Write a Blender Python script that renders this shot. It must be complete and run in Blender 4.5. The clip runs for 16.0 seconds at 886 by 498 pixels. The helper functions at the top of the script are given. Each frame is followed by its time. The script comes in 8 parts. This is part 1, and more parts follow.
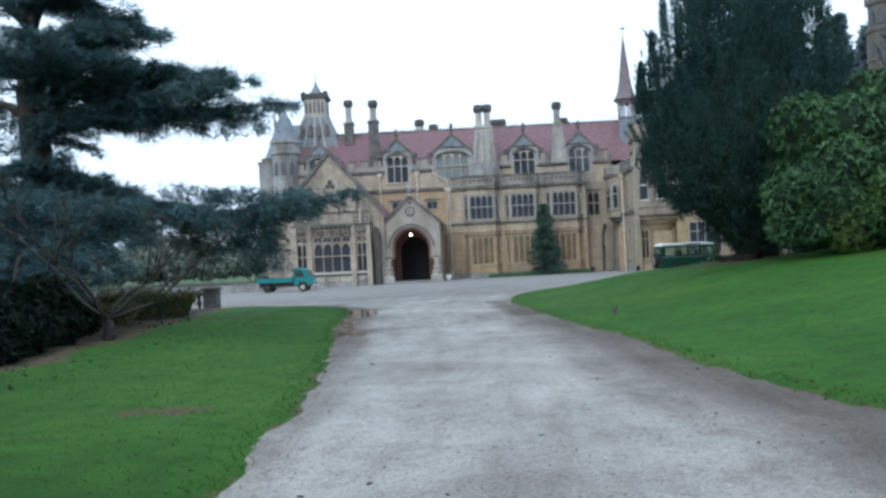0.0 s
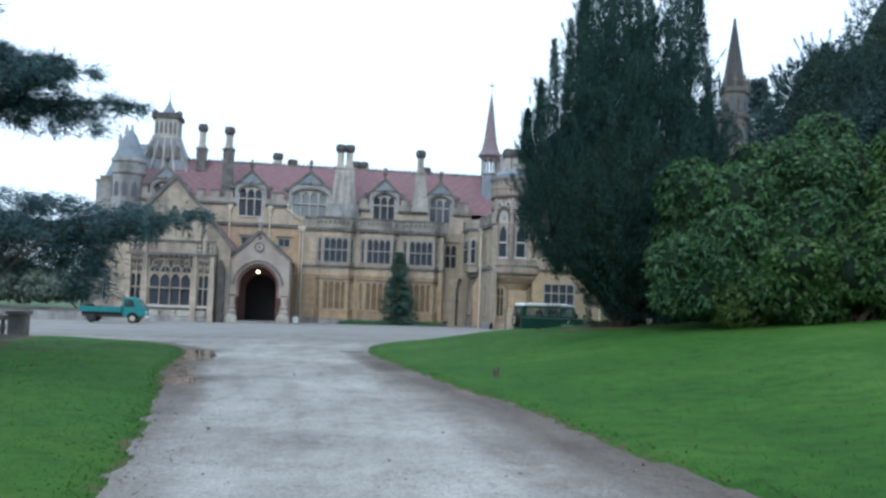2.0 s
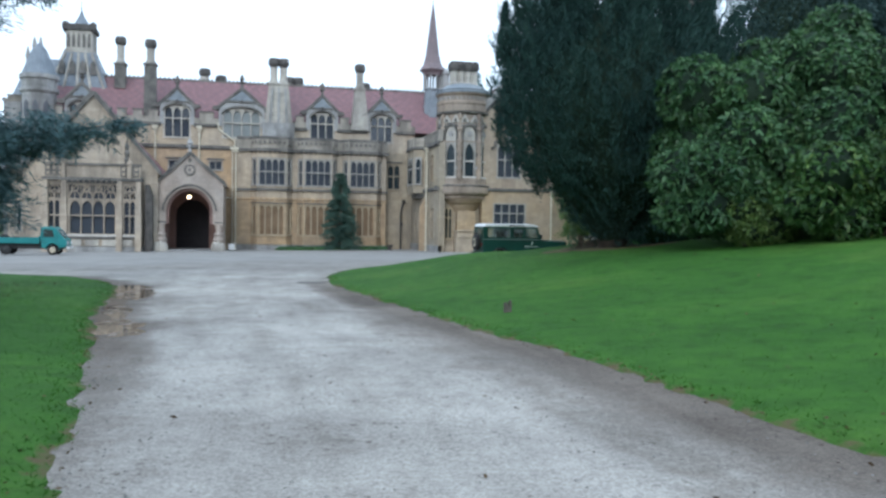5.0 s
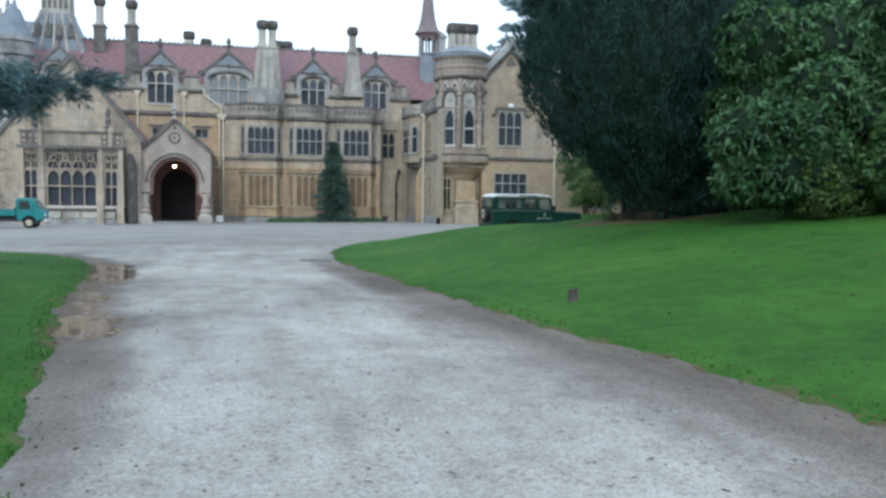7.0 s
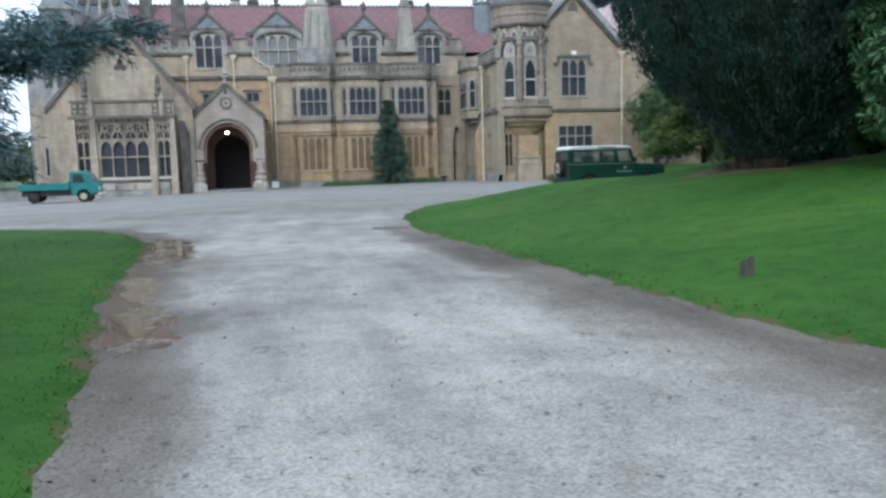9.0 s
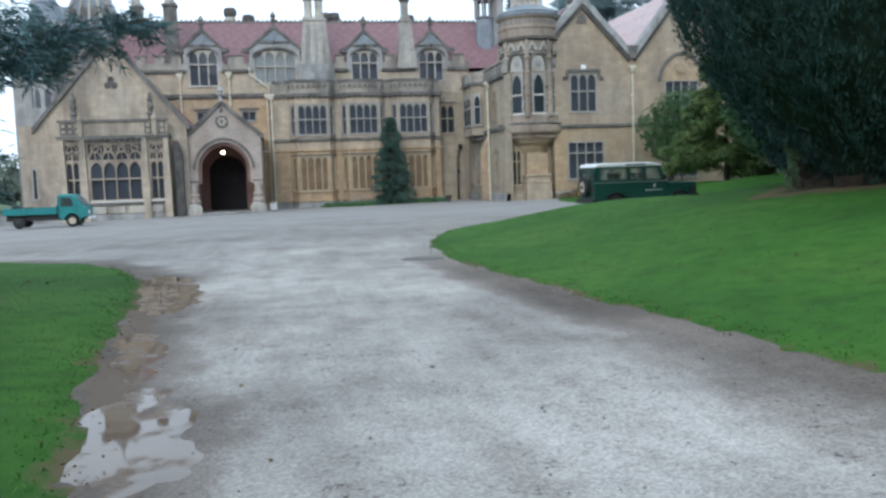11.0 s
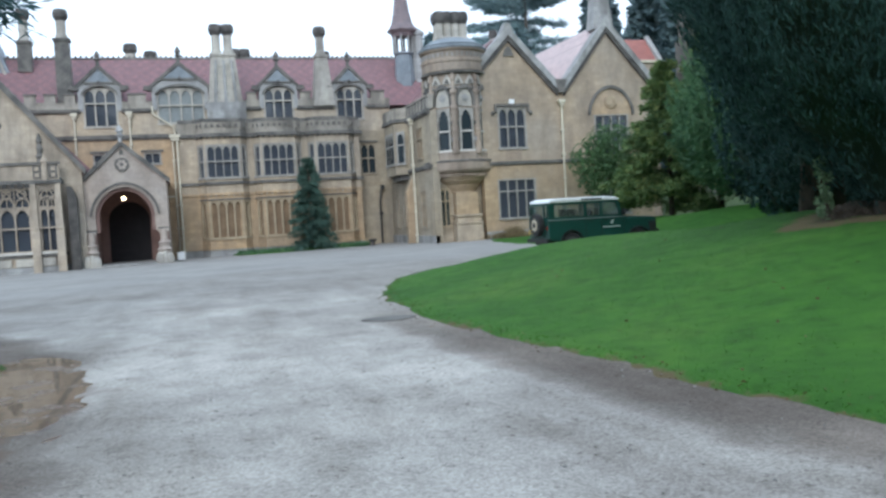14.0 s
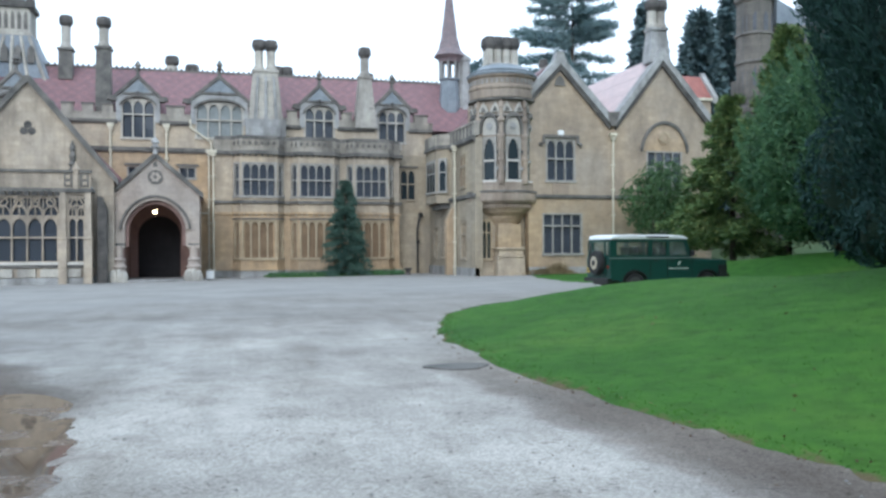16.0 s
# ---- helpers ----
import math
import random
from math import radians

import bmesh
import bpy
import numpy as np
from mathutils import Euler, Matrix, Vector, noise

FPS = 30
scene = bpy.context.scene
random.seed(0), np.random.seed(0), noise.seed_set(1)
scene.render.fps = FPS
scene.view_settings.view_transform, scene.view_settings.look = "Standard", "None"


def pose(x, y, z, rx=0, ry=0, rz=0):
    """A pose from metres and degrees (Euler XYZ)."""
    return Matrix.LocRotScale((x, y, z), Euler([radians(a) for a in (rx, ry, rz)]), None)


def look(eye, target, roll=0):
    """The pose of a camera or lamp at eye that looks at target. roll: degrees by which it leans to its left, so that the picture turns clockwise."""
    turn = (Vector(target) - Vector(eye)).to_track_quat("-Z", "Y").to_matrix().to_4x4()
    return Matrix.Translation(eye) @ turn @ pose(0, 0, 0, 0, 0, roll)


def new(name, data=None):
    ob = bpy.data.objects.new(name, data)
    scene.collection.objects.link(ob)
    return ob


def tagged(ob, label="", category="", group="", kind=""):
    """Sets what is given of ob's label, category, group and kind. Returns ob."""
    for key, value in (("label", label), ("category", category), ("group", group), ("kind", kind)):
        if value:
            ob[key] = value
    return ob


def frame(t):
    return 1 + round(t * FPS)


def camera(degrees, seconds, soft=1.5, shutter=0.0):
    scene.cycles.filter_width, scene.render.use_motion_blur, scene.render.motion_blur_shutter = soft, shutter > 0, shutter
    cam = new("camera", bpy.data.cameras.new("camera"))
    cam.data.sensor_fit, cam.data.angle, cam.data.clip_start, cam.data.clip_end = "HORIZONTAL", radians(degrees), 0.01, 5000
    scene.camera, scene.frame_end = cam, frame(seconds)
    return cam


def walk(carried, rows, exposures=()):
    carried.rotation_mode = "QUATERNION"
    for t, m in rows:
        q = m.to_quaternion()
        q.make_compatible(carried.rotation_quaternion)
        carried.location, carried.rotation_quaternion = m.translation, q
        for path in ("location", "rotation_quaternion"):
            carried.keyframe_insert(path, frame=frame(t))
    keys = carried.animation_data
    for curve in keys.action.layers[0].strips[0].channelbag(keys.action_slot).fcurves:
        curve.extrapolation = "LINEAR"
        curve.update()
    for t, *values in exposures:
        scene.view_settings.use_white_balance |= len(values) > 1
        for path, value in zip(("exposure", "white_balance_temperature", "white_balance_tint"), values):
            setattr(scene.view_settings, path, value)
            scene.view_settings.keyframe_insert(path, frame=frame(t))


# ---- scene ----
cam = camera(55.2, 16.0, soft=2.75)
PATH = [
    (0, (-1.794, 0.785, 2.038), (-1.873, 2.784, 2.054), -2.6),
    (0.5, (-1.89, 1.527, 1.979), (-1.973, 3.525, 1.96), -1.9),
    (1, (-2.049, 2.301, 2.022), (-2.008, 4.298, 2.12), 0.6),
    (1.5, (-2.192, 3.095, 2.006), (-2.141, 5.089, 2.154), 1.0),
    (2, (-2.289, 3.773, 1.966), (-2.01, 5.75, 2.094), 2.1),
    (2.5, (-2.434, 4.313, 1.946), (-2.131, 6.29, 1.949), 2.1),
    (3, (-2.607, 4.842, 2.005), (-2.38, 6.829, 2.051), 0.8),
    (3.5, (-2.766, 5.468, 1.986), (-2.46, 7.444, 2.037), 1.4),
    (4, (-2.84, 6.088, 1.948), (-2.428, 8.045, 1.95), 0.7),
    (6.5, (-3.229, 9.764, 1.897), (-2.776, 11.711, 1.815), 1.0),
    (7, (-3.256, 10.571, 1.88), (-2.781, 12.51, 1.762), 0.8),
    (7.5, (-3.285, 11.22, 1.874), (-2.697, 13.126, 1.731), 1.0),
    (8, (-3.373, 11.983, 1.845), (-2.888, 13.917, 1.691), 0.7),
    (8.5, (-3.415, 12.539, 1.835), (-2.805, 14.436, 1.656), 0.5),
    (9, (-3.545, 13.392, 1.828), (-3.192, 15.349, 1.613), -1.5),
    (11.5, (-4.16, 16.818, 1.901), (-3.767, 18.772, 1.744), -2.4),
    (12, (-4.242, 17.364, 1.859), (-3.702, 19.283, 1.7), -3.4),
    (12.5, (-4.289, 17.891, 1.867), (-3.823, 19.83, 1.725), -2.5),
    (13, (-4.364, 18.639, 1.85), (-3.774, 20.548, 1.758), -3.2),
    (13.5, (-4.212, 19.798, 1.84), (-3.558, 21.684, 1.722), -4.8),
    (14, (-4.244, 20.414, 1.797), (-3.664, 22.326, 1.717), -3.3),
    (14.5, (-4.305, 20.781, 1.789), (-3.756, 22.702, 1.713), -3.3),
    (15, (-4.315, 21.505, 1.791), (-3.694, 23.405, 1.726), 0.9),
    (15.5, (-4.355, 22.18, 1.789), (-3.672, 24.06, 1.794), 1.0),
    (16, (-4.237, 23.113, 1.727), (-3.717, 25.044, 1.725), -0.2),
]
walk(cam, [(t, look(eye, target, roll)) for t, eye, target, roll in PATH],
     exposures=[(0, 0.30, 5780, 8), (2.5, 0.31, 5690, 8), (5, 0.47, 5780, 8), (7, 0.48, 5860, 8), (9, 0.45, 5940, 9), (12, 0.45, 5920, 9), (16, 0.67, 5830, 8)])

# ---- light ----
world = bpy.data.worlds.new("overcast_sky")
scene.world = world
world.use_nodes = True
wn, wl = world.node_tree.nodes, world.node_tree.links
sky = wn.new("ShaderNodeTexSky")
sky.sky_type, sky.sun_disc, sky.sun_elevation, sky.sun_rotation = "NISHITA", False, radians(27), radians(202)
sky.air_density, sky.dust_density = 1.0, 4.0
cloud = wn.new("ShaderNodeTexNoise")
cloud.inputs["Scale"].default_value, cloud.inputs["Detail"].default_value = 1.6, 3.0
cmix = wn.new("ShaderNodeMix")
cmix.data_type = "RGBA"
cmix.inputs[6].default_value, cmix.inputs[7].default_value = (9.4, 10.9, 12.3, 1), (10.8, 12.2, 13.5, 1)
over = wn.new("ShaderNodeMix")
over.data_type = "RGBA"
over.inputs[0].default_value = 0.9
wl.new(cloud.outputs["Fac"], cmix.inputs[0])
wl.new(sky.outputs["Color"], over.inputs[6])
wl.new(cmix.outputs[2], over.inputs[7])
wl.new(over.outputs[2], wn["Background"].inputs["Color"])
wn["Background"].inputs["Strength"].default_value = 0.1
sun = new("sun", bpy.data.lights.new("sun", "SUN"))
sun.data.energy, sun.data.angle, sun.data.color = 0.8, radians(30), (1.0, 0.97, 0.92)
sun.matrix_world = look((-35, -45, 46), (0, 40, 0))


# ---- materials ----
def nodes(name):
    m = bpy.data.materials.new(name)
    m.use_nodes = True
    return m, m.node_tree.nodes, m.node_tree.links, m.node_tree.nodes["Principled BSDF"]


def ramp(n, stops):
    r = n.new("ShaderNodeValToRGB")
    el = r.color_ramp.elements
    el[0].position, el[0].color = stops[0][0], (*stops[0][1], 1)
    el[1].position, el[1].color = stops[-1][0], (*stops[-1][1], 1)
    for p, c in stops[1:-1]:
        el.new(p).color = (*c, 1)
    return r


def noise_tex(n, l, scale, detail=4.0, vec=None, rough=0.55):
    t = n.new("ShaderNodeTexNoise")
    t.inputs["Scale"].default_value, t.inputs["Detail"].default_value, t.inputs["Roughness"].default_value = scale, detail, rough
    if vec is not None:
        l.new(vec, t.inputs["Vector"])
    return t


def mixc(n, l, fac, a, b, mode="MIX"):
    m = n.new("ShaderNodeMix")
    m.data_type, m.blend_type = "RGBA", mode
    for s, v in ((m.inputs[0], fac), (m.inputs[6], a), (m.inputs[7], b)):
        if isinstance(v, (int, float)):
            s.default_value = v
        elif isinstance(v, tuple):
            s.default_value = (*v, 1)
        else:
            l.new(v, s)
    return m.outputs[2]


def bump(n, l, height, strength, dist, bsdf):
    b = n.new("ShaderNodeBump")
    b.inputs["Strength"].default_value, b.inputs["Distance"].default_value = strength, dist
    l.new(height, b.inputs["Height"])
    l.new(b.outputs["Normal"], bsdf.inputs["Normal"])


def coords(n):
    return n.new("ShaderNodeTexCoord").outputs["Object"]


def plain(name, c1, c2, scale=3.0, rough=0.7, metal=0.0, fine=40.0, bumped=0.15, dist=0.01):
    m, n, l, b = nodes(name)
    v = coords(n)
    big, small = noise_tex(n, l, scale, 4, v), noise_tex(n, l, fine, 3, v)
    r = ramp(n, [(0.3, c1), (0.7, c2)])
    l.new(big.outputs["Fac"], r.inputs[0])
    g = ramp(n, [(0.25, (0.8, 0.8, 0.8)), (0.75, (1.1, 1.1, 1.1))])
    l.new(small.outputs["Fac"], g.inputs[0])
    l.new(mixc(n, l, 1.0, r.outputs[0], g.outputs[0], "MULTIPLY"), b.inputs["Base Color"])
    b.inputs["Roughness"].default_value, b.inputs["Metallic"].default_value = rough, metal
    bump(n, l, small.outputs["Fac"], bumped, dist, b)
    return m


def ashlar(name, light, dark, stain, course=0.3, amount=0.5):
    """Coursed stone: blocks that differ a little, thin joints, weather stains that run down."""
    m, n, l, b = nodes(name)
    v = coords(n)
    sep, comb = n.new("ShaderNodeSeparateXYZ"), n.new("ShaderNodeCombineXYZ")
    l.new(v, sep.inputs[0])
    add = n.new("ShaderNodeMath")
    l.new(sep.outputs[0], add.inputs[0]), l.new(sep.outputs[1], add.inputs[1])
    l.new(add.outputs[0], comb.inputs[0]), l.new(sep.outputs[2], comb.inputs[1])
    br = n.new("ShaderNodeTexBrick")
    br.inputs["Scale"].default_value = 1.0
    br.inputs["Brick Width"].default_value, br.inputs["Row Height"].default_value = course * 2.1, course
    br.inputs["Mortar Size"].default_value, br.inputs["Bias"].default_value = 0.008, 0.0
    br.inputs["Color1"].default_value, br.inputs["Color2"].default_value = (*[c * 1.06 for c in light], 1), (*[c * 0.93 for c in dark], 1)
    br.inputs["Mortar"].default_value = (*[c * 0.8 for c in dark], 1)
    l.new(comb.outputs[0], br.inputs["Vector"])

    def runs(sx, sz):
        mp = n.new("ShaderNodeMapping")
        mp.inputs["Scale"].default_value = (sx, sx, sz)
        l.new(v, mp.inputs[0])
        return mp.outputs[0]
    st, sm = noise_tex(n, l, 0.55, 6, runs(1, 0.3), 0.62), noise_tex(n, l, 9, 5, v, 0.7)
    drip, mott = noise_tex(n, l, 1.0, 5, runs(2.6, 0.22), 0.65), noise_tex(n, l, 1.6, 6, v, 0.72)
    half = n.new("ShaderNodeMix")
    half.data_type = "RGBA"
    half.inputs[0].default_value, half.inputs[7].default_value = 0.42, (*[(p + q) / 2 for p, q in zip(light, dark)], 1)
    l.new(br.outputs["Color"], half.inputs[6])
    # broad greyed areas, then patchy ochre, runs and stains
    lg = noise_tex(n, l, 0.17, 4, v, 0.6)
    lr = ramp(n, [(0.40, (0, 0, 0)), (0.66, (0.4, 0.4, 0.4))])
    l.new(lg.outputs["Fac"], lr.inputs[0])
    grey = sum(light) / 3 * 0.86
    col = mixc(n, l, lr.outputs[0], half.outputs[2], (grey, grey * 0.97, grey * 0.92))
    mr = ramp(n, [(0.34, (0.84, 0.835, 0.84)), (0.5, (0.98, 0.98, 0.98)), (0.66, (1.1, 1.08, 1.04))])
    l.new(mott.outputs["Fac"], mr.inputs[0])
    col = mixc(n, l, 1.0, col, mr.outputs[0], "MULTIPLY")
    r = ramp(n, [(0.44, (0, 0, 0)), (0.64, (amount, amount, amount))])
    l.new(st.outputs["Fac"], r.inputs[0])
    col = mixc(n, l, r.outputs[0], col, stain)
    dr = ramp(n, [(0.54, (0, 0, 0)), (0.72, (amount * 0.5, amount * 0.5, amount * 0.5))])
    l.new(drip.outputs["Fac"], dr.inputs[0])
    col = mixc(n, l, dr.outputs[0], col, tuple(c * 1.15 for c in stain))
    g = ramp(n, [(0.3, (0.85, 0.85, 0.85)), (0.7, (1.09, 1.08, 1.07))])
    l.new(sm.outputs["Fac"], g.inputs[0])
    l.new(mixc(n, l, 1.0, col, g.outputs[0], "MULTIPLY"), b.inputs["Base Color"])
    b.inputs["Roughness"].default_value = 0.85
    bump(n, l, sm.outputs["Fac"], 0.3, 0.02, b)
    return m


def tiled(name, c1, c2, c3, row=0.16):
    """Small plain tiles, with bands of a second colour laid in lozenges."""
    m, n, l, b = nodes(name)
    v = coords(n)
    sep, comb = n.new("ShaderNodeSeparateXYZ"), n.new("ShaderNodeCombineXYZ")
    l.new(v, sep.inputs[0])
    add = n.new("ShaderNodeMath")
    l.new(sep.outputs[0], add.inputs[0]), l.new(sep.outputs[1], add.inputs[1])
    l.new(sep.outputs[0], comb.inputs[0]), l.new(sep.outputs[2], comb.inputs[1])
    br = n.new("ShaderNodeTexBrick")
    br.inputs["Scale"].default_value = 1.0
    br.inputs["Brick Width"].default_value, br.inputs["Row Height"].default_value = row * 1.3, row
    br.inputs["Mortar Size"].default_value = 0.012
    br.inputs["Color1"].default_value, br.inputs["Color2"].default_value = (*c1, 1), (*c2, 1)
    br.inputs["Mortar"].default_value = (*[c * 0.45 for c in c2], 1)
    l.new(comb.outputs[0], br.inputs["Vector"])

    def tri(sign):
        a = n.new("ShaderNodeMath")
        a.operation = "MULTIPLY_ADD"
        a.inputs[1].default_value = sign
        l.new(sep.outputs[2], a.inputs[0]), l.new(sep.outputs[0], a.inputs[2])
        p = n.new("ShaderNodeMath")
        p.operation = "PINGPONG"
        p.inputs[1].default_value = 0.45
        l.new(a.outputs[0], p.inputs[0])
        return p.outputs[0]
    mn = n.new("ShaderNodeMath")
    mn.operation = "MINIMUM"
    l.new(tri(1.25), mn.inputs[0]), l.new(tri(-1.25), mn.inputs[1])
    r = ramp(n, [(0.10, (0.75, 0.75, 0.75)), (0.16, (0, 0, 0))])
    l.new(mn.outputs[0], r.inputs[0])
    col = mixc(n, l, r.outputs[0], br.outputs["Color"], c3)
    sm = noise_tex(n, l, 2.2, 6, v, 0.7)
    g = ramp(n, [(0.3, (0.72, 0.74, 0.76)), (0.7, (1.12, 1.08, 1.05))])
    l.new(sm.outputs["Fac"], g.inputs[0])
    l.new(mixc(n, l, 1.0, col, g.outputs[0], "MULTIPLY"), b.inputs["Base Color"])
    b.inputs["Roughness"].default_value = 0.6
    bump(n, l, br.outputs["Fac"], 0.4, -0.02, b)
    return m


def foliage(name, c1, c2, rough=0.5, c3=None):
    m, n, l, b = nodes(name)
    geo = n.new("ShaderNodeNewGeometry")
    r = ramp(n, [(0.0, c1), (0.75, c2), (1.0, c3 or c2)])
    l.new(geo.outputs["Random Per Island"], r.inputs[0])
    big = noise_tex(n, l, 0.7, 3, coords(n))
    g = ramp(n, [(0.3, (0.65, 0.7, 0.7)), (0.7, (1.25, 1.2, 1.1))])
    l.new(big.outputs["Fac"], g.inputs[0])
    l.new(mixc(n, l, 1.0, r.outputs[0], g.outputs[0], "MULTIPLY"), b.inputs["Base Color"])
    b.inputs["Roughness"].default_value = rough
    b.inputs["Specular IOR Level"].default_value = 0.12 if rough > 0.58 else 0.3
    return m


def gravel_material():
    m, n, l, b = nodes("gravel")
    v = coords(n)
    cell = n.new("ShaderNodeTexVoronoi")
    cell.inputs["Scale"].default_value = 58.0
    l.new(v, cell.inputs["Vector"])
    r = ramp(n, [(0.0, (0.30, 0.277, 0.248)), (0.5, (0.398, 0.370, 0.335)), (1.0, (0.492, 0.459, 0.418))])
    sepc = n.new("ShaderNodeSeparateColor")
    l.new(cell.outputs["Color"], sepc.inputs[0])
    l.new(sepc.outputs[0], r.inputs[0])
    long = n.new("ShaderNodeMapping")
    long.inputs["Scale"].default_value = (1.0, 0.16, 1.0)
    l.new(v, long.inputs[0])
    patch, mid, grit, streak = noise_tex(n, l, 0.32, 6, v, 0.62), noise_tex(n, l, 1.7, 6, v, 0.7), noise_tex(n, l, 14, 4, v, 0.75), noise_tex(n, l, 1.3, 5, long.outputs[0], 0.6)
    p = ramp(n, [(0.36, (0.76, 0.75, 0.75)), (0.50, (0.95, 0.95, 0.95)), (0.64, (1.13, 1.13, 1.13))])
    l.new(patch.outputs["Fac"], p.inputs[0])
    q = ramp(n, [(0.30, (0.78, 0.77, 0.76)), (0.55, (1.0, 1.0, 1.0)), (0.75, (1.08, 1.08, 1.08))])
    l.new(mid.outputs["Fac"], q.inputs[0])
    k = ramp(n, [(0.34, (0.79, 0.775, 0.76)), (0.52, (1.0, 1.0, 1.0)), (0.68, (1.12, 1.12, 1.12))])
    l.new(streak.outputs["Fac"], k.inputs[0])
    s = ramp(n, [(0.36, (0.36, 0.345, 0.34)), (0.42, (1, 1, 1)), (0.8, (1.06, 1.06, 1.06))])
    l.new(grit.outputs["Fac"], s.inputs[0])
    col = mixc(n, l, 1.0, r.outputs[0], p.outputs[0], "MULTIPLY")
    col = mixc(n, l, 1.0, col, q.outputs[0], "MULTIPLY")
    col = mixc(n, l, 1.0, col, k.outputs[0], "MULTIPLY")
    worn = ramp(n, [(0.40, (1, 1, 1)), (0.56, (0.12, 0.12, 0.12))])
    l.new(mid.outputs["Fac"], worn.inputs[0])
    col = mixc(n, l, worn.outputs[0], col, s.outputs[0], "MULTIPLY")
    att = n.new("ShaderNodeAttribute")
    att.attribute_name = "damp"
    jit = n.new("ShaderNodeMath")
    jit.operation = "MULTIPLY_ADD"
    jit.inputs[1].default_value = 1.1
    l.new(mid.outputs["Fac"], jit.inputs[0]), l.new(att.outputs["Fac"], jit.inputs[2])
    d = ramp(n, [(0.58, (0, 0, 0)), (0.72, (0.6, 0.6, 0.6)), (0.95, (1.0, 1.0, 1.0))])
    half = n.new("ShaderNodeMath")
    half.operation = "MULTIPLY"
    half.inputs[1].default_value = 0.66
    l.new(jit.outputs[0], half.inputs[0])
    l.new(half.outputs[0], d.inputs[0])
    wet = mixc(n, l, 1.0, col, (0.41, 0.37, 0.345), "MULTIPLY")
    col = mixc(n, l, d.outputs[0], col, wet)
    mudat = n.new("ShaderNodeAttribute")
    mudat.attribute_name = "mud"
    mj = n.new("ShaderNodeMath")
    mj.operation = "MULTIPLY_ADD"
    mj.inputs[1].default_value = 1.3
    l.new(mid.outputs["Fac"], mj.inputs[0]), l.new(mudat.outputs["Fac"], mj.inputs[2])
    mf = ramp(n, [(0.63, (0, 0, 0)), (0.70, (0.75, 0.75, 0.75))])
    mh = n.new("ShaderNodeMath")
    mh.operation = "MULTIPLY"
    mh.inputs[1].default_value = 0.5
    l.new(mj.outputs[0], mh.inputs[0]), l.new(mh.outputs[0], mf.inputs[0])
    col = mixc(n, l, mf.outputs[0], col, (0.145, 0.108, 0.078))
    court = n.new("ShaderNodeAttribute")
    court.attribute_name = "court"
    fine = ramp(n, [(0.3, (0.255, 0.245, 0.232)), (0.7, (0.305, 0.294, 0.278))])
    l.new(patch.outputs["Fac"], fine.inputs[0])
    col = mixc(n, l, court.outputs["Fac"], col, fine.outputs[0])
    l.new(col, b.inputs["Base Color"])
    b.inputs["Roughness"].default_value, b.inputs["Specular IOR Level"].default_value = 0.92, 0.15
    bump(n, l, cell.outputs["Distance"], 0.25, 0.007, b)
    return m


def lawn_material():
    m, n, l, b = nodes("lawn_turf")
    v = coords(n)
    a, c, d = noise_tex(n, l, 0.22, 5, v, 0.6), noise_tex(n, l, 2.6, 6, v, 0.7), noise_tex(n, l, 38, 3, v, 0.8)
    r = ramp(n, [(0.32, (0.027, 0.093, 0.011)), (0.52, (0.043, 0.128, 0.0155)), (0.68, (0.066, 0.148, 0.022))])
    l.new(a.outputs["Fac"], r.inputs[0])
    q = ramp(n, [(0.30, (0.6, 0.64, 0.56)), (0.5, (1, 1, 1)), (0.70, (1.3, 1.2, 1.12))])
    l.new(c.outputs["Fac"], q.inputs[0])
    s = ramp(n, [(0.25, (0.7, 0.74, 0.66)), (0.7, (1.16, 1.13, 1.1))])
    l.new(d.outputs["Fac"], s.inputs[0])
    col = mixc(n, l, 1.0, r.outputs[0], q.outputs[0], "MULTIPLY")
    col = mixc(n, l, 1.0, col, s.outputs[0], "MULTIPLY")
    att = n.new("ShaderNodeAttribute")
    att.attribute_name = "bare"
    j = n.new("ShaderNodeMath")
    j.operation = "MULTIPLY_ADD"
    j.inputs[1].default_value = 1.0
    l.new(c.outputs["Fac"], j.inputs[0]), l.new(att.outputs["Fac"], j.inputs[2])
    e = ramp(n, [(0.85, (0, 0, 0)), (1.2, (1, 1, 1))])
    l.new(j.outputs[0], e.inputs[0])
    col = mixc(n, l, e.outputs[0], col, (0.115, 0.09, 0.047))
    soil = ramp(n, [(1.5 / 2, (0, 0, 0)), (1.75 / 2, (1, 1, 1))])
    sh = n.new("ShaderNodeMath")
    sh.operation = "MULTIPLY"
    sh.inputs[1].default_value = 0.5
    l.new(j.outputs[0], sh.inputs[0]), l.new(sh.outputs[0], soil.inputs[0])
    # dark soil, deepened further to include the cedar's shade on the bed
    l.new(mixc(n, l, soil.outputs[0], col, (0.05, 0.042, 0.026)), b.inputs["Base Color"])
    b.inputs["Roughness"].default_value = 0.9
    b.inputs["Specular IOR Level"].default_value = 0.2
    bump(n, l, d.outputs["Fac"], 0.5, 0.03, b)
    return m


def glass_material(name, tint=(0.085, 0.098, 0.122), clear=0.35, sheen=0.5):
    m, n, l, b = nodes(name)
    b.inputs["Base Color"].default_value = (*tint, 1)
    b.inputs["Transmission Weight"].default_value = clear
    b.inputs["Specular IOR Level"].default_value = sheen
    b.inputs["IOR"].default_value = 1.5
    b.inputs["Roughness"].default_value = 0.04
    nz = noise_tex(n, l, 1.3, 2, coords(n))
    bump(n, l, nz.outputs["Fac"], 0.06, 0.05, b)
    return m


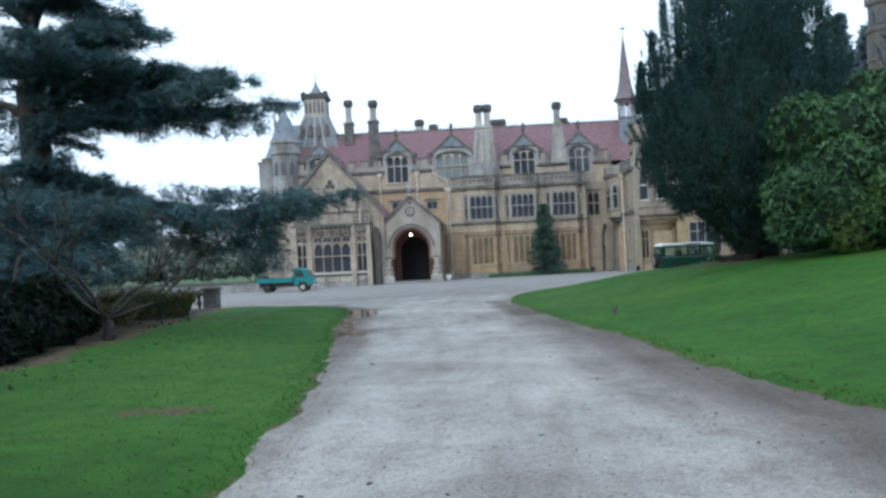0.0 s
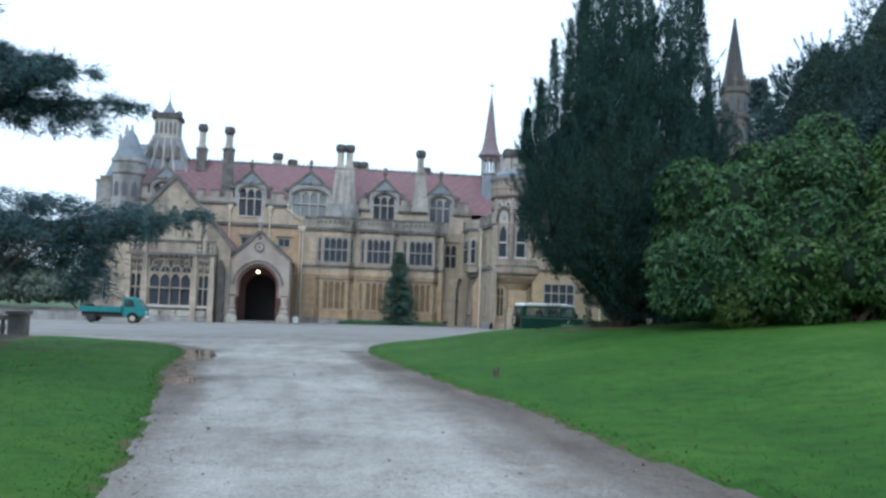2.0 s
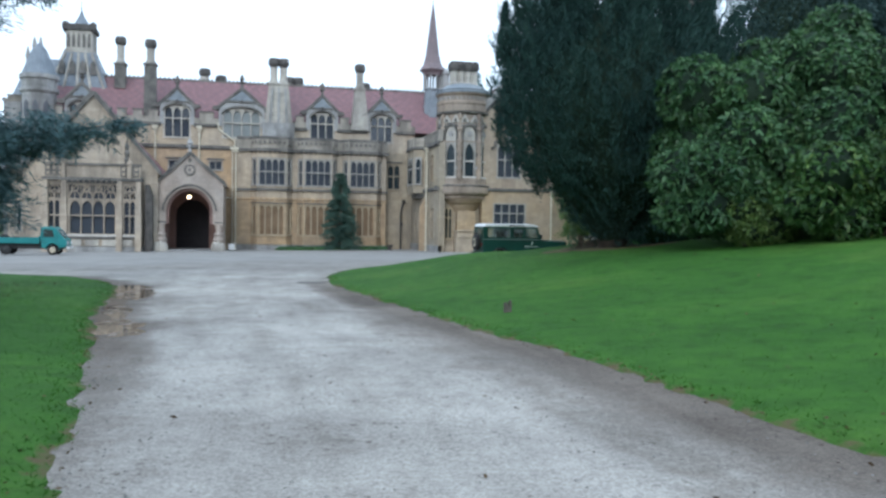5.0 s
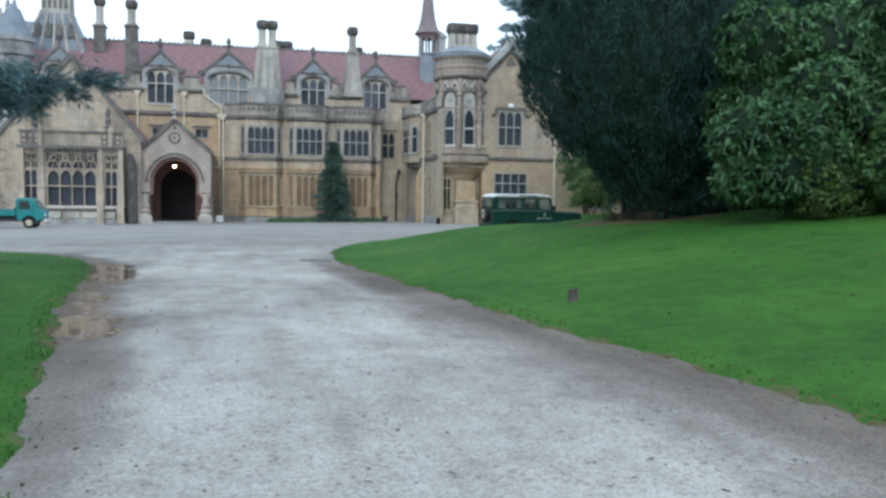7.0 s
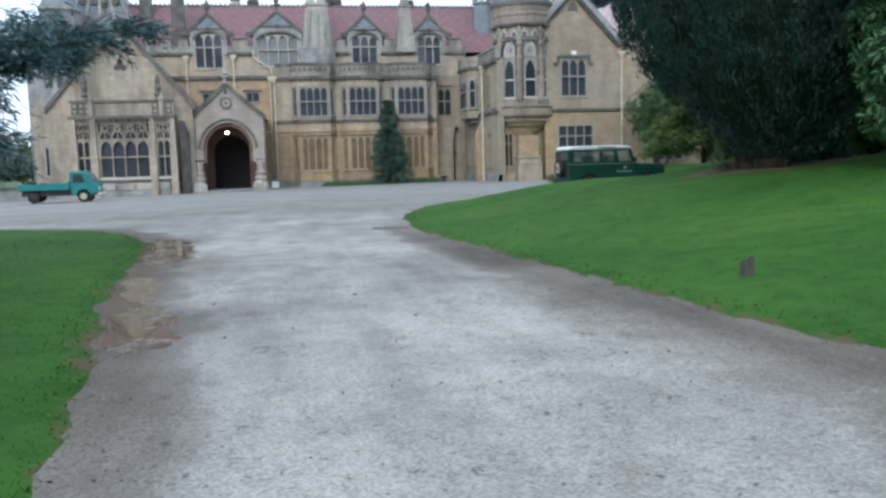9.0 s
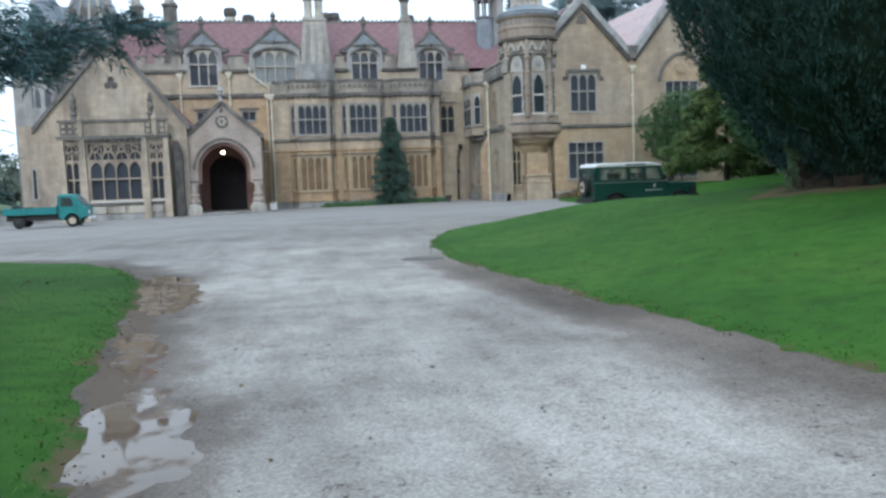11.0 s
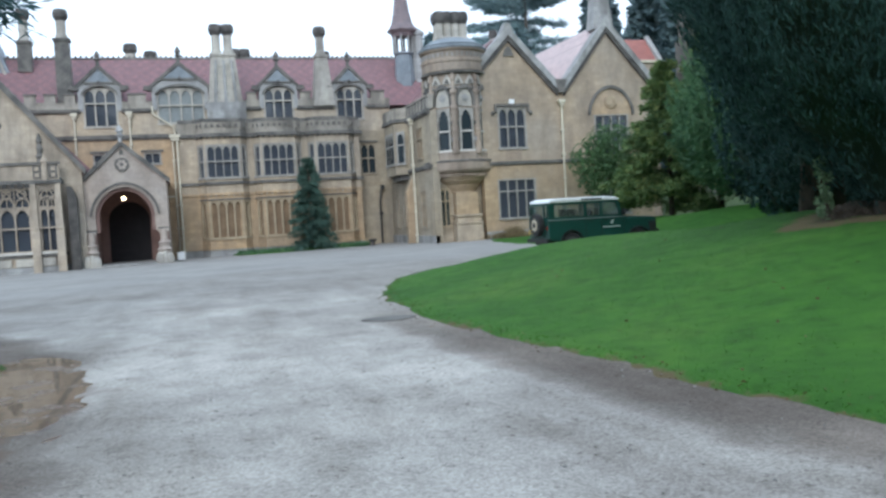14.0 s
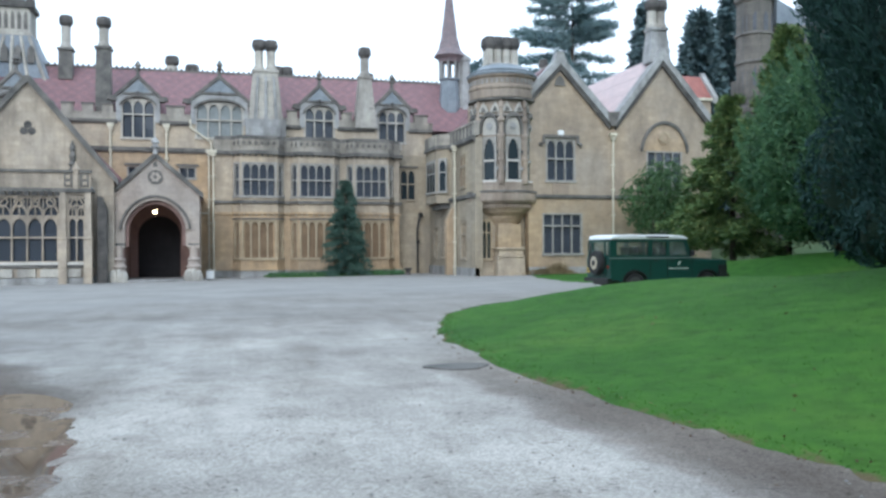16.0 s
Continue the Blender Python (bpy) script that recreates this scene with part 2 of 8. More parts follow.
def water_material():
    """Thin muddy water, still in places and broken by mud and ripples in others."""
    m, n, l, b = nodes("muddy_water")
    v = coords(n)
    mud, broken = noise_tex(n, l, 1.2, 4, v, 0.6), noise_tex(n, l, 2.1, 5, v, 0.6)
    r = ramp(n, [(0.3, (0.12, 0.083, 0.056)), (0.7, (0.17, 0.122, 0.083))])
    l.new(mud.outputs["Fac"], r.inputs[0])
    l.new(r.outputs[0], b.inputs["Base Color"])
    g = ramp(n, [(0.50, (0.03, 0.03, 0.03)), (0.62, (0.45, 0.45, 0.45))])
    l.new(broken.outputs["Fac"], g.inputs[0])
    l.new(g.outputs[0], b.inputs["Roughness"])
    k = ramp(n, [(0.50, (0.5, 0.5, 0.5)), (0.64, (0.12, 0.12, 0.12))])
    l.new(broken.outputs["Fac"], k.inputs[0])
    l.new(k.outputs[0], b.inputs["Specular IOR Level"])
    b.inputs["IOR"].default_value = 1.33
    return m


def glow(name, colour, strength):
    m, n, l, b = nodes(name)
    b.inputs["Emission Color"].default_value = (*colour, 1)
    b.inputs["Emission Strength"].default_value = strength
    return m


STONE = ashlar("limestone", (0.53, 0.437, 0.322), (0.445, 0.362, 0.262), (0.215, 0.18, 0.145), amount=0.6)
# the wing's browner stone, darkened to hold the shade on its front
BROWNSTONE = ashlar("shade_browned_limestone", (0.455, 0.362, 0.262), (0.38, 0.298, 0.212), (0.20, 0.162, 0.125), amount=0.6)
ORANGE = ashlar("warm_limestone", (0.535, 0.385, 0.235), (0.435, 0.31, 0.185), (0.23, 0.18, 0.13), amount=0.6)
HALL = ashlar("weathered_hall_limestone", (0.50, 0.418, 0.325), (0.41, 0.338, 0.258), (0.15, 0.128, 0.105), amount=0.7)
# darker limestone that carries the side walls' shade in its colour
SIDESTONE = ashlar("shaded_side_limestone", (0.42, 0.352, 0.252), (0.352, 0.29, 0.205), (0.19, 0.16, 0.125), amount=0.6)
OCHRE = ashlar("ochre_limestone", (0.47, 0.352, 0.222), (0.40, 0.29, 0.178), (0.23, 0.175, 0.125), amount=0.55)
PALE = ashlar("pale_limestone", (0.530, 0.499, 0.435), (0.442, 0.418, 0.367), (0.17, 0.155, 0.14), amount=0.75)
PINK = ashlar("porch_limestone", (0.46, 0.385, 0.33), (0.385, 0.315, 0.265), (0.22, 0.185, 0.16), amount=0.5)
GREY = ashlar("weathered_limestone", (0.406, 0.408, 0.403), (0.312, 0.315, 0.314), (0.12, 0.115, 0.11), amount=0.75)
TRIM = plain("dark_weathered_moulding", (0.075, 0.073, 0.07), (0.21, 0.195, 0.175), 1.2, 0.9, fine=14, bumped=0.4)
# soot black; also paints the shade line under the gable copings
SOOTSHADE = plain("soot_and_shade_stone", (0.045, 0.043, 0.042), (0.13, 0.12, 0.11), 1.6, 0.9, fine=12, bumped=0.4)
WARMPALE = ashlar("carved_warm_limestone", (0.405, 0.315, 0.235), (0.31, 0.238, 0.175), (0.15, 0.116, 0.092), course=0.45, amount=0.75)
PALEDRESS = plain("pale_dressed_sill_stone", (0.5, 0.47, 0.42), (0.6, 0.57, 0.52), 2.0, 0.85, fine=18)
WARMMULLION = plain("warm_mullion_stone", (0.37, 0.295, 0.20), (0.49, 0.40, 0.275), 1.5, 0.85, fine=14)
MULLION = plain("dressed_mullion_stone", (0.27, 0.255, 0.23), (0.39, 0.37, 0.335), 2.0, 0.85, fine=18)
BLIND = plain("blind_panel_stone", (0.175, 0.118, 0.073), (0.27, 0.188, 0.116), 0.8, 0.9, fine=10)
ROOF = tiled("red_roof_tiles", (0.285, 0.148, 0.155), (0.25, 0.132, 0.138), (0.185, 0.108, 0.12))
# pink tiles lightened so that the sky's sheen is in the colour
SHEENROOF = tiled("sky_sheen_roof_tiles", (0.60, 0.465, 0.45), (0.56, 0.43, 0.415), (0.55, 0.42, 0.41))
REDTILE = tiled("bright_red_tiles", (0.42, 0.16, 0.13), (0.36, 0.135, 0.11), (0.33, 0.125, 0.105))
# red tiles greyed so that haze is part of their colour
SPIRETILE = tiled("haze_greyed_spire_tiles", (0.25, 0.19, 0.195), (0.22, 0.17, 0.178), (0.20, 0.165, 0.175))
WEATHERED = ashlar("blackened_limestone", (0.40, 0.362, 0.305), (0.315, 0.285, 0.24), (0.10, 0.092, 0.082), amount=0.8)
LEAD = plain("lead_sheet", (0.16, 0.185, 0.21), (0.25, 0.28, 0.305), 1.3, 0.55, fine=8)
SLATE = plain("blue_slate", (0.15, 0.175, 0.205), (0.23, 0.26, 0.295), 1.5, 0.6, fine=9, bumped=0.3)
GLASS = glass_material("window_glass")
DARKPANE = glass_material("dark_oriel_glass", (0.028, 0.038, 0.044), 0.0, 0.16)
DULLGLASS = plain("blinded_window_glass", (0.20, 0.22, 0.22), (0.27, 0.29, 0.29), 1.0, 0.25, fine=5, bumped=0.03)
# dark paint that stands in for unlit depth behind openings
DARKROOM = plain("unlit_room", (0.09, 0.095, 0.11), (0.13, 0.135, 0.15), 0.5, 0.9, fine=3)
OAK = plain("dark_oak", (0.007, 0.007, 0.009), (0.016, 0.015, 0.018), 2.0, 0.85, fine=30)
REDSTONE = plain("red_porch_lining", (0.19, 0.12, 0.105), (0.26, 0.165, 0.14), 1.5, 0.85, fine=15)
CREAM = plain("cream_pipe_paint", (0.58, 0.53, 0.41), (0.68, 0.63, 0.50), 2.0, 0.5, fine=25, bumped=0.05)
WHITE = plain("white_paint", (0.72, 0.73, 0.73), (0.82, 0.82, 0.81), 2.0, 0.4, fine=25, bumped=0.03)
GRAVEL = gravel_material()
LAWN = lawn_material()
FARGRASS = plain("rough_pasture", (0.04, 0.085, 0.025), (0.085, 0.12, 0.045), 0.08, 0.95, fine=2.0, bumped=0.4, dist=0.1)
BARK = plain("bark", (0.04, 0.03, 0.024), (0.11, 0.085, 0.065), 3.0, 0.95, fine=22, bumped=0.7, dist=0.03)
PALEBARK = plain("lichen_pale_bark", (0.04, 0.036, 0.03), (0.085, 0.076, 0.06), 3.0, 0.95, fine=22, bumped=0.6, dist=0.02)
YEW = foliage("dark_yew_needles", (0.019, 0.045, 0.043), (0.034, 0.074, 0.068), 0.65, (0.048, 0.093, 0.084))
CEDAR = foliage("blue_green_cedar_needles", (0.06, 0.112, 0.13), (0.095, 0.166, 0.186), 0.6, (0.13, 0.212, 0.225))
RHODO = foliage("rhododendron_leaves", (0.027, 0.074, 0.032), (0.064, 0.148, 0.058), 0.42, (0.12, 0.215, 0.09))
# near-black leaf colour that stands in for shade inside the crowns
CROWNSHADE = foliage("shaded_crown_core", (0.014, 0.025, 0.018), (0.022, 0.038, 0.026), 0.9)
GOLDEN = foliage("golden_conifer_needles", (0.08, 0.14, 0.062), (0.14, 0.21, 0.08), 0.6, (0.24, 0.275, 0.105))
GREENTREE = foliage("mid_green_leaves", (0.046, 0.12, 0.06), (0.088, 0.185, 0.088), 0.55, (0.15, 0.25, 0.105))
PALELEAF = foliage("pale_sapling_leaves", (0.09, 0.15, 0.085), (0.15, 0.22, 0.13), 0.6, (0.22, 0.29, 0.18))
SAPLING = foliage("light_green_leaves", (0.045, 0.10, 0.045), (0.075, 0.15, 0.06), 0.55, (0.12, 0.19, 0.075))
# needles made pale and blue: distance haze is mixed into the colour
FARLEAF = foliage("hazed_conifer_needles", (0.165, 0.24, 0.28), (0.215, 0.30, 0.33), 0.7, (0.26, 0.345, 0.365))
# evergreen leaves darkened so that the cedar's shade is in their colour
SHADELEAF = foliage("cedar_shade_leaves", (0.006, 0.012, 0.008), (0.011, 0.021, 0.013), 0.65, (0.02, 0.034, 0.02))
# darker copy of the chapel stone, holding the spire's silhouette darkness
SPIRESTONE = ashlar("dark_spire_stone", (0.085, 0.08, 0.078), (0.062, 0.06, 0.06), (0.03, 0.03, 0.031), amount=0.6)
CHAPEL = ashlar("grey_chapel_stone", (0.185, 0.165, 0.142), (0.14, 0.126, 0.11), (0.055, 0.052, 0.05), amount=0.7)
# fir needles, also lightened and blued for haze
FIRLEAF = foliage("hazed_fir_needles", (0.085, 0.13, 0.15), (0.12, 0.172, 0.192), 0.7, (0.14, 0.195, 0.215))
HILLTREE = foliage("bank_evergreen_needles", (0.03, 0.062, 0.064), (0.05, 0.09, 0.088), 0.65, (0.07, 0.118, 0.11))
XMAS = foliage("spruce_needles", (0.055, 0.105, 0.09), (0.085, 0.15, 0.125), 0.6, (0.12, 0.19, 0.16))
TWIGHEAP = foliage("grey_dead_twigs", (0.07, 0.062, 0.055), (0.12, 0.105, 0.09), 0.9)
STRAW = foliage("pale_dry_grass", (0.13, 0.14, 0.06), (0.25, 0.24, 0.115), 0.8)
TWIG = foliage("dry_brown_twigs", (0.16, 0.12, 0.075), (0.27, 0.21, 0.13), 0.85)
GRASSBLADE = foliage("grass_blades", (0.040, 0.127, 0.016), (0.057, 0.158, 0.022), 0.7, (0.105, 0.19, 0.04))
DEADLEAF = foliage("fallen_leaves", (0.07, 0.045, 0.025), (0.14, 0.095, 0.055), 0.8, (0.22, 0.17, 0.11))
GRITLEAF = foliage("dark_leaf_bits", (0.03, 0.024, 0.02), (0.07, 0.055, 0.042), 0.85, (0.12, 0.09, 0.06))
LOOSESTONE = plain("loose_drive_stone", (0.10, 0.094, 0.086), (0.32, 0.305, 0.285), 4.0, 0.9, fine=9)
WATER = water_material()
TEAL = plain("teal_vehicle_paint", (0.02, 0.19, 0.195), (0.03, 0.235, 0.235), 1.0, 0.3, fine=20, bumped=0.01)
DARKGREEN = plain("dark_green_vehicle_paint", (0.010, 0.05, 0.039), (0.015, 0.064, 0.05), 1.0, 0.3, fine=20, bumped=0.01)
RUBBER = plain("black_rubber", (0.012, 0.012, 0.012), (0.025, 0.025, 0.025), 3.0, 0.85, fine=30)
BLACK = plain("black_painted_metal", (0.014, 0.015, 0.016), (0.025, 0.026, 0.027), 3.0, 0.45, fine=30)
RIM = plain("cream_wheel_rim", (0.42, 0.36, 0.26), (0.52, 0.46, 0.34), 3.0, 0.5, fine=30)
CARGLASS = plain("dark_vehicle_glass", (0.035, 0.048, 0.046), (0.055, 0.07, 0.066), 1.0, 0.06, fine=4, bumped=0.0)
WINDSCREEN = plain("pale_windscreen_glass", (0.16, 0.20, 0.20), (0.24, 0.28, 0.27), 2.0, 0.12, fine=4, bumped=0.0)
CARPANE = glass_material("tinted_vehicle_glass", (0.72, 0.80, 0.78), 0.95)
STEEL = plain("dark_steel_wheel", (0.035, 0.036, 0.034), (0.065, 0.063, 0.058), 3.0, 0.6, fine=25)
YELLOW = plain("yellow_plate", (0.62, 0.42, 0.06), (0.7, 0.48, 0.08), 3.0, 0.5)
REDLENS = plain("red_lamp_lens", (0.4, 0.03, 0.02), (0.5, 0.05, 0.03), 3.0, 0.2)
STUMP = plain("weathered_post_wood", (0.075, 0.065, 0.052), (0.15, 0.13, 0.105), 5.0, 0.9, fine=40, bumped=0.5)
HALFLIT = glow("porch_lamp_glass", (1.0, 0.74, 0.45), 9.0)


# ---- mesh building ----
class Geo:
    """Vertices and faces of one part; u runs along a wall, d out of it, z up, turned into the world by m."""

    def __init__(self, m=None):
        self.v, self.f, self.m = [], [], m or Matrix()

    def add(self, pts, faces):
        k = len(self.v)
        self.v += [tuple(self.m @ Vector(p)) for p in pts]
        self.f += [tuple(k + i for i in f) for f in faces]
        return self

    def box(self, a, b, c, d, e, f):
        return self.add([(x, y, z) for x in (a, b) for y in (c, d) for z in (e, f)],
                        [(0, 1, 3, 2), (4, 6, 7, 5), (0, 4, 5, 1), (2, 3, 7, 6), (0, 2, 6, 4), (1, 5, 7, 3)])

    def prism(self, poly, d0, d1):
        """A flat outline (u, z), from depth d0 to d1."""
        k = len(poly)
        return self.add([(u, d0, z) for u, z in poly] + [(u, d1, z) for u, z in poly],
                        [tuple(range(k)), tuple(range(2 * k - 1, k - 1, -1))] + [(i, i + k, (i + 1) % k + k, (i + 1) % k) for i in range(k)])

    def plan(self, poly, z0, z1):
        """A ground plan (x, y), from z0 to z1."""
        k = len(poly)
        return self.add([(x, y, z0) for x, y in poly] + [(x, y, z1) for x, y in poly],
                        [tuple(range(k - 1, -1, -1)), tuple(range(k, 2 * k))] + [(i, (i + 1) % k, (i + 1) % k + k, i + k) for i in range(k)])

    def lathe(self, cx, cy, profile, n=12, turn=0.0, squash=1.0):
        """Rings (radius, z) about a vertical line."""
        pts, faces = [], []
        for r, z in profile:
            pts += [(cx + r * math.cos(turn + 2 * math.pi * i / n), cy + squash * r * math.sin(turn + 2 * math.pi * i / n), z) for i in range(n)]
        for k in range(len(profile) - 1):
            faces += [(k * n + i, k * n + (i + 1) % n, k * n + n + (i + 1) % n, k * n + n + i) for i in range(n)]
        faces += [tuple(range(n - 1, -1, -1)), tuple(range((len(profile) - 1) * n, len(profile) * n))]
        return self.add(pts, faces)

    def tube(self, path, radii, n=6):
        """A limb, pipe or rod along a path."""
        pts, faces = [], []
        for i, p in enumerate(path):
            a, b = Vector(path[max(i - 1, 0)]), Vector(path[min(i + 1, len(path) - 1)])
            q = (b - a).to_track_quat("Z", "Y")
            r = radii[i] if isinstance(radii, (list, tuple)) else radii
            pts += [tuple(Vector(p) + q @ Vector((r * math.cos(2 * math.pi * k / n), r * math.sin(2 * math.pi * k / n), 0))) for k in range(n)]
        for i in range(len(path) - 1):
            faces += [(i * n + k, i * n + (k + 1) % n, i * n + n + (k + 1) % n, i * n + n + k) for k in range(n)]
        faces += [tuple(range(n - 1, -1, -1)), tuple(range((len(path) - 1) * n, len(path) * n))]
        return self.add(pts, faces)

    def wall(self, u0, u1, z0, z1, d0, d1, holes=()):
        """A wall with openings (u0, u1, z0, z1) that go through it."""
        us = sorted({u0, u1, *[h[i] for h in holes for i in (0, 1)]})
        zs = sorted({z0, z1, *[h[i] for h in holes for i in (2, 3)]})

        def solid(i, k):
            if not (0 <= i < len(us) - 1 and 0 <= k < len(zs) - 1):
                return False
            cu, cz = (us[i] + us[i + 1]) / 2, (zs[k] + zs[k + 1]) / 2
            return not any(h[0] < cu < h[1] and h[2] < cz < h[3] for h in holes)
        for i in range(len(us) - 1):
            for k in range(len(zs) - 1):
                if solid(i, k):
                    a, b, c, e = us[i], us[i + 1], zs[k], zs[k + 1]
                    fs = [(0, 1, 2, 3), (7, 6, 5, 4)]
                    for near, f in (((i, k - 1), (0, 4, 5, 1)), ((i + 1, k), (1, 5, 6, 2)), ((i, k + 1), (2, 6, 7, 3)), ((i - 1, k), (3, 7, 4, 0))):
                        if not solid(*near):
                            fs.append(f)
                    self.add([(a, d0, c), (b, d0, c), (b, d0, e), (a, d0, e), (a, d1, c), (b, d1, c), (b, d1, e), (a, d1, e)], fs)
        return self


def link(name, geo, mat, parent=None, label="", smooth=False, bevel=0.0):
    me = bpy.data.meshes.new(name)
    me.from_pydata(geo.v, [], geo.f)
    bm = bmesh.new()
    bm.from_mesh(me)
    bmesh.ops.remove_doubles(bm, verts=bm.verts, dist=0.0005)
    bmesh.ops.recalc_face_normals(bm, faces=bm.faces)
    if bevel:
        bmesh.ops.bevel(bm, geom=[e for e in bm.edges if e.is_manifold and e.calc_face_angle(0) > 0.5], offset=bevel, segments=2, affect="EDGES", profile=0.6)
    bm.to_mesh(me)
    bm.free()
    if smooth:
        for p in me.polygons:
            p.use_smooth = True
    me.materials.append(mat)
    ob = new(name, me)
    ob.parent = parent
    if label:
        tagged(ob, label)
    return ob


part = link


def thing(name, label, category, x=0, y=0, z=0, turn=0, group="", kind=""):
    ob = new(name)
    ob.matrix_world = pose(x, y, z, 0, 0, turn)
    return tagged(ob, label, category, group, kind)


def quick(name, verts, quads, mat, parent=None, smooth=False):
    """A large mesh from arrays."""
    verts, quads = np.asarray(verts, np.float32), np.asarray(quads, np.int32)
    me = bpy.data.meshes.new(name)
    me.vertices.add(len(verts))
    me.vertices.foreach_set("co", verts.ravel())
    w = quads.shape[1]
    me.loops.add(quads.size)
    me.loops.foreach_set("vertex_index", quads.ravel())
    me.polygons.add(len(quads))
    me.polygons.foreach_set("loop_start", np.arange(0, quads.size, w, dtype=np.int32))
    me.polygons.foreach_set("use_smooth", np.full(len(quads), smooth))
    me.update(calc_edges=True)
    me.materials.append(mat)
    ob = new(name, me)
    ob.parent = parent
    return ob


rng = np.random.default_rng(7)


def unit(a):
    return a / np.maximum(np.linalg.norm(a, axis=1, keepdims=True), 1e-6)


def leaves(name, base, way, length, width, mat, parent=None, fold=0.0):
    """Kite-shaped leaves or sprays that start at base and point along way."""
    n = len(base)
    way = unit(way)
    side = unit(np.cross(way, rng.normal(size=(n, 3))))
    length = np.broadcast_to(np.asarray(length, float), (n,))[:, None]
    width = np.broadcast_to(np.asarray(width, float), (n,))[:, None]
    mid = base + way * length * 0.45
    droop = np.array([0, 0, -1.0]) * length * fold
    v = np.stack([base, mid - side * width / 2, base + way * length + droop, mid + side * width / 2], 1).reshape(-1, 3)
    return quick(name, v, np.arange(4 * n).reshape(n, 4), mat, parent)


# ---- ground ----
RIGHT_EDGE = [(2.9, -30), (2.6, -6), (2.3, 4), (1.9, 9), (1.35, 12.5), (1.05, 17.5), (0.42, 22), (0.05, 26), (-0.4, 30.5), (-0.58, 34), (-0.25, 38), (0.35, 40.5),
              (1.25, 43.3), (3.1, 46.3), (5.5, 47.9), (9, 48.5), (13.6, 48.7), (15, 50), (13.8, 56), (12.8, 63), (14, 70), (15.9, 75.9), (95, 75.9), (95, -30)]
LEFT_EDGE = [(-3.0, -30), (-3.2, -6), (-3.5, 3), (-3.7, 7), (-4.0, 11), (-4.4, 15), (-4.9, 18.8), (-5.5, 22), (-5.86, 24.5), (-6.12, 27.5), (-6.35, 30), (-6.68, 33), (-7.5, 35.9), (-8.75, 38.2),
             (-11, 40.3), (-13.2, 41.0), (-16, 41.2), (-60, 41.2), (-60, -30)]


def flat(x, y):
    """The lie of the drive and the forecourt."""
    return 0.42 - 0.0090 * np.clip(y, -40, 95) + 0.010 * (np.clip(x, -40, 40) + 3)


def waves(x, y, s, k=0.0):
    return (np.sin(x * s + 1.3 + k) * np.cos(y * s * 1.17 + 0.4 - k) + 0.5 * np.sin(x * s * 2.3 - y * s * 1.9 + k) + 0.3 * np.sin(x * s * 5.1 + y * s * 4.3 + 2 * k)) / 1.8


def inside(poly, x, y):
    """Metres inside an outline (negative outside)."""
    p = np.array(poly, float)
    q = np.roll(p, -1, 0)
    best, odd = np.full(x.shape, 1e9), np.zeros(x.shape, bool)
    for (ax, ay), (bx, by) in zip(p, q):
        dx, dy = bx - ax, by - ay
        t = np.clip(((x - ax) * dx + (y - ay) * dy) / (dx * dx + dy * dy), 0, 1)
        best = np.minimum(best, np.hypot(x - ax - t * dx, y - ay - t * dy))
        odd ^= ((ay > y) != (by > y)) & (x < (bx - ax) * (y - ay) / (by - ay if by != ay else 1e-9) + ax)
    return np.where(odd, best, -best)


def right_height(x, y):
    d = inside(RIGHT_EDGE, x, y) + 0.09 * waves(x, y, 2.6) + 0.04 * waves(x, y, 9.0)
    s = np.clip(d * (1 + 0.42 * np.clip((y - 38) / 8, 0, 1)) / 10.0, 0, 1)
    up = 0.025 + 0.05 * (1 - np.exp(-np.maximum(d, 0) / 0.3)) + (1.12 - 0.36 * np.clip((y - 36.5) / 4, 0, 1)) * s * s * (3 - 2 * s) + 0.04 * waves(x, y, 0.5) * s
    hill = 0.20 * np.maximum(x - 17, 0) * np.clip((x - 17) / 12, 0, 1)
    near_house = np.clip((y - 50) / 8, 0, 1)
    rise = 0.72 * np.clip((x - 14.6) / 3.6, 0, 1) * np.clip((y - 46.5) / 7, 0, 1) * np.clip((70 - y) / 9, 0, 1) * np.clip((26 - x) / 5, 0, 1)
    rise = rise + 0.21 * np.exp(-((x - 6.6) / 3.6) ** 2 - ((y - 44.0) / 2.8) ** 2) * np.clip(d / 1.6, 0, 1)
    rise = rise + 0.12 * np.clip(x - 8.8, 0, 5.5) * np.clip((35 - y) / 4, 0, 1) * np.clip((y - 15) / 5, 0, 1)
    z = flat(x, y) + rise + np.where(d > 0, up * (1 - 0.72 * near_house), np.maximum(d, -0.5) * 0.25 - 0.015) + hill * (1 - 0.85 * near_house)
    return z, d


def left_height(x, y):
    d = inside(LEFT_EDGE, x, y) + 0.10 * waves(x, y, 2.4, 1) + 0.04 * waves(x, y, 8.0, 2)
    up = 0.09 * (1 - np.exp(-np.maximum(d, 0) / 0.35)) + 0.16 * (1 - np.exp(-np.maximum(d, 0) / 4.0)) + 0.03 * waves(x, y, 0.6)
    return flat(x, y) + np.where(d > 0, up, np.maximum(d, -0.5) * 0.25 - 0.015), d


